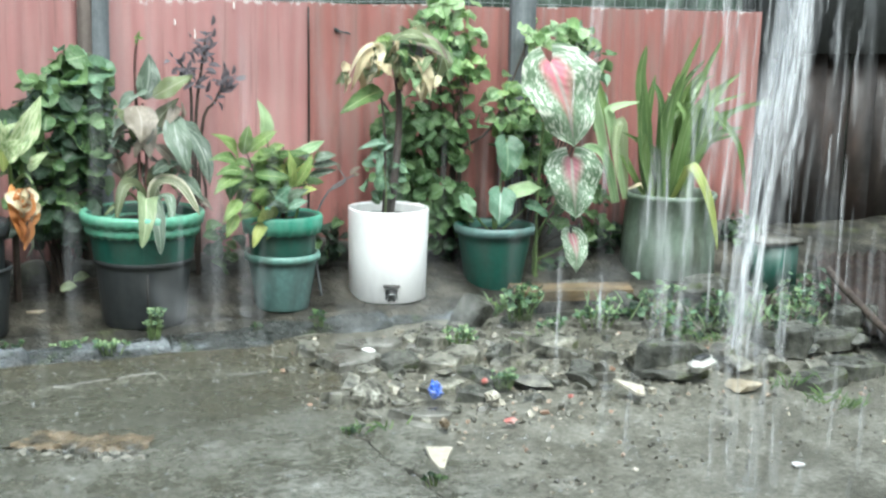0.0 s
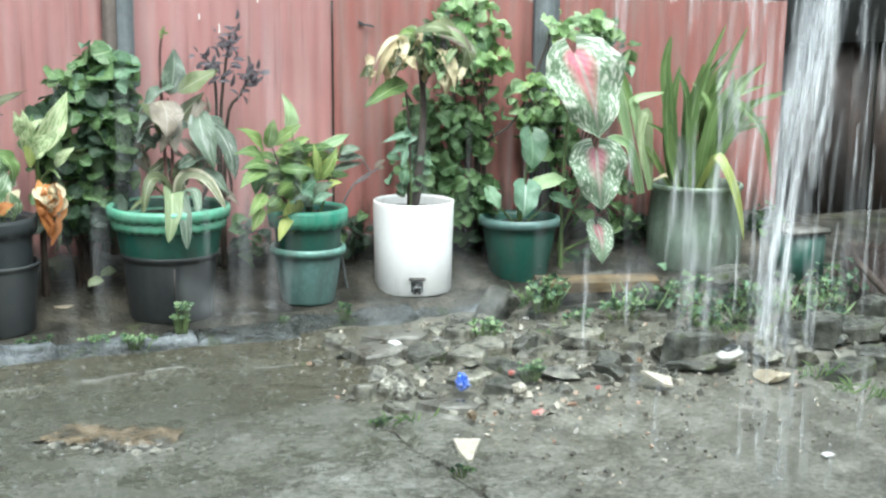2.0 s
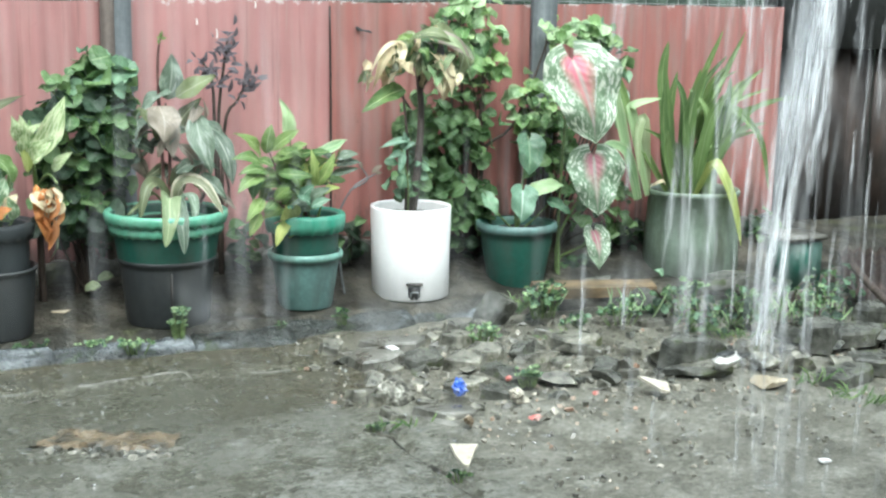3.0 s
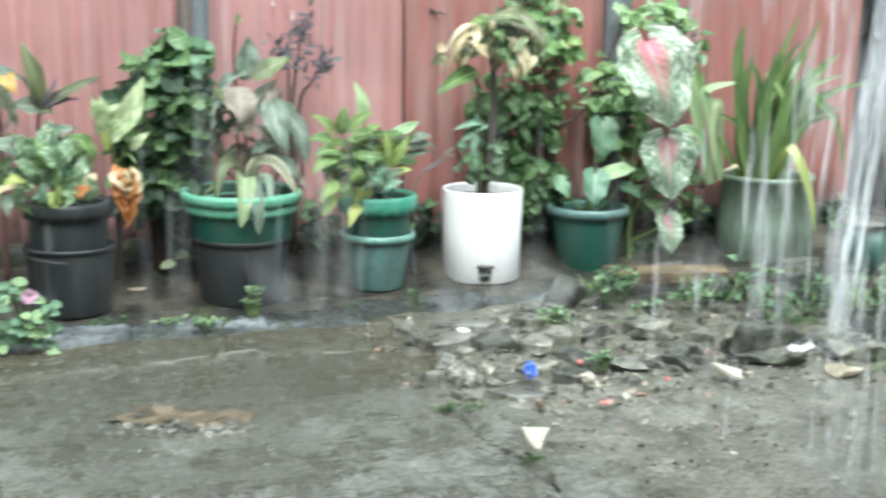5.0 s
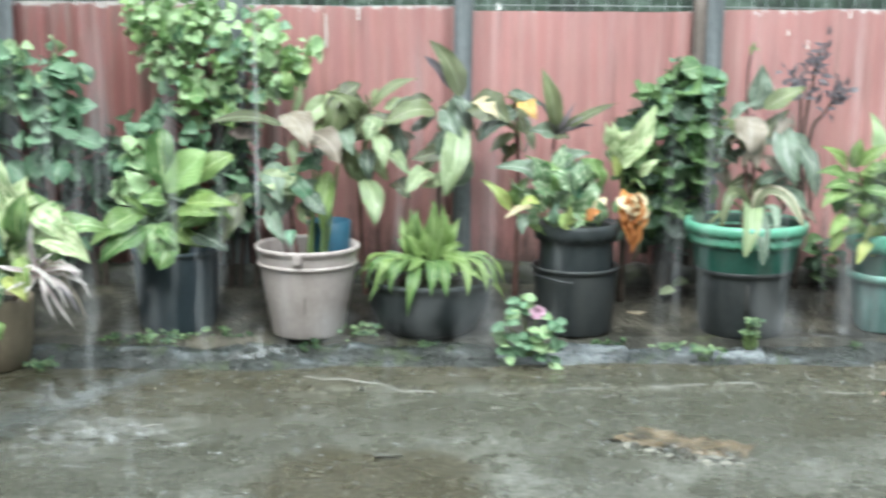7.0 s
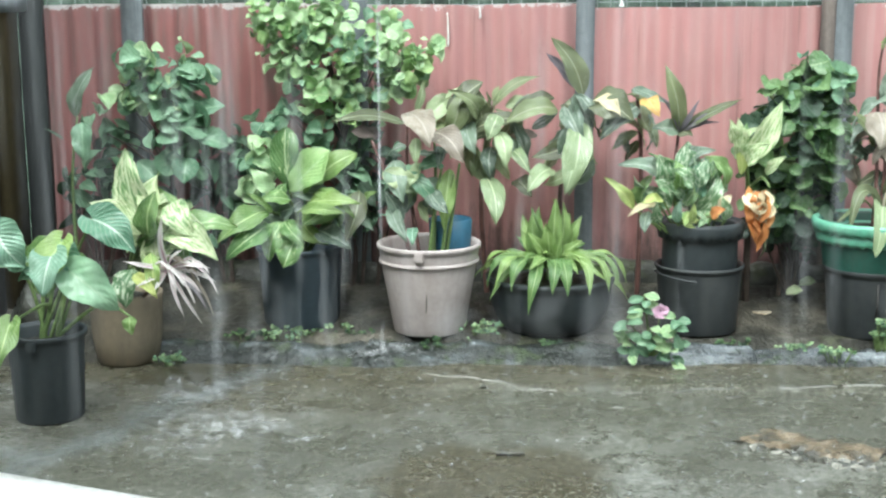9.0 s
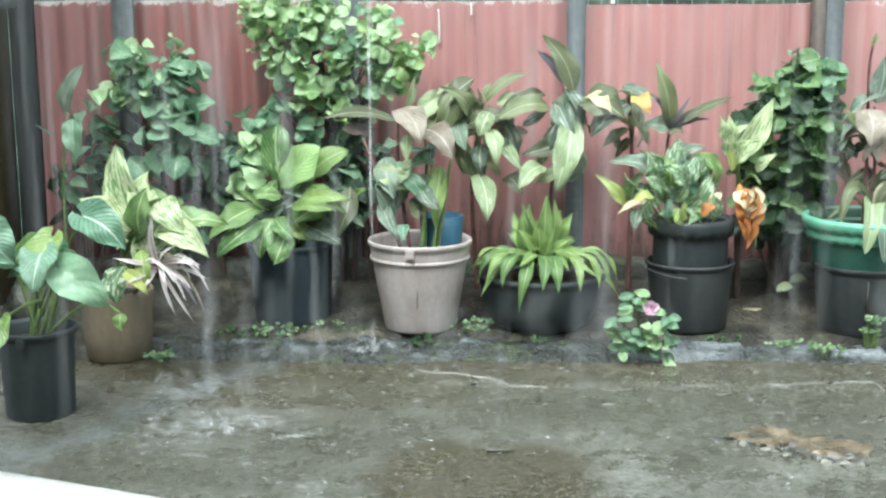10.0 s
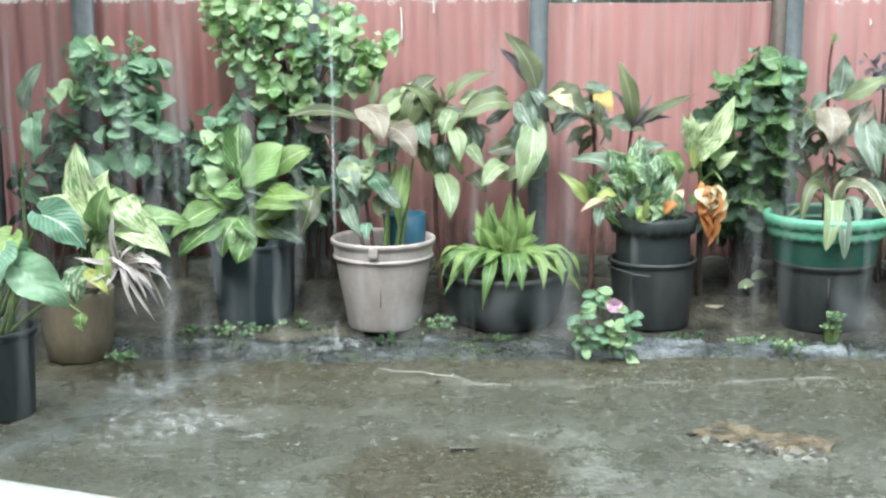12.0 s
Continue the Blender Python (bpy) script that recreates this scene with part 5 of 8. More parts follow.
place_c((-0.478, 3.800, 0.338), (-0.511, 3.780, 0.429), 0.04, STRIPE_LEAF, 0.1)
place_c((-0.440, 3.780, 0.334), (-0.437, 3.720, 0.301), 0.03, SILVER_LEAF, 0.1)
for pts in (((ex - 0.02, ey, 0.22), (-0.460, 3.860, 0.462), (-0.456, 3.840, 0.626)), ((ex + 0.01, ey, 0.22), (-0.387, 3.860, 0.433), (-0.390, 3.850, 0.574)), ((ex + 0.04, ey, 0.22), (-0.334, 3.840, 0.421), (-0.323, 3.840, 0.494)),
            ((ex - 0.04, ey, 0.22), (-0.500, 3.840, 0.420), (-0.552, 3.840, 0.553)), ((ex + 0.0, ey - 0.02, 0.22), (-0.384, 3.820, 0.409), (-0.368, 3.820, 0.482)), ((ex + 0.03, ey - 0.02, 0.22), (-0.352, 3.820, 0.379), (-0.339, 3.820, 0.468))):
    stem(E_, pts, 0.006, 0.003, RED_STEM if pts[1][0] < ex else GREEN_STEM)
rng = random.Random(8)
for k in range(16):
    p = Vector((ex + rng.uniform(0.0, 0.09), ey - rng.uniform(0.0, 0.08), 0.25))
    leaf(E_, "obovate", VINE_BRIGHT, p, p + Vector((rng.uniform(-0.015, 0.015), rng.uniform(-0.02, 0), rng.uniform(0.008, 0.025))), 0.012, 0.1, cheap=True)

G = plant("ti_plant", (0.02, 4.02, BED), "tall ti plants with drooping bronze-green leaves before the fence")
def place_d(base, tip, w, m, a):
    leaf(G, "ovate", m, base, tip, w, a)


place_d((-0.001, 4.000, 0.658), (-0.085, 3.980, 0.811), 0.06, BRONZE_LEAF, 0.08)
place_d((-0.017, 4.000, 0.673), (-0.100, 4.000, 0.770), 0.03, PURPLE_LEAF, 0.05)
place_d((-0.069, 4.000, 0.620), (-0.208, 3.920, 0.592), 0.062, BRONZE_LEAF, 0.18)
place_d((-0.077, 4.020, 0.649), (-0.189, 3.960, 0.628), 0.035, BRONZE_LEAF, 0.15)
place_d((-0.010, 3.950, 0.594), (-0.040, 3.860, 0.411), 0.07, PALE_LEAF, 0.14)
place_d((-0.032, 3.930, 0.544), (-0.050, 3.850, 0.412), 0.058, PALE_LEAF, 0.12)
place_d((0.021, 3.980, 0.644), (0.128, 3.900, 0.599), 0.1, BRONZE_LEAF, 0.22)
place_d((0.035, 3.960, 0.653), (0.090, 3.880, 0.615), 0.045, DEAD_LEAF, 0.1)
place_d((0.126, 4.000, 0.673), (0.216, 3.940, 0.640), 0.03, STRIPE_LEAF, 0.15)
place_d((0.161, 3.960, 0.653), (0.194, 3.900, 0.613), 0.048, YELLOW_LEAF, 0.15)
place_d((0.141, 3.980, 0.629), (0.041, 3.900, 0.554), 0.055, STRIPE_LEAF, 0.2)
place_d((-0.084, 3.950, 0.466), (-0.147, 3.860, 0.418), 0.055, PALE_LEAF, 0.14)
place_d((-0.266, 3.980, 0.561), (-0.280, 3.980, 0.674), 0.05, BRONZE_LEAF, 0.12)
place_d((-0.226, 3.940, 0.610), (-0.252, 3.900, 0.547), 0.05, PALE_LEAF, 0.12)
place_d((-0.226, 3.920, 0.567), (-0.206, 3.860, 0.480), 0.045, PALE_LEAF, 0.12)
place_d((-0.243, 3.980, 0.629), (-0.115, 4.020, 0.709), 0.03, BRONZE_LEAF, 0.1)
place_d((-0.288, 3.980, 0.584), (-0.350, 3.900, 0.680), 0.05, BRONZE_LEAF, 0.25)
place_d((-0.257, 3.940, 0.445), (-0.227, 3.840, 0.335), 0.06, PALE_LEAF, 0.1)
place_d((-0.205, 3.980, 0.523), (-0.139, 3.900, 0.458), 0.04, PALE_LEAF, 0.15)
place_d((-0.182, 3.980, 0.432), (-0.136, 3.920, 0.395), 0.05, BRONZE_LEAF, 0.15)
place_d((-0.311, 3.980, 0.592), (-0.285, 3.900, 0.510), 0.05, STRIPE_LEAF, 0.12)
place_d((-0.137, 4.000, 0.567), (-0.069, 4.020, 0.611), 0.03, STRIPE_LEAF, 0.1)
place_d((-0.396, 4.000, 0.597), (-0.323, 3.920, 0.507), 0.06, BRONZE_LEAF, 0.2)
place_d((-0.122, 4.020, 0.550), (-0.213, 3.980, 0.523), 0.035, MAUVE_LEAF, 0.1)
for pts in (((-0.040, 3.721, 0.060), (-0.060, 4.020, 0.396), (0.006, 4.000, 0.703)), ((-0.256, 3.897, 0.060), (-0.276, 4.020, 0.395), (-0.243, 4.000, 0.643)), ((0.153, 3.907, 0.060), (0.158, 4.020, 0.442), (0.142, 4.000, 0.658))):
    base = (pts[0][0], 4.03, BED)
    stem(G, (base, pts[1], pts[2]), 0.008, 0.005, RED_STEM)

rng = random.Random(201)
for c, rad, n in (((-0.228, 3.980, 0.539), (0.1, 0.04, 0.11), 22), ((-0.031, 3.980, 0.554), (0.08, 0.04, 0.14), 18), ((0.136, 4.000, 0.575), (0.07, 0.03, 0.08), 12), ((-0.349, 3.980, 0.614), (0.07, 0.03, 0.06), 10)):
    bush(G, c, rad, n, "ovate", [BRONZE_LEAF, PALE_LEAF, STRIPE_LEAF], 0.11, rng, 0.42, 0.8, 0.3, 0, big=True)
rng = random.Random(202)
bush(E_, (-0.421, 3.840, 0.465), (0.09, 0.05, 0.11), 20, "ovate", [STRIPE_LEAF, STRIPE_LEAF, MAUVE_LEAF, PALE_LEAF, SHRUB_DARK], 0.085, rng, 0.45, 0.7, 0.3, 0, big=True)
bush(D, (-0.741, 3.840, 0.390), (0.14, 0.05, 0.07), 15, "ovate", [BRIGHT_LEAF, DUMB_LEAF, STRIPE_LEAF], 0.1, rng, 0.5, 0.3, 0.3, 0, big=True)
bush(B, (-0.999, 3.440, 0.384), (0.11, 0.05, 0.07), 22, "ovate", [CREAM_LEAF, CREAM_LEAF, DUMB_LEAF], 0.085, rng, 0.42, 0.2, 0.3, 0, big=True)
bush(A, (-1.118, 3.020, 0.367), (0.08, 0.04, 0.04), 10, "heart", [SHRUB_DARK, BRIGHT_LEAF, SILVER_LEAF], 0.07, rng, 0.75, 0.5, 0.3, 0, big=True)

# bright rosette in the black bowl
F = plant("bird_nest_plant", (fp.location.x, fp.location.y, 0.17), "bright green rosette plant filling the black bowl")
rng = random.Random(4)
fx, fy = fp.location.x, fp.location.y
for k in range(44):
    a = 2 * math.pi * k / 44 * 2.618 * 5 + rng.uniform(-0.2, 0.2)
    up = k / 44
    r = 0.222 - 0.185 * up + rng.uniform(-0.02, 0.02)
    z = 0.12 + 0.285 * up + rng.uniform(-0.015, 0.015) if up > 0.35 else (0.15 + 0.3 * up if r > 0.195 else 0.235) + rng.uniform(-0.02, 0.02)
    b = Vector((fx + 0.022 * math.cos(a), fy + 0.022 * math.sin(a), 0.2 + 0.04 * up))
    leaf(F, "lance", BRIGHT_LEAF, b, (fx + r * math.cos(a), fy + r * math.sin(a) * 0.9 - 0.01, z), rng.uniform(0.032, 0.046), 0.24 - 0.16 * up, (0.4 * math.cos(a), 0.4 * math.sin(a) - 0.4, 0.8), 0.3, kind=k % 3)
stem(F, [(fx, fy, 0.12), (fx, fy, 0.23)], 0.016, 0.01, GREEN_STEM)
for k in range(11):
    a = math.radians(-172 + 16.4 * k + rng.uniform(-5, 5))
    r = rng.uniform(0.185, 0.215)
    leaf(F, "lance", BRIGHT_LEAF, (fx + 0.085 * math.cos(a), fy + 0.085 * math.sin(a), 0.255), (fx + r * math.cos(a), fy + r * math.sin(a), rng.uniform(0.135, 0.2)), rng.uniform(0.034, 0.044), 0.24, (0.6 * math.cos(a), 0.6 * math.sin(a), 0.7), 0.3, kind=k % 3)

# variegated plants in the black planter
H = plant("aglaonema", (hp.location.x, hp.location.y, 0.3), "dark marbled small plant with yellowing leaves in the black planter")
hx, hy = hp.location.x, hp.location.y
def place_e(base, tip, w, m, a):
    leaf(H, "ovate", m, base, tip, w, a)
    stem(H, [(hx + 0.3 * (base[0] - hx), hy - 0.02, 0.28), base], 0.004, 0.0025, GREEN_STEM, "petiole")


place_e((0.199, 3.840, 0.466), (0.086, 3.780, 0.502), 0.05, STRIPE_LEAF, 0.2)
place_e((0.210, 3.800, 0.442), (0.185, 3.780, 0.524), 0.06, MARBLE_LEAF, 0.1)
place_e((0.255, 3.820, 0.454), (0.262, 3.840, 0.553), 0.065, MARBLE_LEAF, 0.08)
place_e((0.306, 3.820, 0.425), (0.323, 3.800, 0.507), 0.05, MARBLE_LEAF, 0.1)
place_e((0.223, 3.780, 0.416), (0.169, 3.740, 0.465), 0.04, MARBLE_LEAF, 0.12)
place_e((0.283, 3.800, 0.406), (0.300, 3.780, 0.474), 0.045, SILVER_LEAF, 0.1)
place_e((0.188, 3.780, 0.394), (0.103, 3.720, 0.375), 0.02, DEAD_LEAF, 0.1)
place_e((0.193, 3.760, 0.412), (0.140, 3.720, 0.410), 0.028, LIME_LEAF, 0.1)
place_e((0.335, 3.760, 0.390), (0.363, 3.760, 0.426), 0.03, DEAD_LEAF, 0.15)
place_e((0.230, 3.760, 0.354), (0.236, 3.740, 0.415), 0.025, SILVER_LEAF, 0.08)
place_e((0.265, 3.760, 0.354), (0.269, 3.740, 0.408), 0.02, LIME_LEAF, 0.08)
place_e((0.158, 3.760, 0.383), (0.146, 3.720, 0.332), 0.03, STRIPE_LEAF, 0.1)
place_e((0.125, 3.800, 0.384), (0.050, 3.760, 0.469), 0.035, LIME_LEAF, 0.12)
place_e((0.312, 3.740, 0.372), (0.344, 3.720, 0.397), 0.03, ORANGE_LEAF, 0.15)
place_e((0.272, 3.780, 0.445), (0.218, 3.740, 0.493), 0.05, MARBLE_LEAF, 0.1)
place_e((0.259, 3.860, 0.485), (0.322, 3.800, 0.536), 0.045, STRIPE_LEAF, 0.2)
place_e((0.351, 3.760, 0.362), (0.339, 3.740, 0.422), 0.03, MARBLE_LEAF, 0.1)
place_e((0.173, 3.760, 0.354), (0.175, 3.720, 0.410), 0.03, MARBLE_LEAF, 0.1)
H2 = plant("cordyline", (hx - 0.02, hy + 0.06, 0.3), "thin dark cordyline with narrow arching leaves")
top = Vector((0.252, 3.980, 0.562))
stem(H2, [(hx - 0.02, hy + 0.05, 0.27), (top.x - 0.01, 3.96, 0.42), top], 0.005, 0.004, RED_STEM)
for (tx, ty, w, m) in ((1090, 105, 0.05, BRONZE_LEAF), (1225, 165, 0.03, BRONZE_LEAF), (1215, 172, 0.018, PURPLE_LEAF), (1150, 165, 0.015, PURPLE_LEAF), (1085, 160, 0.018, PURPLE_LEAF), (1185, 205, 0.02, PURPLE_LEAF), (1070, 215, 0.05, STRIPE_LEAF), (1140, 230, 0.04, BRONZE_LEAF)):
    leaf(H2, "lance", m, top, top + Vector(((tx - 1118) * 0.0015, -0.03, (225 - ty) * 0.0015)), w, 0.14)

rng = random.Random(203)
bush(H, (0.256, 3.820, 0.439), (0.11, 0.05, 0.06), 40, "ovate", [MARBLE_LEAF, MARBLE_LEAF, MARBLE_LEAF, DUMB_LEAF, SILVER_LEAF], 0.082, rng, 0.5, -0.8, 0.2, 0, big=True)
bush(H, (0.267, 3.780, 0.365), (0.1, 0.03, 0.02), 18, "ovate", [MARBLE_LEAF, LIME_LEAF, DEAD_LEAF, SHRUB_LEAF], 0.045, rng, 0.45, 0.1, 0.2, 0)

# cream-spotted plant with a dry orange leaf
V = plant("dieffenbachia", (0.445, 3.98, BED), "spotted yellow-green dieffenbachia with one dry orange hanging leaf")
vx = V.location.x
for (base, tip, w, m, a) in (
        ((0.424, 3.900, 0.496), (0.502, 3.880, 0.651), 0.06, CREAM_LEAF, 0.08), ((0.402, 3.900, 0.503), (0.391, 3.880, 0.608), 0.04, CREAM_LEAF, 0.08), ((0.415, 3.860, 0.493), (0.460, 3.820, 0.548), 0.05, CREAM_LEAF, 0.12),
        ((0.408, 3.900, 0.458), (0.385, 3.900, 0.584), 0.03, LIME_LEAF, 0.05), ((0.417, 3.840, 0.437), (0.442, 3.820, 0.285), 0.03, ORANGE_LEAF, 0.04),
        ((0.405, 3.830, 0.416), (0.439, 3.800, 0.370), 0.035, DEAD_LEAF, 0.1)):
    leaf(V, "ovate", m, base, tip, w, a, fold=0.5)
rng = random.Random(207)
for k, (u, ln, w, m) in enumerate(((0.0, 0.135, 0.034, ORANGE_LEAF), (0.014, 0.12, 0.026, ORANGE_LEAF), (-0.014, 0.11, 0.028, ORANGE_LEAF), (0.022, 0.075, 0.02, DEAD_LEAF), (-0.022, 0.05, 0.024, DEAD_LEAF), (0.004, 0.055, 0.03, DEAD_LEAF), (0.01, 0.16, 0.014, BRONZE_LEAF), (-0.006, 0.1, 0.02, ORANGE_LEAF))):
    b = Vector((0.447 + u, 3.82 + 0.008 * math.sin(k * 2.1), 0.405))
    jag = [Vector((0.009 * math.sin(k * 3.1 + j * 2.3) - 0.12 * u * j, 0.008 * math.cos(k * 1.7 + j * 2.9), -ln * j / 5)) for j in range(6)]
    blade(V, [b + Vector((-0.6 * u, 0.01, 0.018))] + [b + p for p in jag], w, m, (0.9 * math.sin(k * 2.3), -0.8, 0.3), 1.1)
for k in range(4):
    b = Vector((0.427, 3.880, 0.527)) + Vector((rng.gauss(0, 0.03), rng.gauss(0, 0.015), rng.gauss(0, 0.035)))
    leaf(V, "ovate", CREAM_LEAF, b, b + Vector((rng.gauss(0.01, 0.04), -0.02, rng.gauss(0.04, 0.03))), rng.uniform(0.025, 0.04), 0.15, kind=k % 3)
stem(V, [(vx, 4.0, BED), (0.438, 3.960, 0.359)], 0.011, 0.008, BARK)
stem(V, [(0.438, 3.960, 0.356), (0.421, 3.900, 0.488)], 0.008, 0.005, GREEN_STEM)
stem(V, [(0.427, 3.920, 0.411), (0.450, 3.850, 0.458), (0.468, 3.820, 0.437)], 0.004, 0.003, GREEN_STEM, "petiole")

# round-leaved bush
J = plant("polyscias_bush", (0.542, 4.02, BED), "dense dark green round-leaved polyscias bush", "bush")
rng = random.Random(31)
c = Vector((0.564, 3.980, 0.552))
stem(J, [(c.x + 0.02, 4.02, BED - 0.01), (c.x + 0.01, 4.02, 0.3), c], 0.008, 0.006, BARK, "trunk")
stem(J, [(c.x - 0.03, 4.03, BED - 0.01), (c.x - 0.02, 4.02, 0.3), c + Vector((-0.05, 0, 0.05))], 0.007, 0.005, BARK, "trunk")
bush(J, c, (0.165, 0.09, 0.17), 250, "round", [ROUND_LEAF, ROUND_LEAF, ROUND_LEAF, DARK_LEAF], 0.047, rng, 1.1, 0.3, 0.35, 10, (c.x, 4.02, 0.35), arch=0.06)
bush(J, c + Vector((0.04, 0, 0.13)), (0.1, 0.06, 0.075), 32, "round", [ROUND_LEAF, ROUND_LEAF, SHRUB_DARK], 0.048, rng, 1.1, 0.2, 0.35, 4, (c.x, 4.02, 0.5), arch=0.06)
bush(J, c + Vector((-0.03, 0.01, -0.15)), (0.1, 0.06, 0.09), 34, "round", [ROUND_LEAF], 0.05, rng, 1.15, 0.3, 0.3, 4, (c.x, 4.02, 0.2), arch=0.16)

# lower clump mostly in the dark leaf: the bush's shade by colour
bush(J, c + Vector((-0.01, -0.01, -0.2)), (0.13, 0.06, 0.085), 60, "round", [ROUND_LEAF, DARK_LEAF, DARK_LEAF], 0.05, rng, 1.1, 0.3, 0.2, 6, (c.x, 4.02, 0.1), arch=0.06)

# climbing shrubs on the far side of the row
C1 = plant("shrub", (-1.179, 4.07, BED), "blue-green large-leaved shrub against the fence", "bush")
rng = random.Random(41)
c = Vector((-1.15, 4.020, 0.70))
stem(C1, [(C1.location.x, 4.07, BED), (c.x, 4.07, 0.4), c], 0.01, 0.006, BARK, "trunk")
bush(C1, c, (0.14, 0.06, 0.1), 100, "obovate", [SHRUB_DARK, SHRUB_DARK, SHRUB_LEAF], 0.054, rng, 0.9, 0.5, 0.3, 9, (c.x, 4.07, 0.5))
bush(C1, Vector((-1.10, 4.000, 0.53)), (0.085, 0.05, 0.13), 36, "obovate", [SHRUB_DARK], 0.08, rng, 0.8, 0.8, 0.2, 5, (c.x, 4.07, 0.5))
bush(C1, Vector((-1.317, 4.060, 0.502)), (0.07, 0.03, 0.1), 16, "obovate", [SHRUB_DARK], 0.06, rng, 0.6, 0.8, 0.2, 4, (c.x, 4.07, 0.4))
C2 = plant("shrub", (-0.716, 4.08, BED), "tall light green shrub with small rounded leaves against the fence", "bush")
c = Vector((-0.635, 4.020, 0.745))
stem(C2, [(C2.location.x, 4.08, BED), (c.x - 0.03, 4.08, 0.4), c], 0.012, 0.006, BARK, "trunk")
bush(C2, c, (0.245, 0.07, 0.165), 370, "obovate", [SHRUB_LEAF, SHRUB_LEAF, SHRUB_LEAF, VINE_BRIGHT, SHRUB_LEAF, SHRUB_DARK], 0.037, rng, 0.95, 0.3, 0.3, 16, (c.x - 0.02, 4.08, 0.5))
bush(C2, Vector((-0.795, 4.020, 0.562)), (0.13, 0.06, 0.06), 40, "obovate", [SHRUB_LEAF, SHRUB_DARK, SHRUB_DARK], 0.045, rng, 0.95, 0.4, 0.3, 6, (c.x - 0.05, 4.08, 0.4))
bush(C2, Vector((-0.787, 4.020, 0.859)), (0.13, 0.06, 0.11), 150, "obovate", [SHRUB_LEAF, SHRUB_LEAF, VINE_BRIGHT], 0.037, rng, 0.9, 0.3, 0.3, 7, (c.x - 0.05, 4.08, 0.7))
bush(C2, Vector((-0.883, 3.980, 0.488)), (0.07, 0.05, 0.12), 40, "obovate", [SHRUB_LEAF, SHRUB_LEAF, SHRUB_DARK], 0.044, rng, 0.85, 0.4, 0.2, 6, (c.x - 0.1, 4.08, 0.4))
bush(C2, Vector((-0.462, 3.980, 0.739)), (0.06, 0.05, 0.07), 50, "obovate", [SHRUB_LEAF, VINE_BRIGHT], 0.04, rng, 0.9, 0.3, 0.2, 4, (c.x + 0.05, 4.08, 0.6))
U = plant("undergrowth", (-1.093, 4.05, BED), "undergrowth with shade in its dark leaves behind the corner pots", "bush")
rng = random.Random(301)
# dark leaves fill the deep shade behind the pots
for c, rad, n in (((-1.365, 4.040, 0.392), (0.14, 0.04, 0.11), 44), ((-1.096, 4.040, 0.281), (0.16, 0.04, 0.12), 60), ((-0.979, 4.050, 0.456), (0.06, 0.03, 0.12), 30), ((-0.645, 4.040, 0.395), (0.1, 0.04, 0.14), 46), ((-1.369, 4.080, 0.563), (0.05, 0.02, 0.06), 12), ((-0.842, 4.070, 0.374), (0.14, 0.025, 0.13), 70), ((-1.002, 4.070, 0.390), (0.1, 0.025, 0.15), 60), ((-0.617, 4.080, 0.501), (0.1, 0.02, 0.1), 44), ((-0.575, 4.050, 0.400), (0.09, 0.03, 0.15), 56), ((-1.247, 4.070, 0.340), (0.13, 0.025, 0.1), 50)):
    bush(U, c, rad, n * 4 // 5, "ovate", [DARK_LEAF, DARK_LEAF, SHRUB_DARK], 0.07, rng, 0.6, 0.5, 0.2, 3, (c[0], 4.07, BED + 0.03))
# two broad leaves by the corner
C3 = plant("aspidistra", (-1.408, 4.0, BED), "dark broad-leaved plant in the corner")
for base, tip, w in (((-1.380, 3.960, 0.605), (-1.321, 3.960, 0.739), 0.05), ((-1.346, 3.920, 0.593), (-1.332, 3.880, 0.491), 0.058), ((-1.415, 3.960, 0.543), (-1.465, 3.950, 0.575), 0.008)):
    leaf(C3, "ovate", STRIPE_LEAF if w < 0.055 else SHRUB_DARK, base, tip, w, 0.12)
stem(C3, [(C3.location.x, 4.0, BED), (-1.404, 3.980, 0.416), (-1.369, 3.950, 0.606)], 0.006, 0.003, GREEN_STEM)

# bronze dracaena in the wide green planter
K = plant("dracaena", (kp.location.x, kp.location.y, 0.32), "bronze-stemmed dracaena with drooping striped leaves in the wide green planter")
kx, ky = kp.location.x, kp.location.y
def place_f(base, tip, w, m, a):
    leaf(K, "ovate", m, base, tip, w, a)


place_f((0.762, 3.880, 0.637), (0.776, 3.880, 0.756), 0.06, STRIPE_LEAF, 0.05)
place_f((0.780, 3.860, 0.645), (0.880, 3.840, 0.703), 0.05, BRONZE_LEAF, 0.15)
place_f((0.731, 3.840, 0.626), (0.727, 3.780, 0.538), 0.085, MAUVE_LEAF, 0.1)
place_f((0.737, 3.880, 0.534), (0.676, 3.840, 0.627), 0.035, BRONZE_LEAF, 0.12)
place_f((0.767, 3.880, 0.541), (0.852, 3.880, 0.642), 0.04, BRONZE_LEAF, 0.12)
place_f((0.831, 3.860, 0.600), (0.852, 3.780, 0.453), 0.07, STRIPE_LEAF, 0.1)
place_f((0.880, 3.880, 0.552), (0.912, 3.800, 0.418), 0.05, STRIPE_LEAF, 0.12)
place_f((0.814, 3.840, 0.432), (0.816, 3.840, 0.506), 0.03, STRIPE_LEAF, 0.1)
place_f((0.729, 3.900, 0.503), (0.661, 3.880, 0.537), 0.04, STRIPE_LEAF, 0.12)
place_f((0.889, 3.840, 0.391), (0.920, 3.800, 0.350), 0.02, MAUVE_LEAF, 0.1)
place_f((0.842, 3.860, 0.443), (0.896, 3.800, 0.381), 0.04, STRIPE_LEAF, 0.15)
place_f((0.770, 3.840, 0.449), (0.840, 3.820, 0.478), 0.035, STRIPE_LEAF, 0.2)
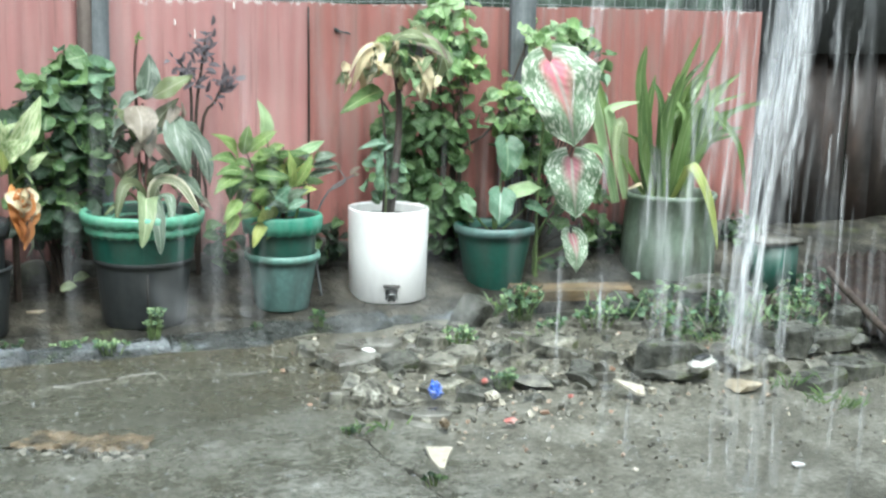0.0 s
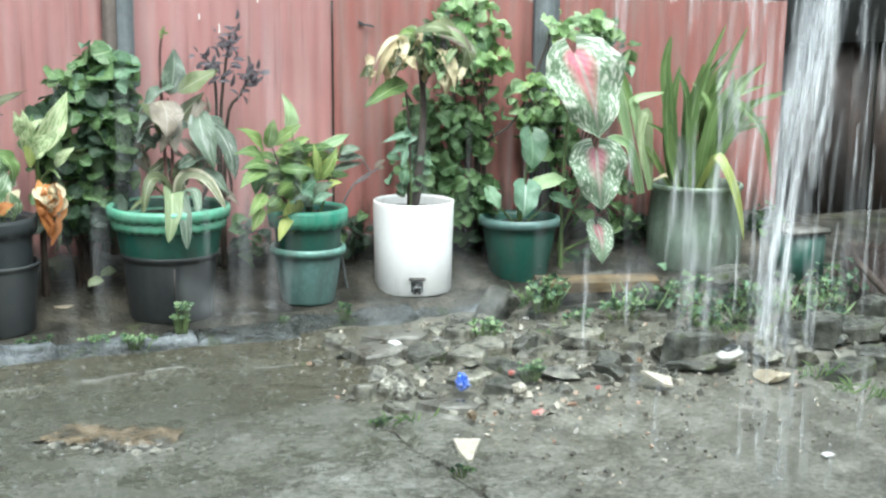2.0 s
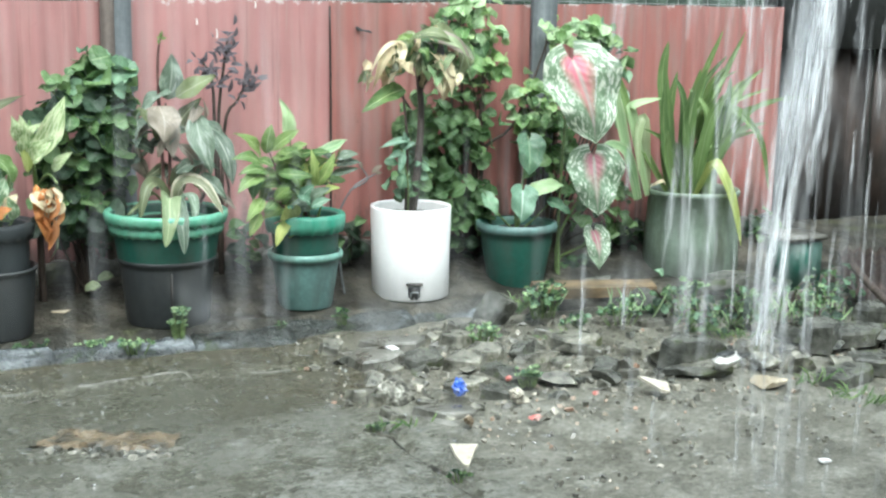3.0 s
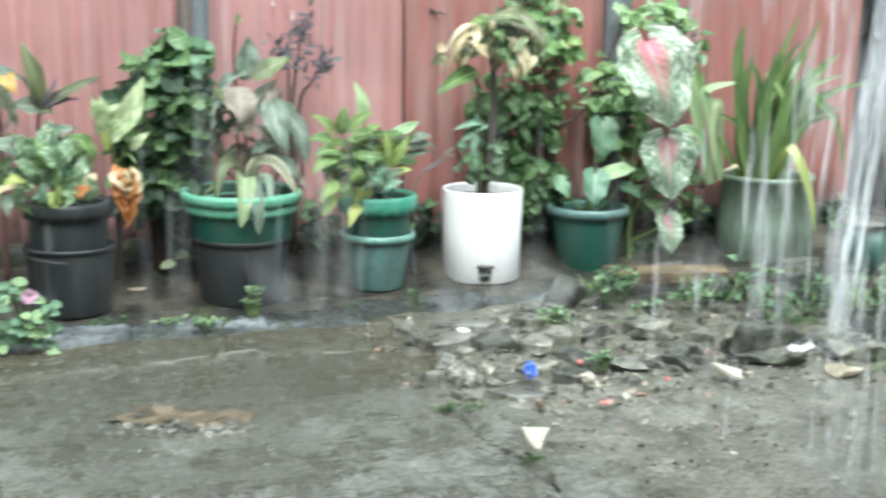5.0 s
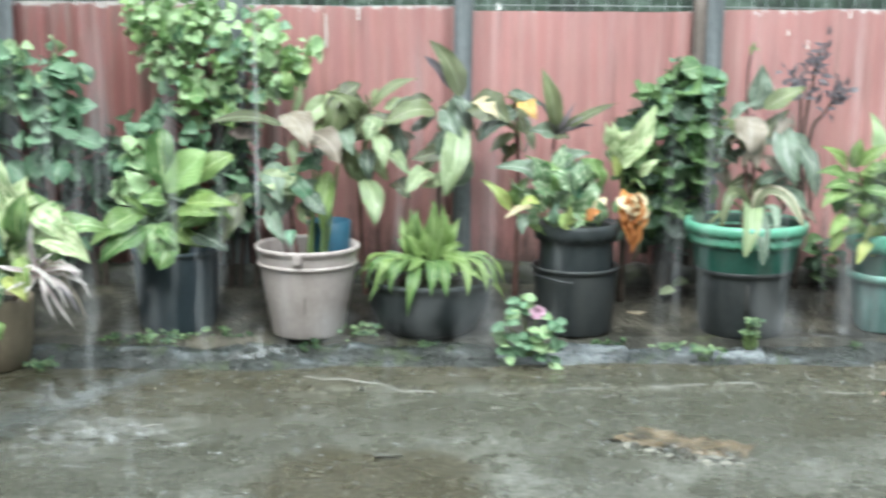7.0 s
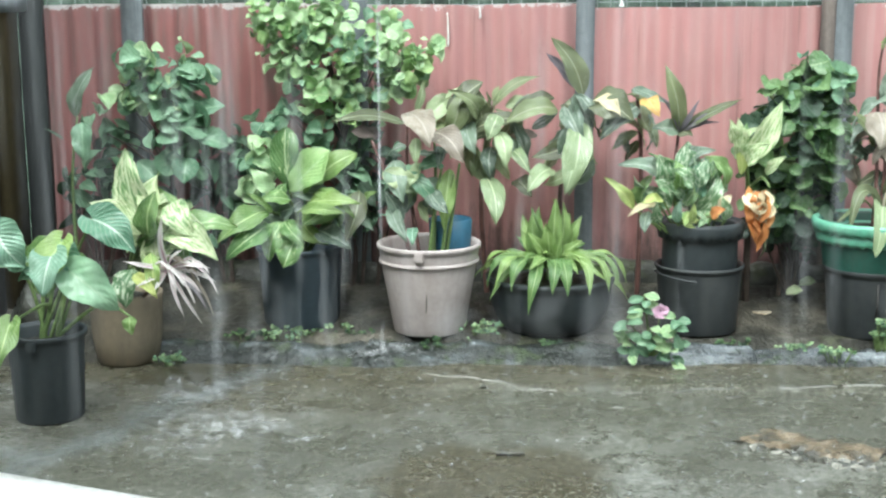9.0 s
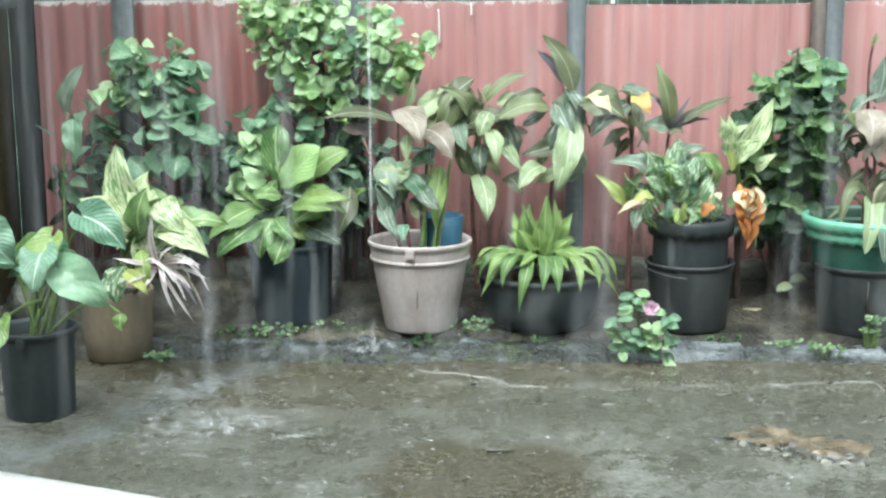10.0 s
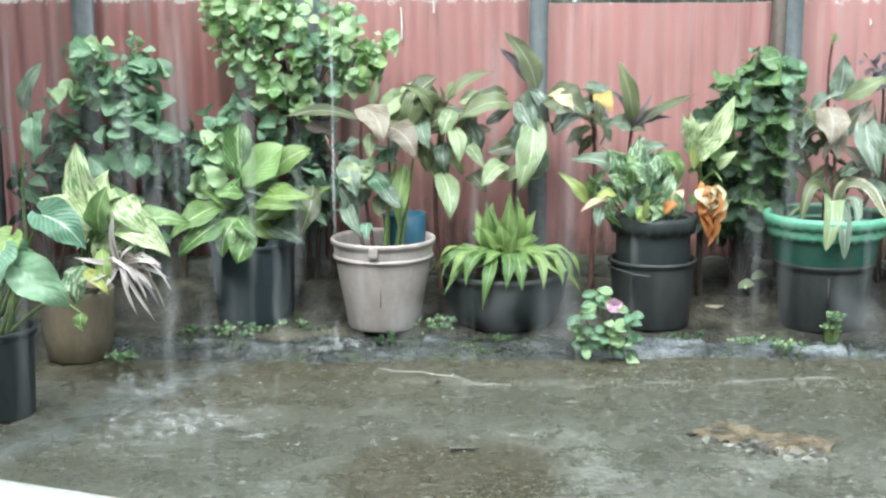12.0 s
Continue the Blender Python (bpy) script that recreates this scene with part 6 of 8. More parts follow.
for pts in (((kx, ky, 0.3), (0.761, 3.860, 0.476), (0.755, 3.870, 0.630)), ((kx - 0.01, ky, 0.3), (0.742, 3.860, 0.447), (0.739, 3.880, 0.710), (0.748, 3.880, 0.796)), ((kx + 0.06, ky + 0.02, 0.3), (0.873, 3.880, 0.439), (0.843, 3.880, 0.591)),
            ((kx + 0.1, ky + 0.03, 0.3), (0.923, 3.880, 0.361), (0.891, 3.880, 0.544))):
    stem(K, pts, 0.006, 0.003, RED_STEM)
for tx, ty in ((265, 58), (282, 60), (275, 48), (268, 70)):
    leaf(K, "ovate", BRIGHT_LEAF, (0.748, 3.880, 0.793), Vector((0.748, 3.880, 0.793)) + Vector(((tx - 272) * 0.0016, -0.005, (62 - ty) * 0.0016)), 0.012, 0.05, cheap=True)
rng = random.Random(204)
bush(K, (0.796, 3.880, 0.517), (0.12, 0.05, 0.13), 26, "ovate", [BRONZE_LEAF, STRIPE_LEAF, STRIPE_LEAF, MAUVE_LEAF], 0.1, rng, 0.36, 0.6, 0.3, 0, big=True)
def arch_leaf(base, rise, over, tip, width, material):
    """A low leaf that rises from the stem, arches over and hangs."""
    blade(K, [base, rise, over, tip], width, material, (0.2 * math.sin(tip[0] * 90), -0.6, 0.8), 0.5)


arch_leaf((0.761, 3.85, 0.350), (0.719, 3.82, 0.422), (0.683, 3.79, 0.419), (0.657, 3.76, 0.340), 0.04, BRONZE_LEAF)
arch_leaf((0.767, 3.85, 0.350), (0.785, 3.82, 0.423), (0.832, 3.79, 0.418), (0.870, 3.75, 0.350), 0.046, EDGED_LEAF)
arch_leaf((0.748, 3.80, 0.350), (0.733, 3.75, 0.398), (0.720, 3.70, 0.350), (0.704, 3.68, 0.285), 0.054, PALE_LEAF)
arch_leaf((0.757, 3.80, 0.350), (0.750, 3.74, 0.385), (0.751, 3.69, 0.330), (0.750, 3.675, 0.265), 0.042, STRIPE_LEAF)
arch_leaf((0.755, 3.87, 0.350), (0.709, 3.84, 0.397), (0.676, 3.81, 0.383), (0.630, 3.78, 0.353), 0.018, BRONZE_LEAF)
arch_leaf((0.758, 3.81, 0.350), (0.788, 3.78, 0.395), (0.794, 3.75, 0.373), (0.788, 3.72, 0.330), 0.034, STRIPE_LEAF)
# dark purple shrub behind
K2 = plant("purple_shrub", (0.949, 4.07, BED), "spindly shrub with small dark purple leaves", "bush")
rng = random.Random(51)
kb = (K2.location.x, 4.07, BED)
for ends in (((0.938, 4.040, 0.527), (0.952, 4.020, 0.715), (0.964, 4.020, 0.792)), ((0.954, 4.040, 0.527), (0.990, 4.020, 0.622), (1.023, 4.020, 0.683)), ((0.929, 4.040, 0.496), (0.919, 4.020, 0.669), (0.889, 4.020, 0.731))):
    stem(K2, (kb, *ends), 0.006, 0.003, BARK)
    for k in range(34):
        q = rng.random()
        p = Vector(ends[1]).lerp(Vector(ends[2]), q) + Vector((rng.gauss(0, 0.016), rng.gauss(0, 0.012), rng.gauss(0, 0.016)))
        d = Vector((rng.gauss(0, 1), -0.4, rng.uniform(-0.2, 1.2))).normalized()
        leaf(K2, "lance", PURPLE_LEAF, p, p + d * rng.uniform(0.024, 0.044), 0.012, 0.1, cheap=True, kind=k % 3)

# yellow-green plant in the green planter
L = plant("acalypha", (gp.location.x, gp.location.y, 0.29), "leafy yellow-green plant in the green scalloped planter")
lx, ly = gp.location.x, gp.location.y
rng = random.Random(61)
for n, (tipx, tipy, m) in enumerate(((455, 245, BRIGHT_LEAF), (490, 215, BRIGHT_LEAF), (440, 330, BRIGHT_LEAF), (545, 270, LIME_LEAF), (520, 230, BRIGHT_LEAF), (520, 330, STRIPE_LEAF), (480, 300, BRIGHT_LEAF), (590, 240, STRIPE_LEAF), (445, 380, LIME_LEAF))):
    e = Vector((1.083, 3.860, 0.433)) + Vector(((tipx - 500) * 0.00155, -0.03 - 0.03 * (n % 3), (300 - tipy) * 0.00155))
    b = Vector((lx + 0.01 * (n - 4), ly, 0.28))
    mid = b.lerp(e, 0.55) + Vector((0, 0, 0.02))
    stem(L, [b, mid, e - (e - mid) * 0.25], 0.004, 0.002, GREEN_STEM if n % 2 else RED_STEM)
    side = (e - b).cross(Vector((0, 1, 0.2))).normalized()
    for k in range(6):
        q = 0.4 + 0.6 * k / 8
        p = b.lerp(mid, q * 2) if q < 0.5 else mid.lerp(e - (e - mid) * 0.25, q * 2 - 1)
        s = (-1) ** k
        d = (side * s * 0.9 + (e - b).normalized() * (0.35 + 0.7 * (k == 8) * 2) + Vector((0, -0.4, rng.uniform(-0.3, 0.3)))).normalized()
        leaf(L, "lance", m, p, p + d * rng.uniform(0.05, 0.085), rng.uniform(0.024, 0.034), 0.12, kind=k % 3, cheap=True)
L2 = plant("dry_twig", (lx + 0.13, ly + 0.03, BED), "bare pale twig beside the green planter")
stem(L2, [(lx + 0.13, ly + 0.03, BED - 0.005), (1.236, 3.900, 0.261), (1.271, 3.880, 0.375), (1.347, 3.880, 0.419)], 0.004, 0.002, POST)
stem(L2, [(1.274, 3.880, 0.378), (1.318, 3.870, 0.406), (1.292, 3.870, 0.447)], 0.003, 0.0015, POST)
for q in ((648, 300, 670, 285), (630, 290, 620, 275), (655, 300, 668, 300)):
    leaf(L2, "lance", MAUVE_LEAF, Vector((1.318, 3.870, 0.422)) + Vector(((q[0] - 640) * 0.00155, 0, (300 - q[1]) * 0.00155)), Vector((1.314, 3.860, 0.423)) + Vector(((q[2] - 640) * 0.00155, 0, (300 - q[3]) * 0.00155)), 0.014, 0.1, cheap=True)

def place_g(base, tip, w, m):
    leaf(L, "lance", m, base, tip, w, 0.12)


place_g((0.999, 3.840, 0.477), (0.919, 3.800, 0.554), 0.035, BRIGHT_LEAF)
place_g((1.000, 3.820, 0.464), (0.905, 3.780, 0.488), 0.036, BRIGHT_LEAF)
place_g((1.002, 3.800, 0.436), (0.907, 3.740, 0.404), 0.04, BRIGHT_LEAF)
place_g((1.010, 3.800, 0.444), (0.917, 3.760, 0.450), 0.034, BRIGHT_LEAF)
place_g((1.015, 3.840, 0.492), (1.025, 3.820, 0.573), 0.04, BRIGHT_LEAF)
place_g((1.036, 3.860, 0.496), (1.110, 3.840, 0.554), 0.036, BRIGHT_LEAF)
place_g((1.083, 3.880, 0.508), (1.068, 3.880, 0.634), 0.04, SHRUB_LEAF)
place_g((1.033, 3.800, 0.443), (1.122, 3.760, 0.436), 0.034, BRIGHT_LEAF)
place_g((1.032, 3.820, 0.478), (1.104, 3.800, 0.497), 0.036, BRIGHT_LEAF)
place_g((1.135, 3.800, 0.400), (1.121, 3.780, 0.510), 0.026, LIME_LEAF)
place_g((1.143, 3.800, 0.407), (1.188, 3.780, 0.497), 0.03, LIME_LEAF)
place_g((1.159, 3.800, 0.383), (1.194, 3.760, 0.403), 0.026, LIME_LEAF)
place_g((1.155, 3.880, 0.474), (1.262, 3.880, 0.521), 0.032, SHRUB_LEAF)
place_g((0.993, 3.800, 0.376), (0.929, 3.740, 0.329), 0.036, BRIGHT_LEAF)
place_g((0.985, 3.800, 0.339), (0.944, 3.760, 0.284), 0.034, LIME_LEAF)
place_g((1.089, 3.780, 0.374), (1.122, 3.760, 0.414), 0.03, SILVER_LEAF)
place_g((1.113, 3.760, 0.353), (1.162, 3.740, 0.376), 0.026, SILVER_LEAF)
place_g((1.113, 3.760, 0.361), (1.068, 3.740, 0.389), 0.026, SILVER_LEAF)
place_g((1.077, 3.840, 0.451), (1.089, 3.780, 0.397), 0.034, BRIGHT_LEAF)
place_g((1.174, 3.840, 0.432), (1.136, 3.800, 0.461), 0.03, LIME_LEAF)
bush(L, (1.094, 3.870, 0.400), (0.13, 0.05, 0.06), 34, "lance", [BRIGHT_LEAF, VINE_LEAF, SHRUB_LEAF, STRIPE_LEAF], 0.08, rng, 0.4, 0.2, 0.2, 0)
# dying plant in the white planter
M = plant("wilting_plant", (tub.location.x, tub.location.y, 0.29), "dark-stemmed plant with wilted cream and brown leaves in the white planter")
mx, my = tub.location.x, tub.location.y
def place_h(base, tip, w, m, a):
    leaf(M, "ovate", m, base, tip, w, a, fold=0.45)


place_h((1.413, 3.860, 0.789), (1.344, 3.780, 0.679), 0.032, DEAD_LEAF, 0.18)
place_h((1.397, 3.860, 0.782), (1.306, 3.800, 0.663), 0.03, DEAD_LEAF, 0.3)
place_h((1.482, 3.840, 0.774), (1.525, 3.760, 0.639), 0.04, DEAD_LEAF, 0.12)
place_h((1.465, 3.880, 0.789), (1.612, 3.820, 0.743), 0.055, MAUVE_LEAF, 0.25)
place_h((1.482, 3.880, 0.799), (1.586, 3.840, 0.794), 0.05, BRONZE_LEAF, 0.2)
place_h((1.500, 3.840, 0.720), (1.486, 3.780, 0.669), 0.05, SHRUB_LEAF, 0.1)
place_h((1.423, 3.860, 0.657), (1.274, 3.800, 0.602), 0.05, BRIGHT_LEAF, 0.1)
place_h((1.451, 3.860, 0.781), (1.397, 3.840, 0.805), 0.03, BRIGHT_LEAF, 0.15)
place_h((1.416, 3.800, 0.521), (1.308, 3.760, 0.505), 0.02, SILVER_LEAF, 0.1)
place_h((1.391, 3.800, 0.498), (1.390, 3.780, 0.547), 0.022, SILVER_LEAF, 0.1)
place_h((1.391, 3.800, 0.498), (1.424, 3.780, 0.515), 0.02, SILVER_LEAF, 0.1)
place_h((1.391, 3.800, 0.490), (1.370, 3.770, 0.432), 0.022, SILVER_LEAF, 0.1)
place_h((1.490, 3.880, 0.796), (1.516, 3.800, 0.753), 0.05, PURPLE_LEAF, 0.1)
place_h((1.391, 3.800, 0.490), (1.336, 3.770, 0.472), 0.02, SILVER_LEAF, 0.1)
stem(M, [(mx + 0.0, my, 0.28), (1.473, 3.880, 0.414), (1.492, 3.900, 0.605), (1.459, 3.880, 0.789)], 0.014, 0.007, BARK, "trunk")
stem(M, [(mx - 0.02, my - 0.01, 0.28), (1.433, 3.860, 0.498), (1.418, 3.860, 0.657)], 0.005, 0.003, BARK)
stem(M, [(mx - 0.02, my - 0.02, 0.28), (1.429, 3.840, 0.389), (1.391, 3.800, 0.498)], 0.003, 0.002, GREEN_STEM)

rng = random.Random(205)
bush(M, (1.491, 3.880, 0.741), (0.13, 0.05, 0.06), 30, "ovate", [DEAD_LEAF, DEAD_LEAF, BRONZE_LEAF, SHRUB_LEAF, VINE_LEAF], 0.09, rng, 0.45, 0.9, 0.3, 0, big=True)
for c, n in (((1.369, 3.820, 0.725), 14), ((1.529, 3.800, 0.693), 14), ((1.322, 3.840, 0.691), 6), ((1.482, 3.860, 0.788), 12)):
    for k in range(n):
        b = Vector(c) + Vector((rng.gauss(0, 0.02), rng.gauss(0, 0.015), rng.gauss(0.02, 0.02)))
        leaf(M, "ovate", (DEAD_LEAF, DEAD_LEAF, BRONZE_LEAF, PALE_LEAF)[k % 4], b, b + Vector((rng.gauss(0, 0.022), rng.gauss(-0.01, 0.012), -rng.uniform(0.02, 0.055))), rng.uniform(0.02, 0.04), rng.uniform(-0.05, 0.2), (rng.gauss(0, 0.6), -0.8, rng.gauss(0.3, 0.4)), 0.8, kind=k)
for b, t, w, m in (((1.425, 3.840, 0.788), (1.549, 3.780, 0.778), 0.035, BRONZE_LEAF), ((1.439, 3.840, 0.795), (1.605, 3.800, 0.708), 0.03, PALE_LEAF), ((1.414, 3.840, 0.785), (1.293, 3.800, 0.696), 0.014, DEAD_LEAF), ((1.417, 3.820, 0.780), (1.368, 3.800, 0.790), 0.02, BRIGHT_LEAF), ((1.436, 3.800, 0.768), (1.461, 3.780, 0.738), 0.03, BRIGHT_LEAF)):
    leaf(M, "ovate", m, b, t, w, 0.3, (0, -0.6, 0.8), 0.3)
bush(M, (1.461, 3.900, 0.412), (0.07, 0.04, 0.09), 30, "obovate", [VINE_LEAF, SHRUB_DARK], 0.04, rng, 0.8, 0.3, 0.2, 0)
# vine over the fence
Q = plant("vine", (1.760, 4.1, BED), "leafy green climbing vine over the red fence", "vine")
rng = random.Random(71)
qb = Vector((Q.location.x, 4.09, BED))
for pts in (((1.696, 4.080, 0.379), (1.667, 4.070, 0.690), (1.733, 4.060, 0.924)), ((1.583, 4.080, 0.332), (1.535, 4.060, 0.558), (1.476, 4.050, 0.643)), ((1.753, 4.080, 0.412), (1.882, 4.070, 0.531), (1.988, 4.060, 0.790))):
    stem(Q, (qb, *pts), 0.006, 0.003, BARK, "runner")
for c, rad, n, ms, s in (((1.735, 4.060, 0.824), (0.11, 0.045, 0.13), 90, [VINE_BRIGHT, VINE_LEAF, SHRUB_LEAF], 0.046), ((1.596, 4.050, 0.498), (0.13, 0.05, 0.16), 150, [VINE_LEAF], 0.048), ((1.683, 4.050, 0.297), (0.12, 0.05, 0.1), 90, [VINE_LEAF], 0.048),
                         ((1.780, 4.030, 0.707), (0.06, 0.04, 0.035), 22, [VINE_BRIGHT], 0.042), ((1.746, 4.050, 0.536), (0.06, 0.03, 0.13), 44, [VINE_LEAF], 0.044)):
    bush(Q, c, rad, n, "obovate", ms, s, rng, 0.95, 0.4, 0.2, 5, qb)
Q2 = plant("vine", (2.002, 4.1, BED), "bright leafy vine climbing beside the caladium", "vine")
qb = Vector((Q2.location.x, 4.09, BED))
for c, rad, n, ms, s in (((2.076, 4.040, 0.800), (0.11, 0.04, 0.045), 60, [VINE_BRIGHT, SHRUB_LEAF], 0.04), ((1.929, 4.050, 0.567), (0.09, 0.04, 0.1), 84, [VINE_BRIGHT, VINE_LEAF, SHRUB_LEAF], 0.042), ((1.994, 4.050, 0.424), (0.11, 0.04, 0.12), 80, [VINE_LEAF], 0.046),
                         ((2.189, 4.050, 0.667), (0.09, 0.04, 0.14), 56, [VINE_LEAF, SHRUB_DARK], 0.045), ((2.155, 4.000, 0.279), (0.14, 0.04, 0.12), 60, [VINE_LEAF], 0.045)):
    bush(Q2, c, rad, n, "obovate", ms, s, rng, 0.95, 0.4, 0.2, 5, qb)

# caladium with pink-hearted leaves
O = plant("caladium", (np_.location.x + 0.14, np_.location.y - 0.02, BED), "tall caladium with white-speckled leaves and pink hearts")
for (base, tip, w, m) in (((1.947, 3.840, 0.737), (2.004, 3.780, 0.494), 0.235, CALADIUM), ((2.031, 3.840, 0.450), (2.020, 3.780, 0.276), 0.175, CALADIUM_DULL), ((2.029, 3.820, 0.223), (2.015, 3.760, 0.117), 0.085, CALADIUM_DULL)):
    leaf(O, "heart", m, base, tip, w, 0.1, (-0.25, -0.9, 0.4), 0.12)
    stem(O, [(O.location.x, O.location.y, BED - 0.005), (O.location.x + 0.01, O.location.y + 0.03, 0.3 * base[2] + 0.05), (base[0] + 0.015, base[1] + 0.05, base[2] * 0.8), base], 0.006, 0.003, GREEN_STEM, "petiole")
O2 = plant("alocasia", (np_.location.x, np_.location.y, 0.22), "grey-green heart-leaved plant in the dark green pot")
for (base, tip, w, m) in (((1.863, 3.940, 0.492), (1.845, 3.900, 0.387), 0.095, SHRUB_DARK), ((1.816, 3.880, 0.348), (1.792, 3.840, 0.257), 0.09, SILVER_LEAF), ((1.856, 3.900, 0.335), (1.960, 3.880, 0.359), 0.05, SHRUB_LEAF), ((1.924, 3.900, 0.306), (1.972, 3.860, 0.271), 0.04, SHRUB_DARK), ((1.715, 3.920, 0.331), (1.733, 3.880, 0.277), 0.05, SHRUB_DARK)):
    leaf(O2, "heart", m, base, tip, w, 0.12)
    stem(O2, [(np_.location.x, np_.location.y, 0.21), (0.5 * (np_.location.x + base[0]), np_.location.y, base[2] * 0.8), base], 0.004, 0.002, GREEN_STEM, "petiole")

# strap-leaved lily in the celadon pot
P = plant("spider_lily", (cp.location.x, cp.location.y, 0.28), "clump of long green strap leaves in the celadon pot")
px_, py_ = cp.location.x, cp.location.y
rng = random.Random(77)
def lily_leaf(x0, mid, high, tip, width, dy_):
    """An upright strap leaf that rises from the soil at x0 through two places, each x and z, to its tip."""
    y0 = py_ + 0.3 * dy_
    blade(P, [(x0, y0, 0.3), (mid[0], y0 + 0.5 * dy_, mid[1]), (high[0], y0 + 0.8 * dy_, high[1]), (tip[0], y0 + dy_ - 0.02, tip[1])], width, STRAP_LEAF, (0.25 * math.sin(x0 * 97), -0.9, 0.35))


lily_leaf(2.387, (2.347, 0.532), (2.328, 0.678), (2.334, 0.785), 0.046, 0.02)
lily_leaf(2.411, (2.401, 0.477), (2.412, 0.611), (2.435, 0.704), 0.048, -0.03)
lily_leaf(2.435, (2.440, 0.503), (2.478, 0.664), (2.539, 0.820), 0.03, 0.02)
lily_leaf(2.460, (2.484, 0.502), (2.560, 0.660), (2.635, 0.815), 0.03, 0.03)
lily_leaf(2.452, (2.483, 0.462), (2.549, 0.582), (2.617, 0.665), 0.036, -0.02)
lily_leaf(2.485, (2.515, 0.474), (2.589, 0.595), (2.640, 0.682), 0.034, 0.0)
lily_leaf(2.411, (2.387, 0.451), (2.364, 0.559), (2.367, 0.638), 0.042, -0.05)
lily_leaf(2.440, (2.440, 0.436), (2.461, 0.557), (2.496, 0.637), 0.044, -0.06)
lily_leaf(2.476, (2.489, 0.421), (2.530, 0.501), (2.550, 0.562), 0.036, -0.06)
lily_leaf(2.379, (2.332, 0.439), (2.309, 0.560), (2.295, 0.665), 0.036, -0.02)
lily_leaf(2.371, (2.318, 0.413), (2.298, 0.480), (2.276, 0.520), 0.03, -0.06)
lily_leaf(2.363, (2.242, 0.508), (2.187, 0.653), (2.121, 0.757), 0.034, 0.04)
lily_leaf(2.484, (2.564, 0.487), (2.673, 0.587), (2.860, 0.612), 0.02, -0.03)
lily_leaf(2.484, (2.540, 0.474), (2.625, 0.560), (2.740, 0.590), 0.024, 0.0)
lily_leaf(2.493, (2.568, 0.432), (2.646, 0.498), (2.737, 0.520), 0.03, 0.03)
lily_leaf(2.400, (2.420, 0.480), (2.455, 0.600), (2.480, 0.700), 0.04, 0.04)
lily_leaf(2.370, (2.360, 0.450), (2.385, 0.590), (2.400, 0.690), 0.036, 0.05)
lily_leaf(2.420, (2.450, 0.500), (2.510, 0.650), (2.590, 0.740), 0.026, 0.05)
for n in range(26):
    x0 = px_ + rng.uniform(-0.08, 0.06)
    spread = rng.gauss(0.03, 0.09)
    h = rng.uniform(0.2, 0.42)
    y0 = py_ + rng.uniform(-0.03, 0.06)
    blade(P, [(x0, y0, 0.29), (x0 + 0.25 * spread, y0, 0.29 + 0.45 * h), (x0 + 0.65 * spread, y0 + rng.gauss(0, 0.02), 0.29 + 0.82 * h), (x0 + 1.2 * spread, y0 + rng.gauss(-0.02, 0.03), 0.29 + h)], rng.uniform(0.02, 0.036), STRAP_LEAF, (rng.gauss(0, 0.5), -0.8, 0.4))
# leaves that have bent over, and pale broad ones leaning out beside them
blade(P, [(2.484, py_, 0.31), (2.533, 3.90, 0.46), (2.560, 3.88, 0.566), (2.611, 3.86, 0.530), (2.662, 3.85, 0.456), (2.690, 3.84, 0.310)], 0.034, BRIGHT_LEAF, (-0.3, -0.8, 0.6))
blade(P, [(2.425, 3.88, 0.30), (2.432, 3.80, 0.415), (2.455, 3.76, 0.37), (2.488, 3.745, 0.27), (2.515, 3.74, 0.160)], 0.042, LIME_LEAF, (0.1, -1.0, 0.35))
for p0, p1, p2, p3, w in (((2.30, 0.30), (2.222, 0.540), (2.215, 0.590), (2.306, 0.612), 0.036), ((2.30, 0.30), (2.265, 0.540), (2.235, 0.490), (2.236, 0.375), 0.034), ((2.26, 0.29), (2.170, 0.563), (2.142, 0.654), (2.175, 0.744), 0.04), ((2.27, 0.29), (2.210, 0.430), (2.140, 0.470), (2.080, 0.440), 0.036)):
    blade(P, [(p0[0], 3.95, p0[1]), (p1[0], 3.93, p1[1]), (p2[0], 3.92, p2[1]), (p3[0], 3.90, p3[1])], w, PALE_LEAF if w < 0.035 else SHRUB_LEAF, (-0.2, -0.9, 0.5))
leaf(P, "lance", DEAD_LEAF, (2.329, 3.900, 0.339), (2.237, 3.840, 0.348), 0.014, 0.2)

U2 = plant("undergrowth", (1.320, 4.06, BED), "dark low weeds along the foot of the fence", "bush")
rng = random.Random(303)
# weeds in mostly dark leaves, with the shade at the fence's foot in them
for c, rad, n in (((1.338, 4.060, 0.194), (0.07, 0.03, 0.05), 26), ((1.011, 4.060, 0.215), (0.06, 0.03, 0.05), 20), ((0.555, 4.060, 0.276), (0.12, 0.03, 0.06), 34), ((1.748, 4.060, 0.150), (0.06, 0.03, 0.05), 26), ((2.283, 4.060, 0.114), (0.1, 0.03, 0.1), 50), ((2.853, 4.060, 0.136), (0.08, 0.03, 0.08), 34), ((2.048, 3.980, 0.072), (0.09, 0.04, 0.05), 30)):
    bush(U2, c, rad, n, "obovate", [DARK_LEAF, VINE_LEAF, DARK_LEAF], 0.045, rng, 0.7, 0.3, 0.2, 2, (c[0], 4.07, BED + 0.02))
U3 = plant("undergrowth", (2.463, 3.447, 0.05), "mixed green weeds on the mossy bank behind the stones", "bush")
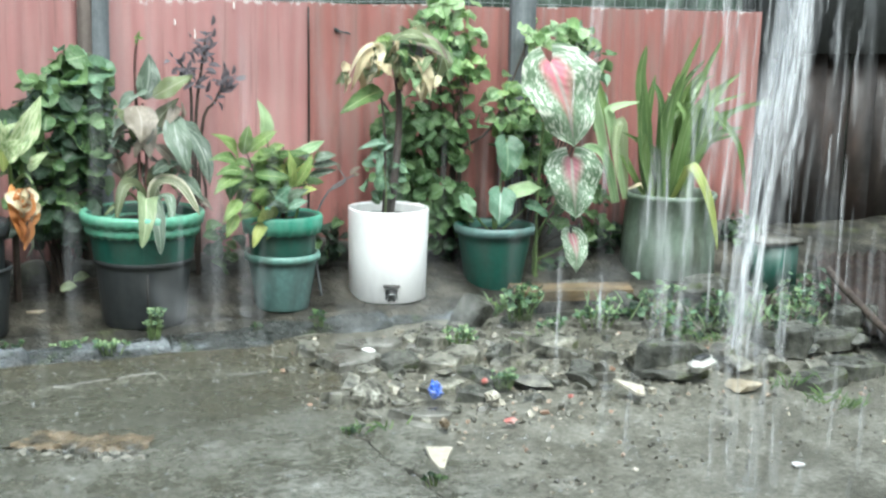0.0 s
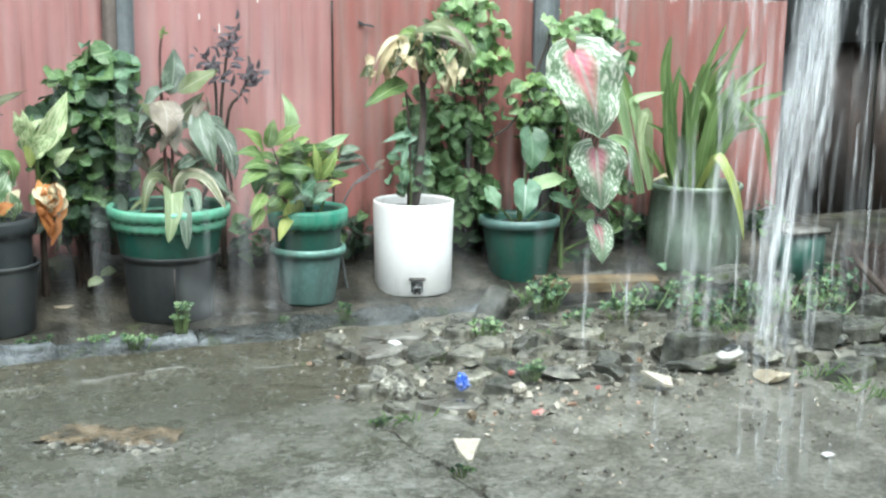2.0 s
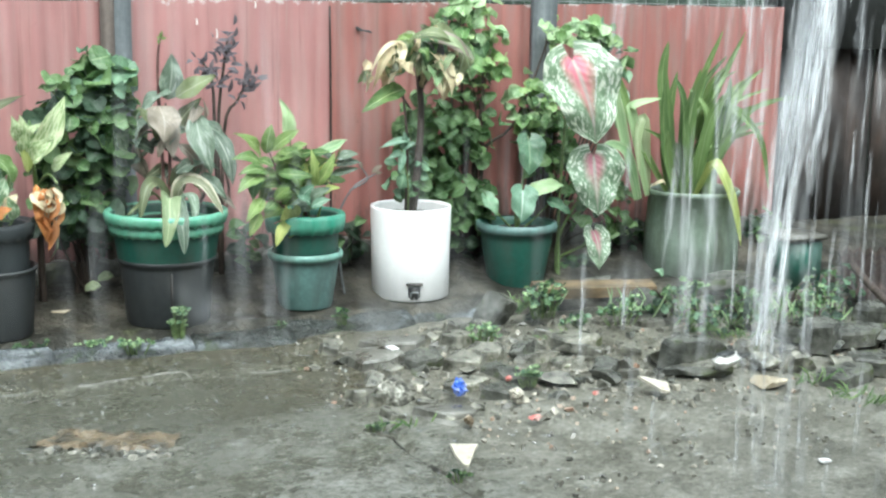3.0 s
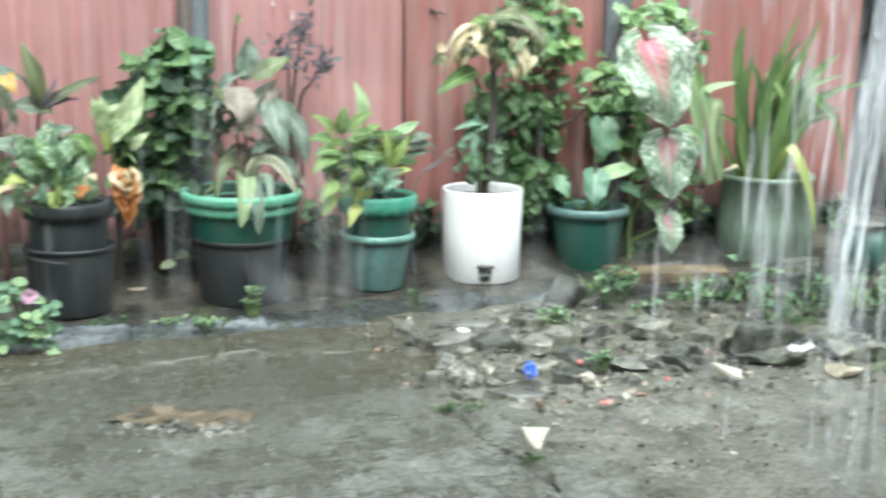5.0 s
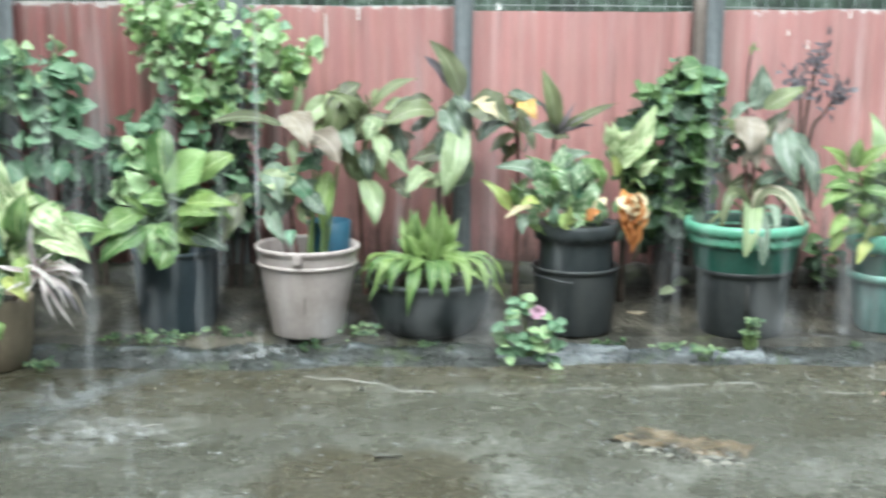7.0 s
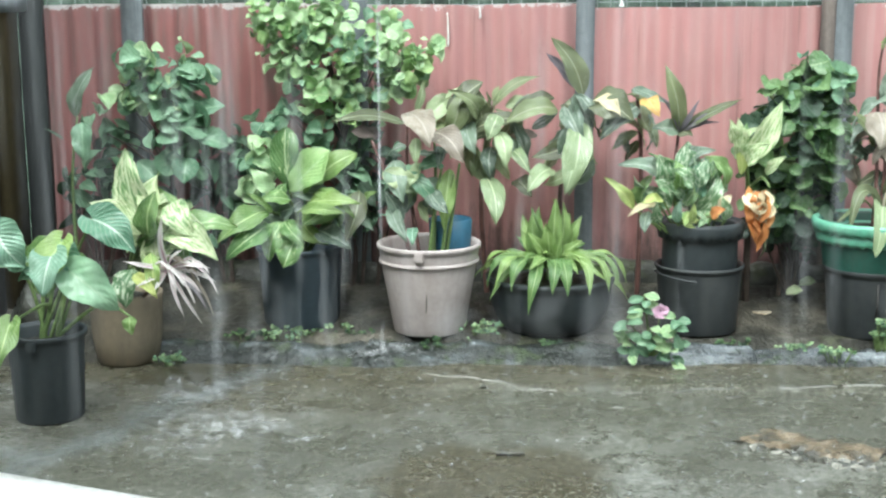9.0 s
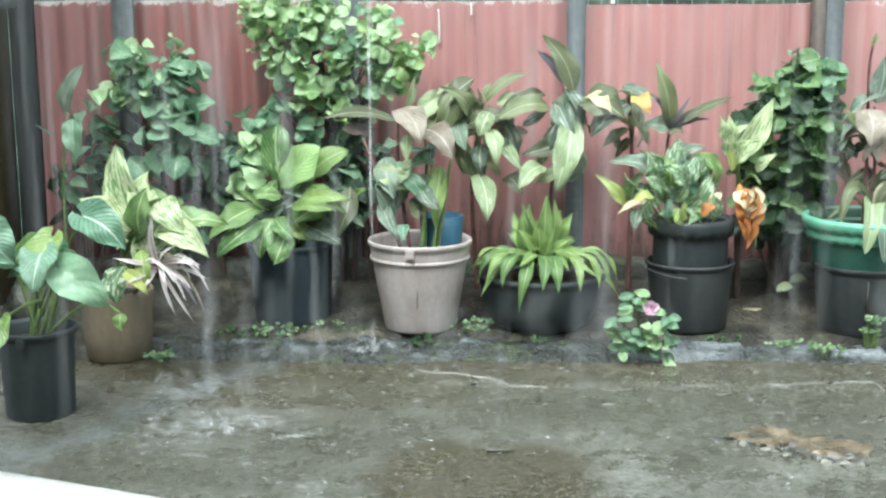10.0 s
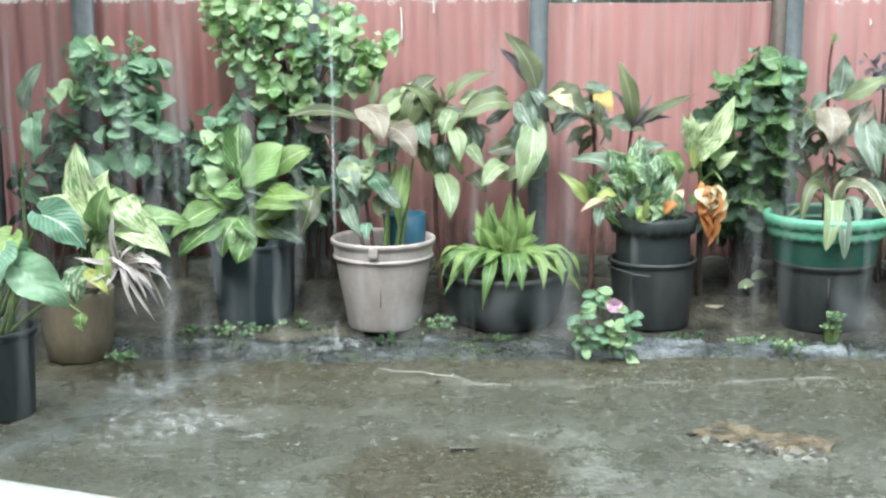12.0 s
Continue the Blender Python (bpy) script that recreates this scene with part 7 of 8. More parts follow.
for c, rad, n in (((2.190, 3.302, 0.090), (0.13, 0.06, 0.05), 60), ((2.407, 3.367, 0.090), (0.13, 0.07, 0.055), 70), ((2.591, 3.416, 0.090), (0.1, 0.08, 0.05), 60), ((2.036, 3.267, 0.080), (0.09, 0.04, 0.035), 36), ((2.321, 3.155, 0.080), (0.1, 0.05, 0.03), 36), ((2.075, 3.458, 0.090), (0.1, 0.05, 0.05), 40), ((1.733, 3.591, 0.090), (0.08, 0.05, 0.04), 34)):
    bush(U3, c, rad, n * 4 // 5, "obovate", [DARK_LEAF, DARK_LEAF, VINE_LEAF, SHRUB_DARK], 0.026, rng, 0.7, 0.3, 0.2, 4, (c[0], c[1], 0.05))
# pink periwinkle on the edging
I = plant("periwinkle", (0.167, 3.69, 0.03), "small periwinkle with one pink flower growing from the edging")
ix = I.location.x
rng = random.Random(81)
for n, (tx, ty) in enumerate(((1095, 505), (1065, 545), (1150, 540), (1075, 580), (1145, 590), (1110, 560), (1125, 575))):
    e = Vector((ix + (tx - 1112) * 0.0014, 3.66 - 0.012 * (n % 3), 0.04 + (612 - ty) * 0.0014))
    stem(I, [(ix, 3.69, 0.02), Vector((ix, 3.68, 0.03)).lerp(e, 0.5), e], 0.003, 0.0015, GREEN_STEM)
    for k in range(7):
        a = k * 2.4 + n
        d = Vector((math.cos(a), -0.5 + 0.4 * math.sin(a), 0.45 * math.sin(a * 1.3) - 0.15)).normalized()
        p = e - Vector((0, 0, 0.008 * k))
        leaf(I, "obovate", SHRUB_DARK if k % 3 else SHRUB_LEAF, p, p + d * rng.uniform(0.034, 0.052), 0.023, 0.14, cheap=True, kind=k % 3)
fl = Vector((0.182, 3.630, 0.157))
hub_bm = bmesh.new()
bmesh.ops.create_icosphere(hub_bm, subdivisions=2, radius=0.003)
flower = part("flower", hub_bm, RED_STEM, I, "pink five-petalled flower")
flower.matrix_basis = I.matrix_basis.inverted() @ Matrix.Translation(fl)
for k in range(5):
    a = 2 * math.pi * k / 5 + 0.3
    leaf(flower, "obovate", PETAL, (0, 0, 0), (0.022 * math.cos(a), -0.006, 0.02 * math.sin(a)), 0.021, 0.12, (0, -1, 0.1), 0.1, cheap=True, name="petal")
stem(I, [(ix + 0.01, 3.67, 0.06), fl + Vector((0, 0.006, 0))], 0.002, 0.0015, GREEN_STEM)


# ---- weeds ----
def weed(at, count, spread, height, materials, rng, label, shape="obovate", size=0.02, ratio=0.6):
    w = thing("weed", at, label, "weed", "weeds along the edging")
    for k in range(count):
        a, q = rng.uniform(0, 6.283), math.sqrt(rng.random())
        e = Vector((at[0] + spread * q * math.cos(a), at[1] + 0.5 * spread * q * math.sin(a), at[2] + height * rng.uniform(0.25, 1.0)))
        stem(w, [(at[0] + 0.6 * (e.x - at[0]), at[1] + 0.6 * (e.y - at[1]), at[2] - 0.012), e], 0.0014, 0.001, GREEN_STEM)
        for j in range(5):
            d = Vector((rng.gauss(0, 1), rng.gauss(0, 0.7) - 0.3, rng.uniform(0.0, 0.7))).normalized()
            s = size * rng.uniform(0.6, 1.2)
            leaf(w, shape, rng.choice(materials), e, e + d * s, s * ratio, 0.1, cheap=True, kind=j % 3)
    return w


rng = random.Random(91)
for at, n, sp, h in (((-0.777, 3.765, 0.030), 16, 0.075, 0.03), ((-0.681, 3.816, 0.030), 14, 0.07, 0.03), ((-0.288, 3.788, 0.030), 14, 0.06, 0.05), ((-0.243, 3.779, 0.010), 8, 0.03, 0.04), ((0.738, 3.713, 0.050), 10, 0.025, 0.06), ((0.622, 3.678, 0.030), 10, 0.04, 0.02),
                     ((1.459, 3.416, 0.030), 14, 0.04, 0.04), ((0.517, 3.725, 0.030), 8, 0.04, 0.02), ((-1.059, 3.639, 0.000), 8, 0.04, 0.02), ((1.408, 3.062, 0.030), 10, 0.03, 0.03)):
    weed(at, n * 2, sp * 1.2, h * 1.15, [VINE_LEAF, SHRUB_LEAF, SHRUB_LEAF, SHRUB_DARK], rng, "small green weed rooted in the wet edging", size=0.0125)
for at, n, sp, h in (((-0.881, 3.760, 0.030), 12, 0.05, 0.03), ((-0.584, 3.774, 0.030), 8, 0.04, 0.03), ((-0.082, 3.730, 0.030), 8, 0.04, 0.025), ((0.379, 3.752, 0.030), 8, 0.05, 0.02), ((1.013, 3.752, 0.030), 7, 0.04, 0.02), ((1.186, 3.698, 0.050), 8, 0.03, 0.03), ((-0.400, 3.714, 0.030), 8, 0.04, 0.03)):
    weed(at, n, sp, h, [DARK_LEAF, VINE_LEAF], rng, "small dark weed rooted in the wet edging", size=0.014)
for at, n, sp, h in (((1.723, 3.571, 0.050), 22, 0.07, 0.09), ((1.887, 3.422, 0.050), 18, 0.07, 0.06), ((2.105, 3.443, 0.050), 22, 0.07, 0.08), ((2.193, 3.302, 0.050), 20, 0.07, 0.08), ((2.428, 3.280, 0.050), 20, 0.08, 0.08), ((1.836, 3.939, 0.060), 14, 0.05, 0.1), ((1.745, 3.420, 0.040), 10, 0.05, 0.04)):
    weed(at, n, sp, h, [VINE_LEAF, SHRUB_LEAF, DARK_LEAF, SHRUB_DARK], rng, "leafy green weed among wet stones", size=0.019)
for at, n in (((2.059, 3.296, 0.040), 26), ((2.108, 3.211, 0.040), 26), ((2.065, 2.724, 0.020), 26), ((2.045, 2.819, 0.030), 20), ((2.101, 2.662, 0.020), 20), ((1.045, 2.963, 0.000), 12), ((1.644, 3.364, 0.040), 10)):
    g = thing("grass_tuft", at, "short wet grass tuft between stones", "grass", "grass tufts")
    for k in range(n):
        a = rng.uniform(0, 6.283)
        b = Vector((at[0] + rng.gauss(0, 0.03), at[1] + rng.gauss(0, 0.012), at[2] - 0.006))
        leaf(g, "strap", STRAP_LEAF if k % 3 else VINE_LEAF, b, b + Vector((0.035 * math.cos(a), 0.02 * math.sin(a), rng.uniform(0.008, 0.035))), 0.004, 0.15, cheap=True, name="blade", kind=k % 3)

for at, n in (((2.084, 3.345, 0.050), 26), ((2.178, 3.308, 0.050), 30), ((2.287, 3.300, 0.050), 26), ((2.399, 3.221, 0.050), 24), ((1.720, 3.630, 0.050), 22), ((1.956, 3.501, 0.050), 18)):
    g = thing("grass_tuft", at, "tall thin wet grass and weed stalks by the stones", "grass", "tall grass tufts")
    for k in range(n):
        a = rng.uniform(0, 6.283)
        b = Vector((at[0] + rng.gauss(0, 0.045), at[1] + rng.gauss(0, 0.02), at[2] - 0.006))
        leaf(g, "strap", rng.choice([STRAP_LEAF, VINE_LEAF, SHRUB_LEAF]), b, b + Vector((0.05 * math.cos(a), 0.02 * math.sin(a), rng.uniform(0.025, 0.09))), rng.uniform(0.004, 0.009), 0.15, cheap=True, name="blade", kind=k % 3)

# ---- stones and litter ----
rng = random.Random(101)
def place_j(px, w, d, h, m):
    label = {"wet_stone": "broken grey wet stone in the rubble", "pitted_stone": "pale rough pitted stone at the edge of the rubble", "dark_wet_stone": "dark wet stone in the rubble", "worn_slab": "flat worn mortar fragment", "cream_shard": "pale cream stone chip", "tan_stone": "flat orange-brown stone in the rubble"}[m.name]
    rock("stone", (px[0], px[1], px[2] - 0.004), (w, d, h), m, label, rng, "rubble stones")


place_j((1.115, 3.125, 0.000), 0.135, 0.1, 0.085, PITTED)
place_j((1.241, 3.306, 0.000), 0.09, 0.06, 0.05, STONE_DARK)
place_j((1.340, 3.272, 0.020), 0.1, 0.07, 0.03, STONE)
place_j((1.193, 3.113, 0.010), 0.1, 0.06, 0.03, STONE)
place_j((1.105, 3.283, 0.000), 0.1, 0.06, 0.03, STONE)
place_j((1.507, 3.308, 0.030), 0.08, 0.06, 0.05, STONE_DARK)
place_j((1.395, 3.196, 0.020), 0.12, 0.07, 0.04, STONE_DARK)
place_j((1.684, 3.096, 0.030), 0.06, 0.04, 0.035, SLAB)
place_j((1.612, 3.056, 0.020), 0.1, 0.06, 0.03, STONE_DARK)
place_j((1.499, 3.076, 0.020), 0.12, 0.07, 0.03, STONE)
place_j((1.797, 3.105, 0.030), 0.07, 0.05, 0.05, STONE)
place_j((1.924, 3.141, 0.030), 0.15, 0.08, 0.055, STONE_DARK)
place_j((1.836, 2.992, 0.020), 0.15, 0.07, 0.035, STONE_DARK)
place_j((2.032, 2.994, 0.020), 0.1, 0.06, 0.05, STONE)
place_j((2.112, 2.962, 0.020), 0.12, 0.07, 0.05, STONE)
place_j((2.218, 2.919, 0.020), 0.13, 0.08, 0.05, STONE)
place_j((2.315, 3.075, 0.030), 0.12, 0.08, 0.05, STONE_DARK)
place_j((2.304, 2.884, 0.020), 0.14, 0.08, 0.05, STONE_DARK)
place_j((1.816, 2.764, 0.000), 0.05, 0.035, 0.022, SLAB)
place_j((1.957, 2.876, 0.020), 0.13, 0.07, 0.026, TAN_STONE)
place_j((1.163, 2.956, 0.000), 0.14, 0.07, 0.018, SLAB)
place_j((1.589, 3.635, 0.020), 0.14, 0.1, 0.1, STONE_DARK)
place_j((2.024, 3.519, 0.040), 0.1, 0.07, 0.08, STONE_DARK)
place_j((1.655, 3.266, 0.030), 0.14, 0.06, 0.03, STONE)
place_j((1.533, 3.250, 0.020), 0.11, 0.05, 0.035, STONE)
place_j((1.312, 3.152, 0.020), 0.07, 0.05, 0.03, STONE)
place_j((1.354, 3.001, 0.010), 0.08, 0.04, 0.02, SHARD)
place_j((2.405, 3.682, 0.050), 0.12, 0.08, 0.1, STONE_DARK)
place_j((2.256, 3.162, 0.030), 0.12, 0.07, 0.06, STONE_DARK)
place_j((2.030, 3.778, 0.060), 0.1, 0.08, 0.06, STONE_DARK)
place_j((2.083, 3.107, 0.030), 0.08, 0.06, 0.05, STONE)
place_j((2.456, 3.082, 0.030), 0.14, 0.08, 0.06, STONE_DARK)
place_j((1.270, 3.501, 0.020), 0.2, 0.08, 0.02, SLAB)
place_j((1.404, 3.478, 0.020), 0.16, 0.07, 0.018, SLAB)
place_j((1.705, 3.381, 0.030), 0.16, 0.07, 0.03, STONE)
for k in range(150):
    x, y = rng.uniform(1.05, 2.6), 0.0
    y = rng.uniform(2.95, 3.6)
    s = rng.uniform(0.018, 0.055)
    rock("stone", (x, y, ground_height(x, y) - 0.003), (s, s * 0.8, s * 0.5), rng.choice([STONE, STONE_DARK, STONE, SLAB]), "small broken stone in the rubble", rng, "rubble stones")

def broken_slab(at, w, d, thick, material, tilt, turn, rng):
    """A broken plate of old mortar with uneven, angular edges."""
    n = rng.randint(5, 7)
    pts = []
    for k in range(n):
        a = 2 * math.pi * (k + rng.uniform(-0.28, 0.28)) / n
        q = rng.uniform(0.7, 1.1)
        pts.append((0.5 * w * q * math.cos(a), 0.5 * d * q * math.sin(a)))
    bm = bmesh.new()
    lo = [bm.verts.new((x * 1.05, y * 1.05, -0.012)) for x, y in pts]
    mid = [bm.verts.new((x, y, thick * rng.uniform(0.7, 0.95))) for x, y in pts]
    hi = [bm.verts.new((x * 0.9, y * 0.9, thick * rng.uniform(0.95, 1.1))) for x, y in pts]
    top = bm.verts.new((0, 0, thick * 1.08))
    bm.faces.new(list(reversed(lo)))
    for ring, up in ((lo, mid), (mid, hi)):
        for i in range(n):
            bm.faces.new((ring[i], ring[(i + 1) % n], up[(i + 1) % n], up[i]))
    for i in range(n):
        bm.faces.new((hi[i], hi[(i + 1) % n], top))
    ob = link("mortar_fragment", bm, material, smooth=False)
    ob.matrix_basis = pose(at[0], at[1], at[2], tilt, rng.uniform(-6, 6), turn)
    return tagged(ob, "angular broken plate of old grey mortar", "rubble", "mortar fragments")


for at, w, d, th, m, tilt in (((1.169, 3.427, 0.012), 0.2, 0.13, 0.02, SLAB, 3), ((1.261, 3.334, 0.012), 0.12, 0.09, 0.03, STONE_DARK, 16), ((1.340, 3.272, 0.020), 0.11, 0.08, 0.028, STONE, 12), ((1.256, 3.507, 0.020), 0.24, 0.09, 0.02, SLAB, 4), ((1.414, 3.465, 0.030), 0.14, 0.07, 0.022, STONE, 5)):
    broken_slab(at, w, d, th, m, tilt, rng.uniform(-25, 25), rng)
for at, w, d, th, m, tilt in (((1.683, 3.327, 0.030), 0.17, 0.09, 0.025, STONE, 8), ((1.633, 3.090, 0.020), 0.08, 0.07, 0.03, STONE_DARK, 14), ((1.864, 3.007, 0.020), 0.17, 0.07, 0.024, STONE, 5), ((1.335, 3.048, 0.012), 0.12, 0.07, 0.02, STONE_DARK, 10), ((1.162, 2.984, 0.005), 0.15, 0.08, 0.014, SLAB, 3), ((1.426, 3.321, 0.020), 0.11, 0.07, 0.03, STONE, 18)):
    broken_slab(at, w, d, th, m, tilt, rng.uniform(-25, 25), rng)
for at, w, d, th, m, tilt in (((2.158, 2.851, 0.015), 0.22, 0.1, 0.022, STONE_DARK, 3), ((2.308, 2.890, 0.02), 0.2, 0.12, 0.026, STONE_DARK, 4), ((2.399, 3.086, 0.035), 0.22, 0.12, 0.03, STONE_DARK, 6), ((1.855, 3.054, 0.030), 0.15, 0.08, 0.06, STONE_DARK, 2), ((2.261, 3.056, 0.040), 0.16, 0.1, 0.06, STONE_DARK, 8), ((2.554, 3.160, 0.050), 0.2, 0.1, 0.05, STONE_DARK, 4)):
    broken_slab(at, w, d, th, m, tilt, rng.uniform(-12, 12), rng)
for k in range(60):
    x, y = rng.uniform(1.0, 2.5), rng.uniform(3.0, 3.62)
    s = rng.uniform(0.03, 0.085)
    broken_slab((x, y, ground_height(x, y) + 0.002), s * 1.3, s * 0.8, s * rng.uniform(0.15, 0.35), rng.choice([STONE, SLAB, STONE_DARK, STONE]), rng.uniform(-8, 14), rng.uniform(0, 180), rng)

# gravel strewn over the broken corner
bm = bmesh.new()
for k in range(2600):
    x = rng.uniform(0.95, 2.9)
    y = rng.uniform(2.45, 3.65)
    if y < 2.85 and rng.random() < 0.55 or x < 1.15 and y < 3.1:
        continue
    s = rng.uniform(0.003, 0.011) * (1.7 if y > 2.75 and x < 1.75 and k % 5 == 0 else 1.0)
    r = bmesh.ops.create_cube(bm, size=1.0)
    m = Matrix.Translation((x, y, ground_height(x, y) + s * 0.2)) @ Euler((rng.uniform(0, 6), rng.uniform(0, 6), rng.uniform(0, 6))).to_matrix().to_4x4() @ Matrix.Diagonal((s, s * rng.uniform(0.5, 1), s * rng.uniform(0.4, 0.8), 1))
    for v in r["verts"]:
        v.co = m @ (v.co + Vector((rng.uniform(-0.15, 0.15), rng.uniform(-0.15, 0.15), 0)))
tagged(link("gravel", bm, GRAVEL, smooth=False), "loose wet grit and gravel over the broken concrete", "gravel", kind="stuff")


def flat_piece(name, pts, at, turn, thick, material, label, category, tilt=4):
    """A flat broken piece with thickness."""
    bm = bmesh.new()
    lo = [bm.verts.new((x, y, 0)) for x, y in pts]
    hi = [bm.verts.new((x * 0.97, y * 0.97, thick)) for x, y in pts]
    bm.faces.new(list(reversed(lo)))
    bm.faces.new(hi)
    for i in range(len(pts)):
        bm.faces.new((lo[i], lo[(i + 1) % len(pts)], hi[(i + 1) % len(pts)], hi[i]))
    ob = link(name, bm, material, smooth=False)
    ob.matrix_basis = pose(*at, tilt, 2, turn)
    return tagged(ob, label, category)


flat_piece("tile_shard", [(-0.029, 0.05), (0.029, 0.053), (0.018, 0.008), (0.004, -0.06), (-0.006, -0.056), (-0.021, -0.008)], (1.089, 2.732, 0.000), -22, 0.006, SHARD, "triangular cream tile shard on the wet concrete", "shard")
flat_piece("tile_shard", [(-0.034, 0.042), (0.03, 0.008), (0.018, -0.036), (0.0, -0.03)], (1.661, 2.907, 0.035), -12, 0.006, SHARD, "cream triangular tile shard on the rubble", "shard", 12)
flat_piece("paper_scrap", [(-0.012, -0.012), (0.012, -0.014), (0.014, 0.012), (-0.01, 0.016)], (1.216, 3.433, 0.035), 20, 0.004, WHITE, "small white plastic scrap", "litter")
flat_piece("paper_scrap", [(-0.012, -0.007), (0.012, -0.008), (0.011, 0.007), (-0.009, 0.01)], (1.739, 2.420, 0.005), 10, 0.004, WHITE, "small white scrap on the wet concrete", "litter")
flat_piece("paper_scrap", [(-0.03, -0.006), (0.03, -0.004), (0.028, 0.006), (-0.03, 0.006)], (-0.172, 2.999, 0.006), 8, 0.003, SLAB, "thin pale sliver on the wet concrete", "litter")
flat_piece("plank", [(-0.2, -0.035), (0.19, -0.03), (0.2, 0.03), (-0.19, 0.035)], (1.931, 3.646, 0.075), -6, 0.03, PLANK, "short wet ochre plank on the stones", "plank", 10)
flat_piece("dry_leaf", [(-0.028, -0.012), (0.0, -0.03), (0.03, -0.01), (0.022, 0.02), (0.0, 0.01), (-0.02, 0.028)], (0.479, 3.949, 0.082), 15, 0.003, TAN_STONE, "dry tan fallen leaf on the soil", "leaf")
for k, at in enumerate(((0.573, 3.990, 0.117), (0.613, 4.020, 0.135))):
    fl = thing("fallen_leaf", at, "fallen yellow-green round leaf on the soil", "leaf")
    leaf(fl, "round", PALE_LEAF, Vector(at) + Vector((-0.022, 0, 0.004)), Vector(at) + Vector((0.022, -0.005, 0.016)), 0.036, 0.08, (0, -0.5, 0.9), cheap=True)
sole = thing("shoe_sole", (1.891, 2.956, 0.045), "worn white sole lying on the stones", "litter", turn=25)
bm = bmesh.new()
box(bm, (-0.045, -0.022, 0), (0.045, 0.022, 0.032), 0.012)
part("sole", bm, WHITE_PAINT, sole)
rim_bm = bmesh.new()
box(rim_bm, (-0.034, -0.013, 0.03), (0.02, 0.013, 0.036), 0.002)
part("insole", rim_bm, CHARCOAL, sole)


def crumple(name, at, size, material, label, rng):
    bm = bmesh.new()
    bmesh.ops.create_icosphere(bm, subdivisions=3, radius=1.0)
    seed = Vector((rng.uniform(0, 9), rng.uniform(0, 9), 0))
    for v in bm.verts:
        v.co *= 0.75 + 0.45 * noise.noise(v.co * 2.2 + seed) + 0.25 * noise.noise(v.co * 6 + seed)
        v.co = Vector((v.co.x * size[0] / 2, v.co.y * size[1] / 2, (v.co.z + 0.7) * size[2] / 2))
    ob = link(name, bm, material, smooth=False)
    ob.matrix_basis = pose(*at, 0, 0, rng.uniform(0, 90))
    return tagged(ob, label, "litter")


crumple("wrapper", (1.227, 3.055, 0.020), (0.055, 0.04, 0.05), BLUE_FOIL, "crumpled bright blue and white wrapper", rng)
crumple("wrapper", (1.333, 2.975, 0.020), (0.075, 0.04, 0.035), SHARD, "crumpled whitish plastic scrap", rng)
crumple("wrapper", (1.310, 2.847, 0.015), (0.04, 0.026, 0.014), RED_FOIL, "small red and white torn wrapper", rng)
crumple("wrapper", (1.502, 2.917, 0.030), (0.022, 0.016, 0.01), RED_FOIL, "tiny red wrapper scrap", rng)
crumple("wrapper", (1.356, 3.061, 0.040), (0.03, 0.02, 0.014), RED_FOIL, "small red wrapper among the stones", rng)
crumple("wrapper", (1.170, 2.885, 0.012), (0.04, 0.025, 0.018), PLANK, "small brownish torn scrap", rng)

# broken raised patch of old plaster on the concrete
at = Vector((0.44, 3.085, 0.0))
along, across = Vector((0.864, -0.503, 0.0)), Vector((0.503, 0.864, 0.0))
bm = bmesh.new()
n_u, n_v = 44, 18
rows = []
for i in range(n_u + 1):
    row = []
    for j in range(n_v + 1):
        u, v = 2 * i / n_u - 1, 2 * j / n_v - 1
        p = at + along * u * 0.145 + across * v * 0.052
        rim = 1 - max(abs(u), abs(v)) + 0.42 * noise.noise(p * 14) + 0.25 * noise.noise(p * 45)
        h = 0.016 * min(1.0, max(0.0, rim * 7)) * (0.75 + 0.5 * noise.noise(p * 22)) + 0.003 * noise.noise(p * 90) - 0.003
        row.append(bm.verts.new((p.x, p.y, ground_height(p.x, p.y) + h)))
    rows.append(row)
for a, b in zip(rows, rows[1:]):
    for j in range(n_v):
        bm.faces.new((a[j], b[j], b[j + 1], a[j + 1]))
tagged(link("plaster_patch", bm, PATCH, smooth=False), "raised tan patch of old plaster on the concrete", "patch")
for k in range(60):
    u = rng.uniform(-1, 1)
    p = at + along * (u * 0.15 + rng.gauss(0, 0.008)) - across * (0.06 + rng.gauss(0, 0.012))
    s_ = rng.uniform(0.01, 0.034)
    rock("concrete_flake", (p.x, p.y, ground_height(p.x, p.y) - 0.002), (s_ * 1.4, s_ * 0.8, rng.uniform(0.008, 0.018)), rng.choice([CRUMB, SLAB, STONE_DARK]), "grey crumbled flake of broken old plaster", rng, "flakes of old plaster", "flake")
for px, w, d in (((0.329, 3.428, 0.000), 0.07, 0.03), ((-0.700, 3.208, 0.000), 0.05, 0.03), ((-0.906, 3.445, 0.000), 0.04, 0.03), ((-0.183, 3.494, -0.000), 0.14, 0.02), ((-1.120, 3.402, -0.000), 0.08, 0.05)):
    rock("concrete_chip", (px[0], px[1], -0.002), (w, d, 0.012), SLAB, "pale loose concrete chip on the wet yard", rng, "concrete chips", "chip").rotation_euler = (0, 0, rng.uniform(-0.2, 0.2))


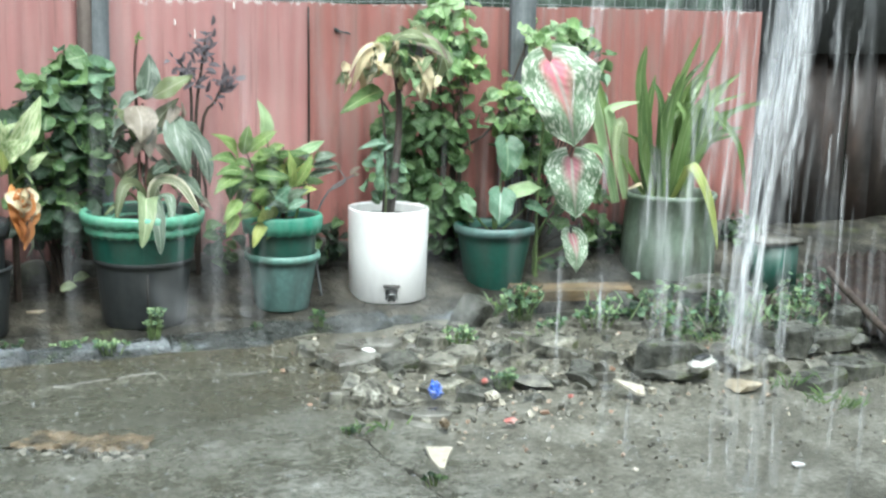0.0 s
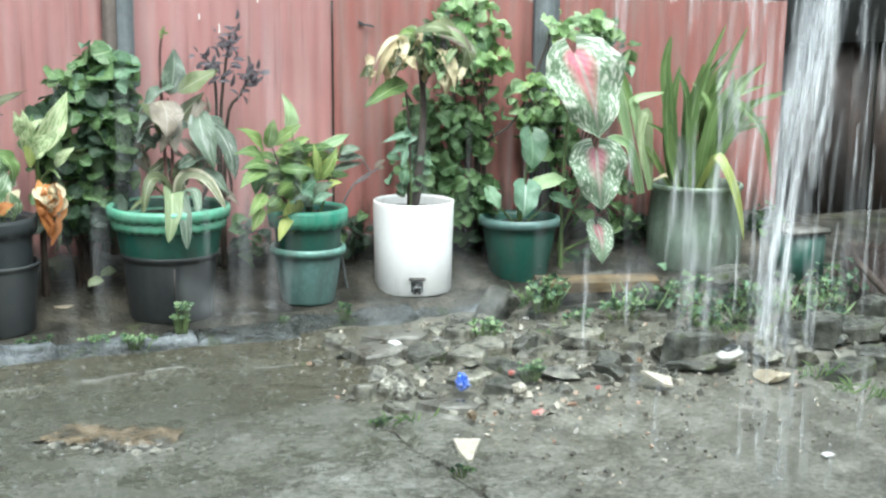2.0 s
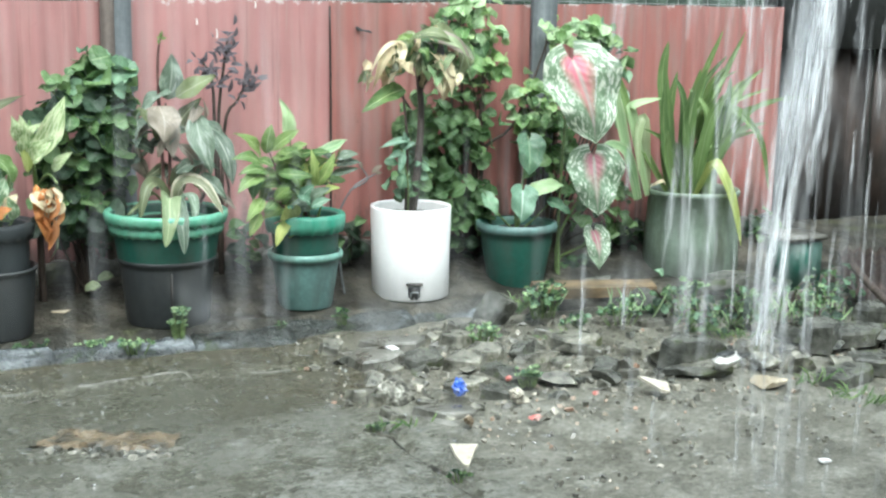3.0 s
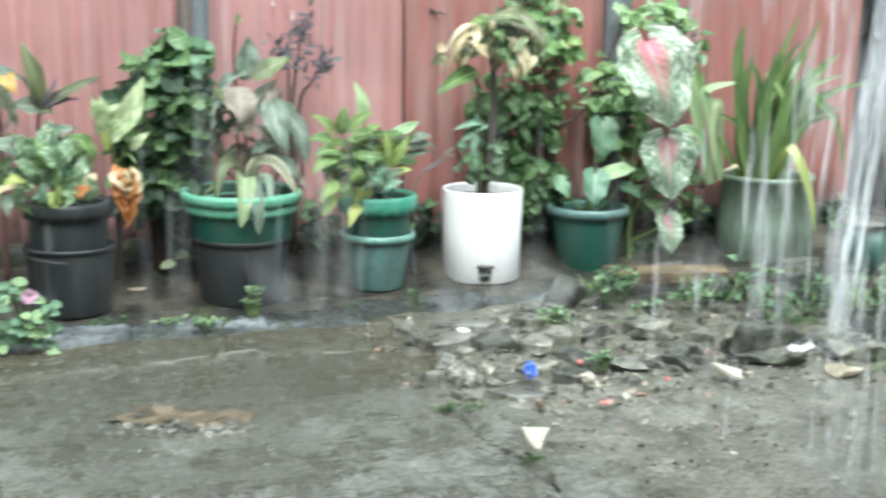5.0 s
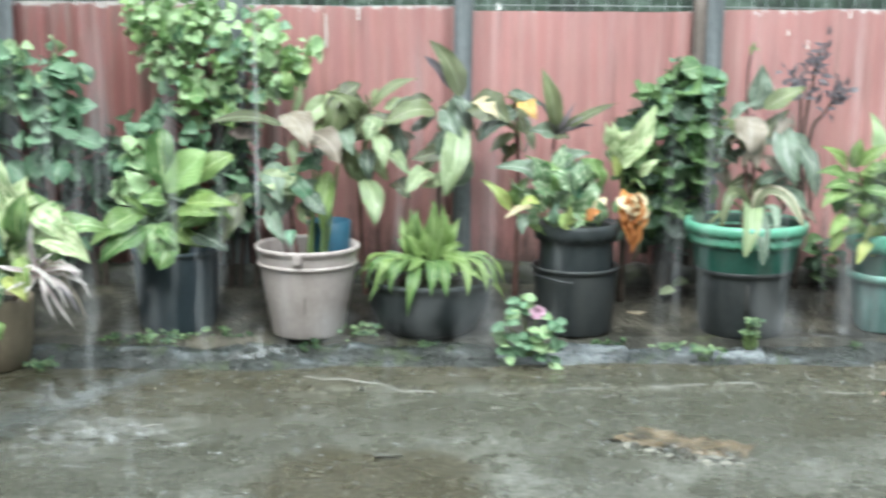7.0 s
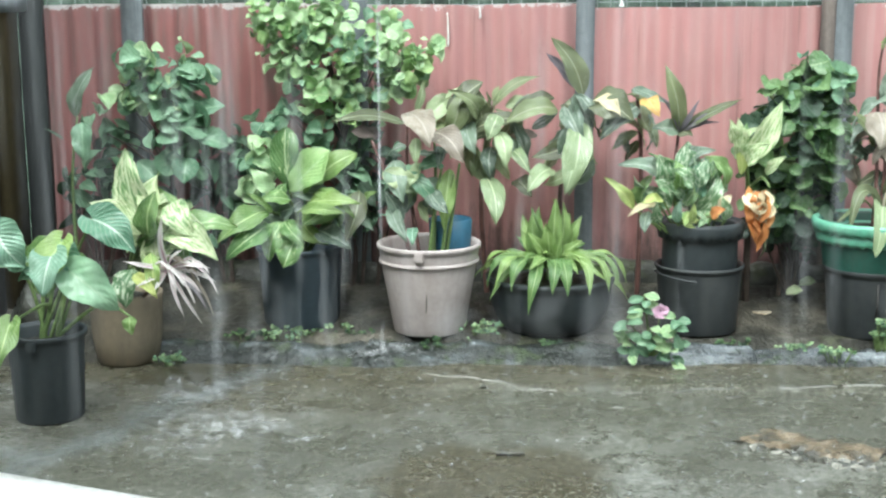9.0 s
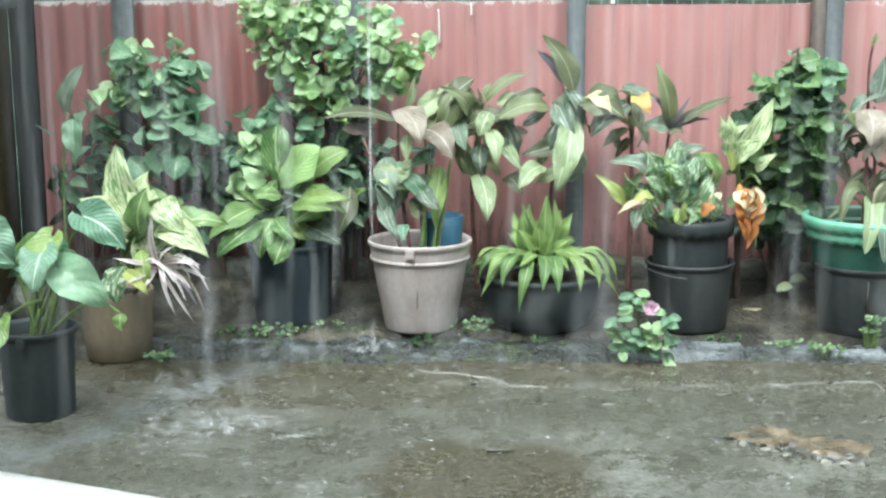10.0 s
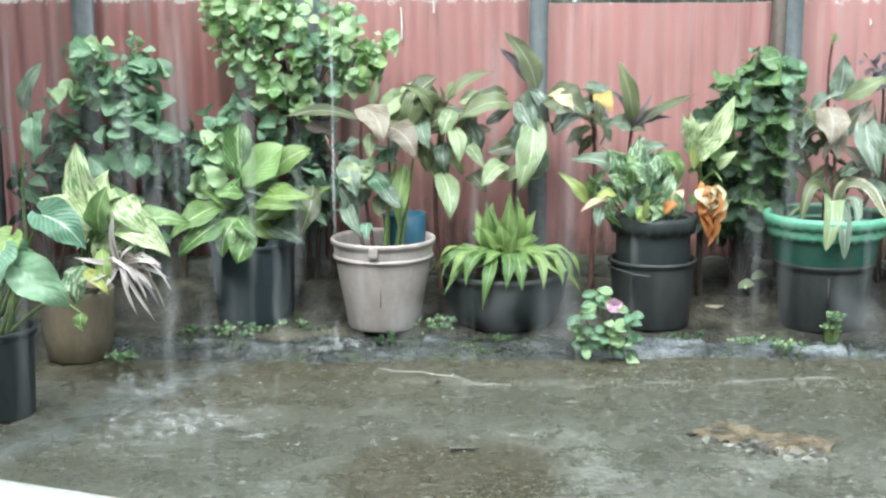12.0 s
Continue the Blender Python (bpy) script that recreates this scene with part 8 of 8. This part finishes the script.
for k in range(70):
    x, y = rng.uniform(-1.3, 1.1), rng.uniform(2.6, 3.6)
    s_ = rng.uniform(0.008, 0.028)
    rock("concrete_chip", (x, y, ground_height(x, y) - 0.002), (s_ * 1.5, s_ * 0.7, s_ * 0.35), rng.choice([SLAB, SLAB, STONE, STONE_DARK]), "small loose chip on the wet yard", rng, "concrete chips", "chip")

def ridge(points, label):
    """A broken, pale worn lip of concrete along a joint in the yard."""
    pts = [Vector(p) for p in points]
    top = thing("concrete_joint", (pts[0].x, pts[0].y, 0.0), label, "joint", "joints in the yard")
    inv = top.matrix_basis.inverted()
    for a, b in zip(pts, pts[1:]):
        n = max(2, int((b - a).length / 0.07))
        for k in range(n):
            if rng.random() < 0.25:
                continue
            p, q = a.lerp(b, k / n), a.lerp(b, (k + 0.96) / n)
            bm = bmesh.new()
            side = (q - p).cross(Vector((0, 0, 1))).normalized()
            rows = []
            for i in range(9):
                c = p.lerp(q, i / 8)
                w = 0.0018 + 0.0018 * noise.noise(c * 40) + 0.0008 * math.sin(i)
                c = c + side * 0.016 * noise.noise(c * 12)
                z = ground_height(c.x, c.y)
                rows.append([bm.verts.new(inv @ Vector((c.x + side.x * u * w, c.y + side.y * u * w, z + h))) for u, h in ((-1, -0.004), (-0.5, 0.002), (0.4, 0.0035), (1, -0.004))])
            for r0, r1 in zip(rows, rows[1:]):
                for i in range(3):
                    bm.faces.new((r0[i], r0[i + 1], r1[i + 1], r1[i]))
            part("lip", bm, STONE_DARK if rng.random() < 0.45 else SLAB, top)


ridge(((-0.401, 3.581, -0.000), (-0.251, 3.505, 0.000), (-0.069, 3.453, 0.000)), "pale curved worn lip of a concrete joint")
ridge(((0.057, 3.450, 0.000), (0.349, 3.474, 0.000), (0.547, 3.483, 0.000), (0.694, 3.500, -0.000), (0.715, 3.458, 0.000), (0.925, 3.461, 0.000), (1.108, 3.456, 0.000)), "long pale worn lip of a concrete joint")


def crack(points, label):
    """An open crack in the slab, filled with dark silt and a little moss."""
    bm = bmesh.new()
    rows = []
    pts = [Vector(p) for p in points]
    for a, b in zip(pts, pts[1:]):
        for k in range(14):
            c = a.lerp(b, k / 14)
            c.x += 0.012 * noise.noise((c.y * 14, 2, 1)) + 0.005 * noise.noise((c.y * 50, 7, 1))
            w = max(0.0012, 0.0035 + 0.0045 * noise.noise((c.y * 26, 5, 3)))
            rows.append([bm.verts.new((c.x + u * w, c.y, ground_height(c.x + u * w, c.y) + h)) for u, h in ((-1, 0.001), (0, 0.003), (1, 0.001))])
    for r0, r1 in zip(rows, rows[1:]):
        for i in range(2):
            bm.faces.new((r0[i], r1[i], r1[i + 1], r0[i + 1]))
    return tagged(link("ground_crack", bm, SOIL), label, "crack", kind="structure")


crack(((0.975, 2.99), (0.992, 2.865), (1.012, 2.764), (1.017, 2.641), (1.02, 2.47)), "dark silted crack across the concrete")
for at, n in (((0.98, 2.95, 0.0), 8), ((1.03, 2.62, 0.0), 8)):
    weed(at, n, 0.03, 0.015, [VINE_LEAF, DARK_LEAF], rng, "small green weed rooted in the crack", size=0.01)


# ---- falling water ----
def strand(bm, x, y, z0, z1, r, lean=0.0, rows=12):
    """A ragged, bowed sheet of falling water that frays on its way down."""
    uvl = bm.loops.layers.uv.verify()
    seed = rng.uniform(0, 99)
    bow = rng.uniform(-0.3, 0.3)
    lines = []
    for i in range(rows + 1):
        q = i / rows
        rr = r * (0.55 + 0.9 * abs(noise.noise((q * 3.5, seed, 0))))
        cx = x + lean * q + 0.6 * r * noise.noise((q * 3, seed, 5))
        lines.append([bm.verts.new((cx + rr * u, y + rr * bow * u + 0.35 * rr * (1 - u * u), z0 + (z1 - z0) * q)) for u in (-1, -0.5, 0, 0.5, 1)])
    for i, (a, b) in enumerate(zip(lines, lines[1:])):
        for k in range(4):
            f = bm.faces.new((a[k], b[k], b[k + 1], a[k + 1]))
            for l, uv in zip(f.loops, ((k / 4, i / rows), (k / 4, (i + 1) / rows), ((k + 1) / 4, (i + 1) / rows), ((k + 1) / 4, i / rows))):
                l[uvl].uv = uv


def stream(top, foot_z, width, count, r, material, label, lean=0.0, height=1.5, longest=0.8):
    """A spill of water from the eaves: many fine strands side by side, most of them broken in mid-air."""
    bm = bmesh.new()
    for k in range(count):
        x, y = rng.gauss(0, width / 2), rng.gauss(0, 0.02 + 0.3 * width)
        z1 = rng.uniform(-0.3, height)
        z0 = min(height, z1 + rng.uniform(0.12, longest))
        z1 = max(0.0, z1)
        if z0 < 0.05:
            continue
        fall = lambda z: x * (1 + 0.5 * (height - z)) + lean * ((height - z) / height) ** 0.7  # noqa: E731
        strand(bm, fall(z0), y, z0, z1, r * rng.uniform(0.3, 1.3), fall(z1) - fall(z0))
    w = link("water_stream", bm, material)
    w.matrix_basis = pose(top[0], top[1], foot_z)
    return tagged(w, label, "water", "streams of roof water", "stuff")


rng = random.Random(111)
stream((2.324, 3.10), 0.0, 0.05, 26, 0.034, WATER_THIN, "broad veil of roof water falling on the stones", -0.224, longest=0.9)
stream((2.324, 3.08), 0.0, 0.026, 36, 0.021, WATER, "thick white column of roof water falling on the stones", -0.224, longest=0.8)
stream((2.30, 3.10), 0.0, 0.12, 40, 0.01, WATER_THIN, "fine spray round the column of roof water", -0.11, longest=0.5)
stream((2.44, 3.20), 0.0, 0.14, 18, 0.02, MIST, "spread spray of falling roof water", -0.06, longest=0.5)
stream((2.62, 3.20), 0.0, 0.14, 14, 0.016, MIST, "thin streaks of falling roof water", -0.03, longest=0.4)
stream((2.03, 3.02), 0.0, 0.1, 22, 0.022, WATER_THIN, "broken streaks of falling roof water", -0.05, longest=0.5)
stream((1.84, 3.05), 0.0, 0.07, 18, 0.02, WATER_THIN, "broken streaks of falling roof water", -0.04, longest=0.5)
stream((1.655, 3.05), 0.0, 0.05, 9, 0.014, WATER_THIN, "broken streak of falling roof water", -0.03, longest=0.4)
for sx, n in ((1.215, 3), (1.298, 4), (1.472, 8), (1.570, 8), (1.727, 5)):
    stream((sx, 2.25 + 0.006 * n), 0.0, 0.03, n, 0.011, WATER_THIN, "broken streak of falling roof water before the rubble", -0.01, height=0.9, longest=0.35)
stream((1.53, 2.38), 0.0, 0.12, 22, 0.014, WATER_THIN, "broken streaks of falling roof water before the rubble", -0.02, height=1.1, longest=0.4)
stream((-0.502, 3.63), 0.03, 0.004, 7, 0.006, WATER_THIN, "thin thread of water dripping on the edging", longest=0.9)
stream((-0.83, 3.22), 0.0, 0.09, 22, 0.022, MIST, "misty threads of water falling on the yard", 0.04, longest=0.6)
stream((-1.19, 3.30), 0.0, 0.012, 7, 0.01, MIST, "thin thread of water falling by the corner pots", longest=0.6)


def spray(at, rx, ry, count, high, material, label):
    """Low bursts of white spray thrown up where the water lands."""
    bm = bmesh.new()
    for k in range(count):
        x, y = rng.gauss(0, rx), rng.gauss(0, ry)
        h = high * rng.uniform(0.2, 1.0) * math.exp(-((x / rx) ** 2 + (y / ry) ** 2) / 4)
        strand(bm, x, y, h, 0.002, rng.uniform(0.006, 0.03), rng.gauss(0, 0.02), 4)
    w = link("spray", bm, material)
    w.matrix_basis = pose(*at)
    return tagged(w, label, "water", "splashes", "stuff")


spray((-0.80, 3.13, 0.004), 0.11, 0.09, 90, 0.035, MIST, "white foaming splash on the flooded concrete")
spray((-0.78, 3.10, 0.004), 0.09, 0.05, 40, 0.035, WATER_THIN, "white jets of splashing water on the flooded concrete")
spray((-0.93, 3.36, 0.004), 0.07, 0.06, 36, 0.05, MIST, "pale spray where drips hit the concrete")
spray((-0.72, 3.66, 0.01), 0.06, 0.03, 10, 0.05, MIST, "pale spray along the wet edging")
spray((-0.50, 3.66, 0.03), 0.05, 0.02, 14, 0.03, WATER_THIN, "white splash of the drip on the edging")
spray((0.92, 3.78, 0.05), 0.07, 0.03, 12, 0.07, MIST, "pale spray rising between the pots")
spray((2.10, 3.05, 0.02), 0.07, 0.05, 50, 0.09, MIST, "pale spray at the foot of the roof water")
spray((1.62, 2.70, 0.0), 0.25, 0.2, 60, 0.04, MIST, "pale spray over the gravel")

# low splash haze: pale strips added to lift the darks before pots and stones
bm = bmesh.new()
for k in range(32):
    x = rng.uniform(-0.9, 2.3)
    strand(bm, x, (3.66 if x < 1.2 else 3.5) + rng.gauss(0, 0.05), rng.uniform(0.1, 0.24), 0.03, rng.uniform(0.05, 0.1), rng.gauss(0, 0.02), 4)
tagged(link("spray", bm, HAZE), "pale haze strips for rain splash, lifting the darks before the pots", "water", "splashes", "stuff")


def splash(at, spread, count, rng):
    """Drops thrown up where the water lands."""
    s = thing("splash", at, "white splash where falling water lands", "water", "splashes", "stuff")
    bm = bmesh.new()
    for k in range(count):
        q = abs(rng.gauss(0, 0.5))
        a = rng.uniform(0, 6.283)
        r = bmesh.ops.create_icosphere(bm, subdivisions=1, radius=rng.uniform(0.0006, 0.0017))
        up = rng.uniform(0.0, 0.05) * max(0, 1 - q) * rng.random()
        for v in r["verts"]:
            v.co = Vector((v.co.x * 1.8 + spread * q * math.cos(a), v.co.y + 0.7 * spread * q * math.sin(a), v.co.z * 1.0 + 0.004 + up))
    part("drops", bm, DROP, s)
    return s


rng = random.Random(121)
for at, sp, n in (((-0.835, 3.133, -0.000), 0.26, 220), ((-0.964, 3.398, -0.000), 0.24, 160), ((-0.892, 2.967, 0.000), 0.2, 120), ((-0.803, 3.406, 0.000), 0.22, 120), ((-0.512, 3.673, 0.010), 0.06, 120), ((2.009, 2.965, 0.030), 0.12, 200), ((1.686, 2.900, 0.000), 0.1, 100), ((1.540, 2.342, 0.000), 0.12, 160)):
    splash(at, sp, n, rng)

# fan of water where the thread hits the edging
fan = thing("splash", (-0.505, 3.709, 0.030), "white fan of splashing water on the edging", "water", "splashes")
for k in range(10):
    a = rng.uniform(-0.2, 3.34)
    ln = rng.uniform(0.03, 0.11)
    bm = bmesh.new()
    tube(bm, [(0, 0, 0.002), (0.5 * ln * math.cos(a), -0.012, 0.012 + 0.25 * ln * abs(math.sin(a))), (ln * math.cos(a), -0.03 * abs(math.sin(a)), 0.002)], 0.0009, 0.0004, seg=5)
    part("jet", bm, DROP, fan)

# film of running water down to the low corner
for name, pts, w in (("water_film", ((-0.681, 3.812, 0.000), (-0.807, 3.549, 0.000), (-0.940, 3.310, 0.000), (-1.055, 3.065, 0.000), (-1.195, 2.791, 0.000)), 0.3), ("water_film", ((-0.809, 3.772, 0.000), (-0.546, 3.707, 0.000), (-0.313, 3.708, 0.000), (-0.024, 3.711, 0.000)), 0.05)):
    bm = bmesh.new()
    uvl = bm.loops.layers.uv.new("UVMap")
    pts = [Vector(p) for p in pts]
    line = [a.lerp(b, i / 12) for a, b in zip(pts, pts[1:]) for i in range(12)] + [pts[-1]]
    rows = []
    for i, c in enumerate(line):
        run = (line[min(i + 1, len(line) - 1)] - line[max(i - 1, 0)]).normalized()
        side = Vector((-run.y, run.x, 0))
        row = []
        for j in range(9):
            p = c + side * w * (j / 8 - 0.5 + 0.22 * noise.noise(c * 7)) * (1 + 0.6 * noise.noise(c * 5))
            row.append(bm.verts.new((p.x, p.y, ground_height(p.x, p.y) + 0.004)))
        rows.append(row)
    for i, (a, b) in enumerate(zip(rows, rows[1:])):
        for j in range(8):
            f = bm.faces.new((a[j], a[j + 1], b[j + 1], b[j]))
            for l, u in zip(f.loops, (j / 8, (j + 1) / 8, (j + 1) / 8, j / 8)):
                l[uvl].uv = (u, 0.5)
    tagged(link(name, bm, WATER_FILM), "thin film of rain water running over the concrete", "water", kind="structure")

# drops jumping from the wet yard
bm = bmesh.new()
for k in range(1500):
    x, y = rng.uniform(-1.4, 2.6), rng.uniform(2.45, 3.62)
    r = bmesh.ops.create_icosphere(bm, subdivisions=1, radius=rng.uniform(0.0008, 0.0027))
    up = abs(rng.gauss(0, 0.006))
    for v in r["verts"]:
        v.co = Vector((x + v.co.x * rng.uniform(1.0, 3.0), y + v.co.y, ground_height(x, y) + 0.002 + up + v.co.z))
tagged(link("rain_drops", bm, DROP), "white rain drops jumping from the wet concrete", "water", kind="stuff")

# rain: streaks blurred by their speed, made broad and faint to paint a haze
bm = bmesh.new()
for k in range(240):
    y = rng.uniform(1.5, 3.95)
    x = -0.05 + (y - 0.45) * rng.uniform(-0.5, 1.0)
    z1 = rng.uniform(0.0, 1.1)
    ln = rng.uniform(0.25, 0.5)
    strand(bm, x, y, z1 + ln, z1, rng.uniform(0.011, 0.022), rng.uniform(-0.03, 0.02) * ln, 2)
tagged(link("rain", bm, RAIN_VEIL), "broad faint streaks of heavy rain, a hazy veil over the darks", "rain", kind="stuff")
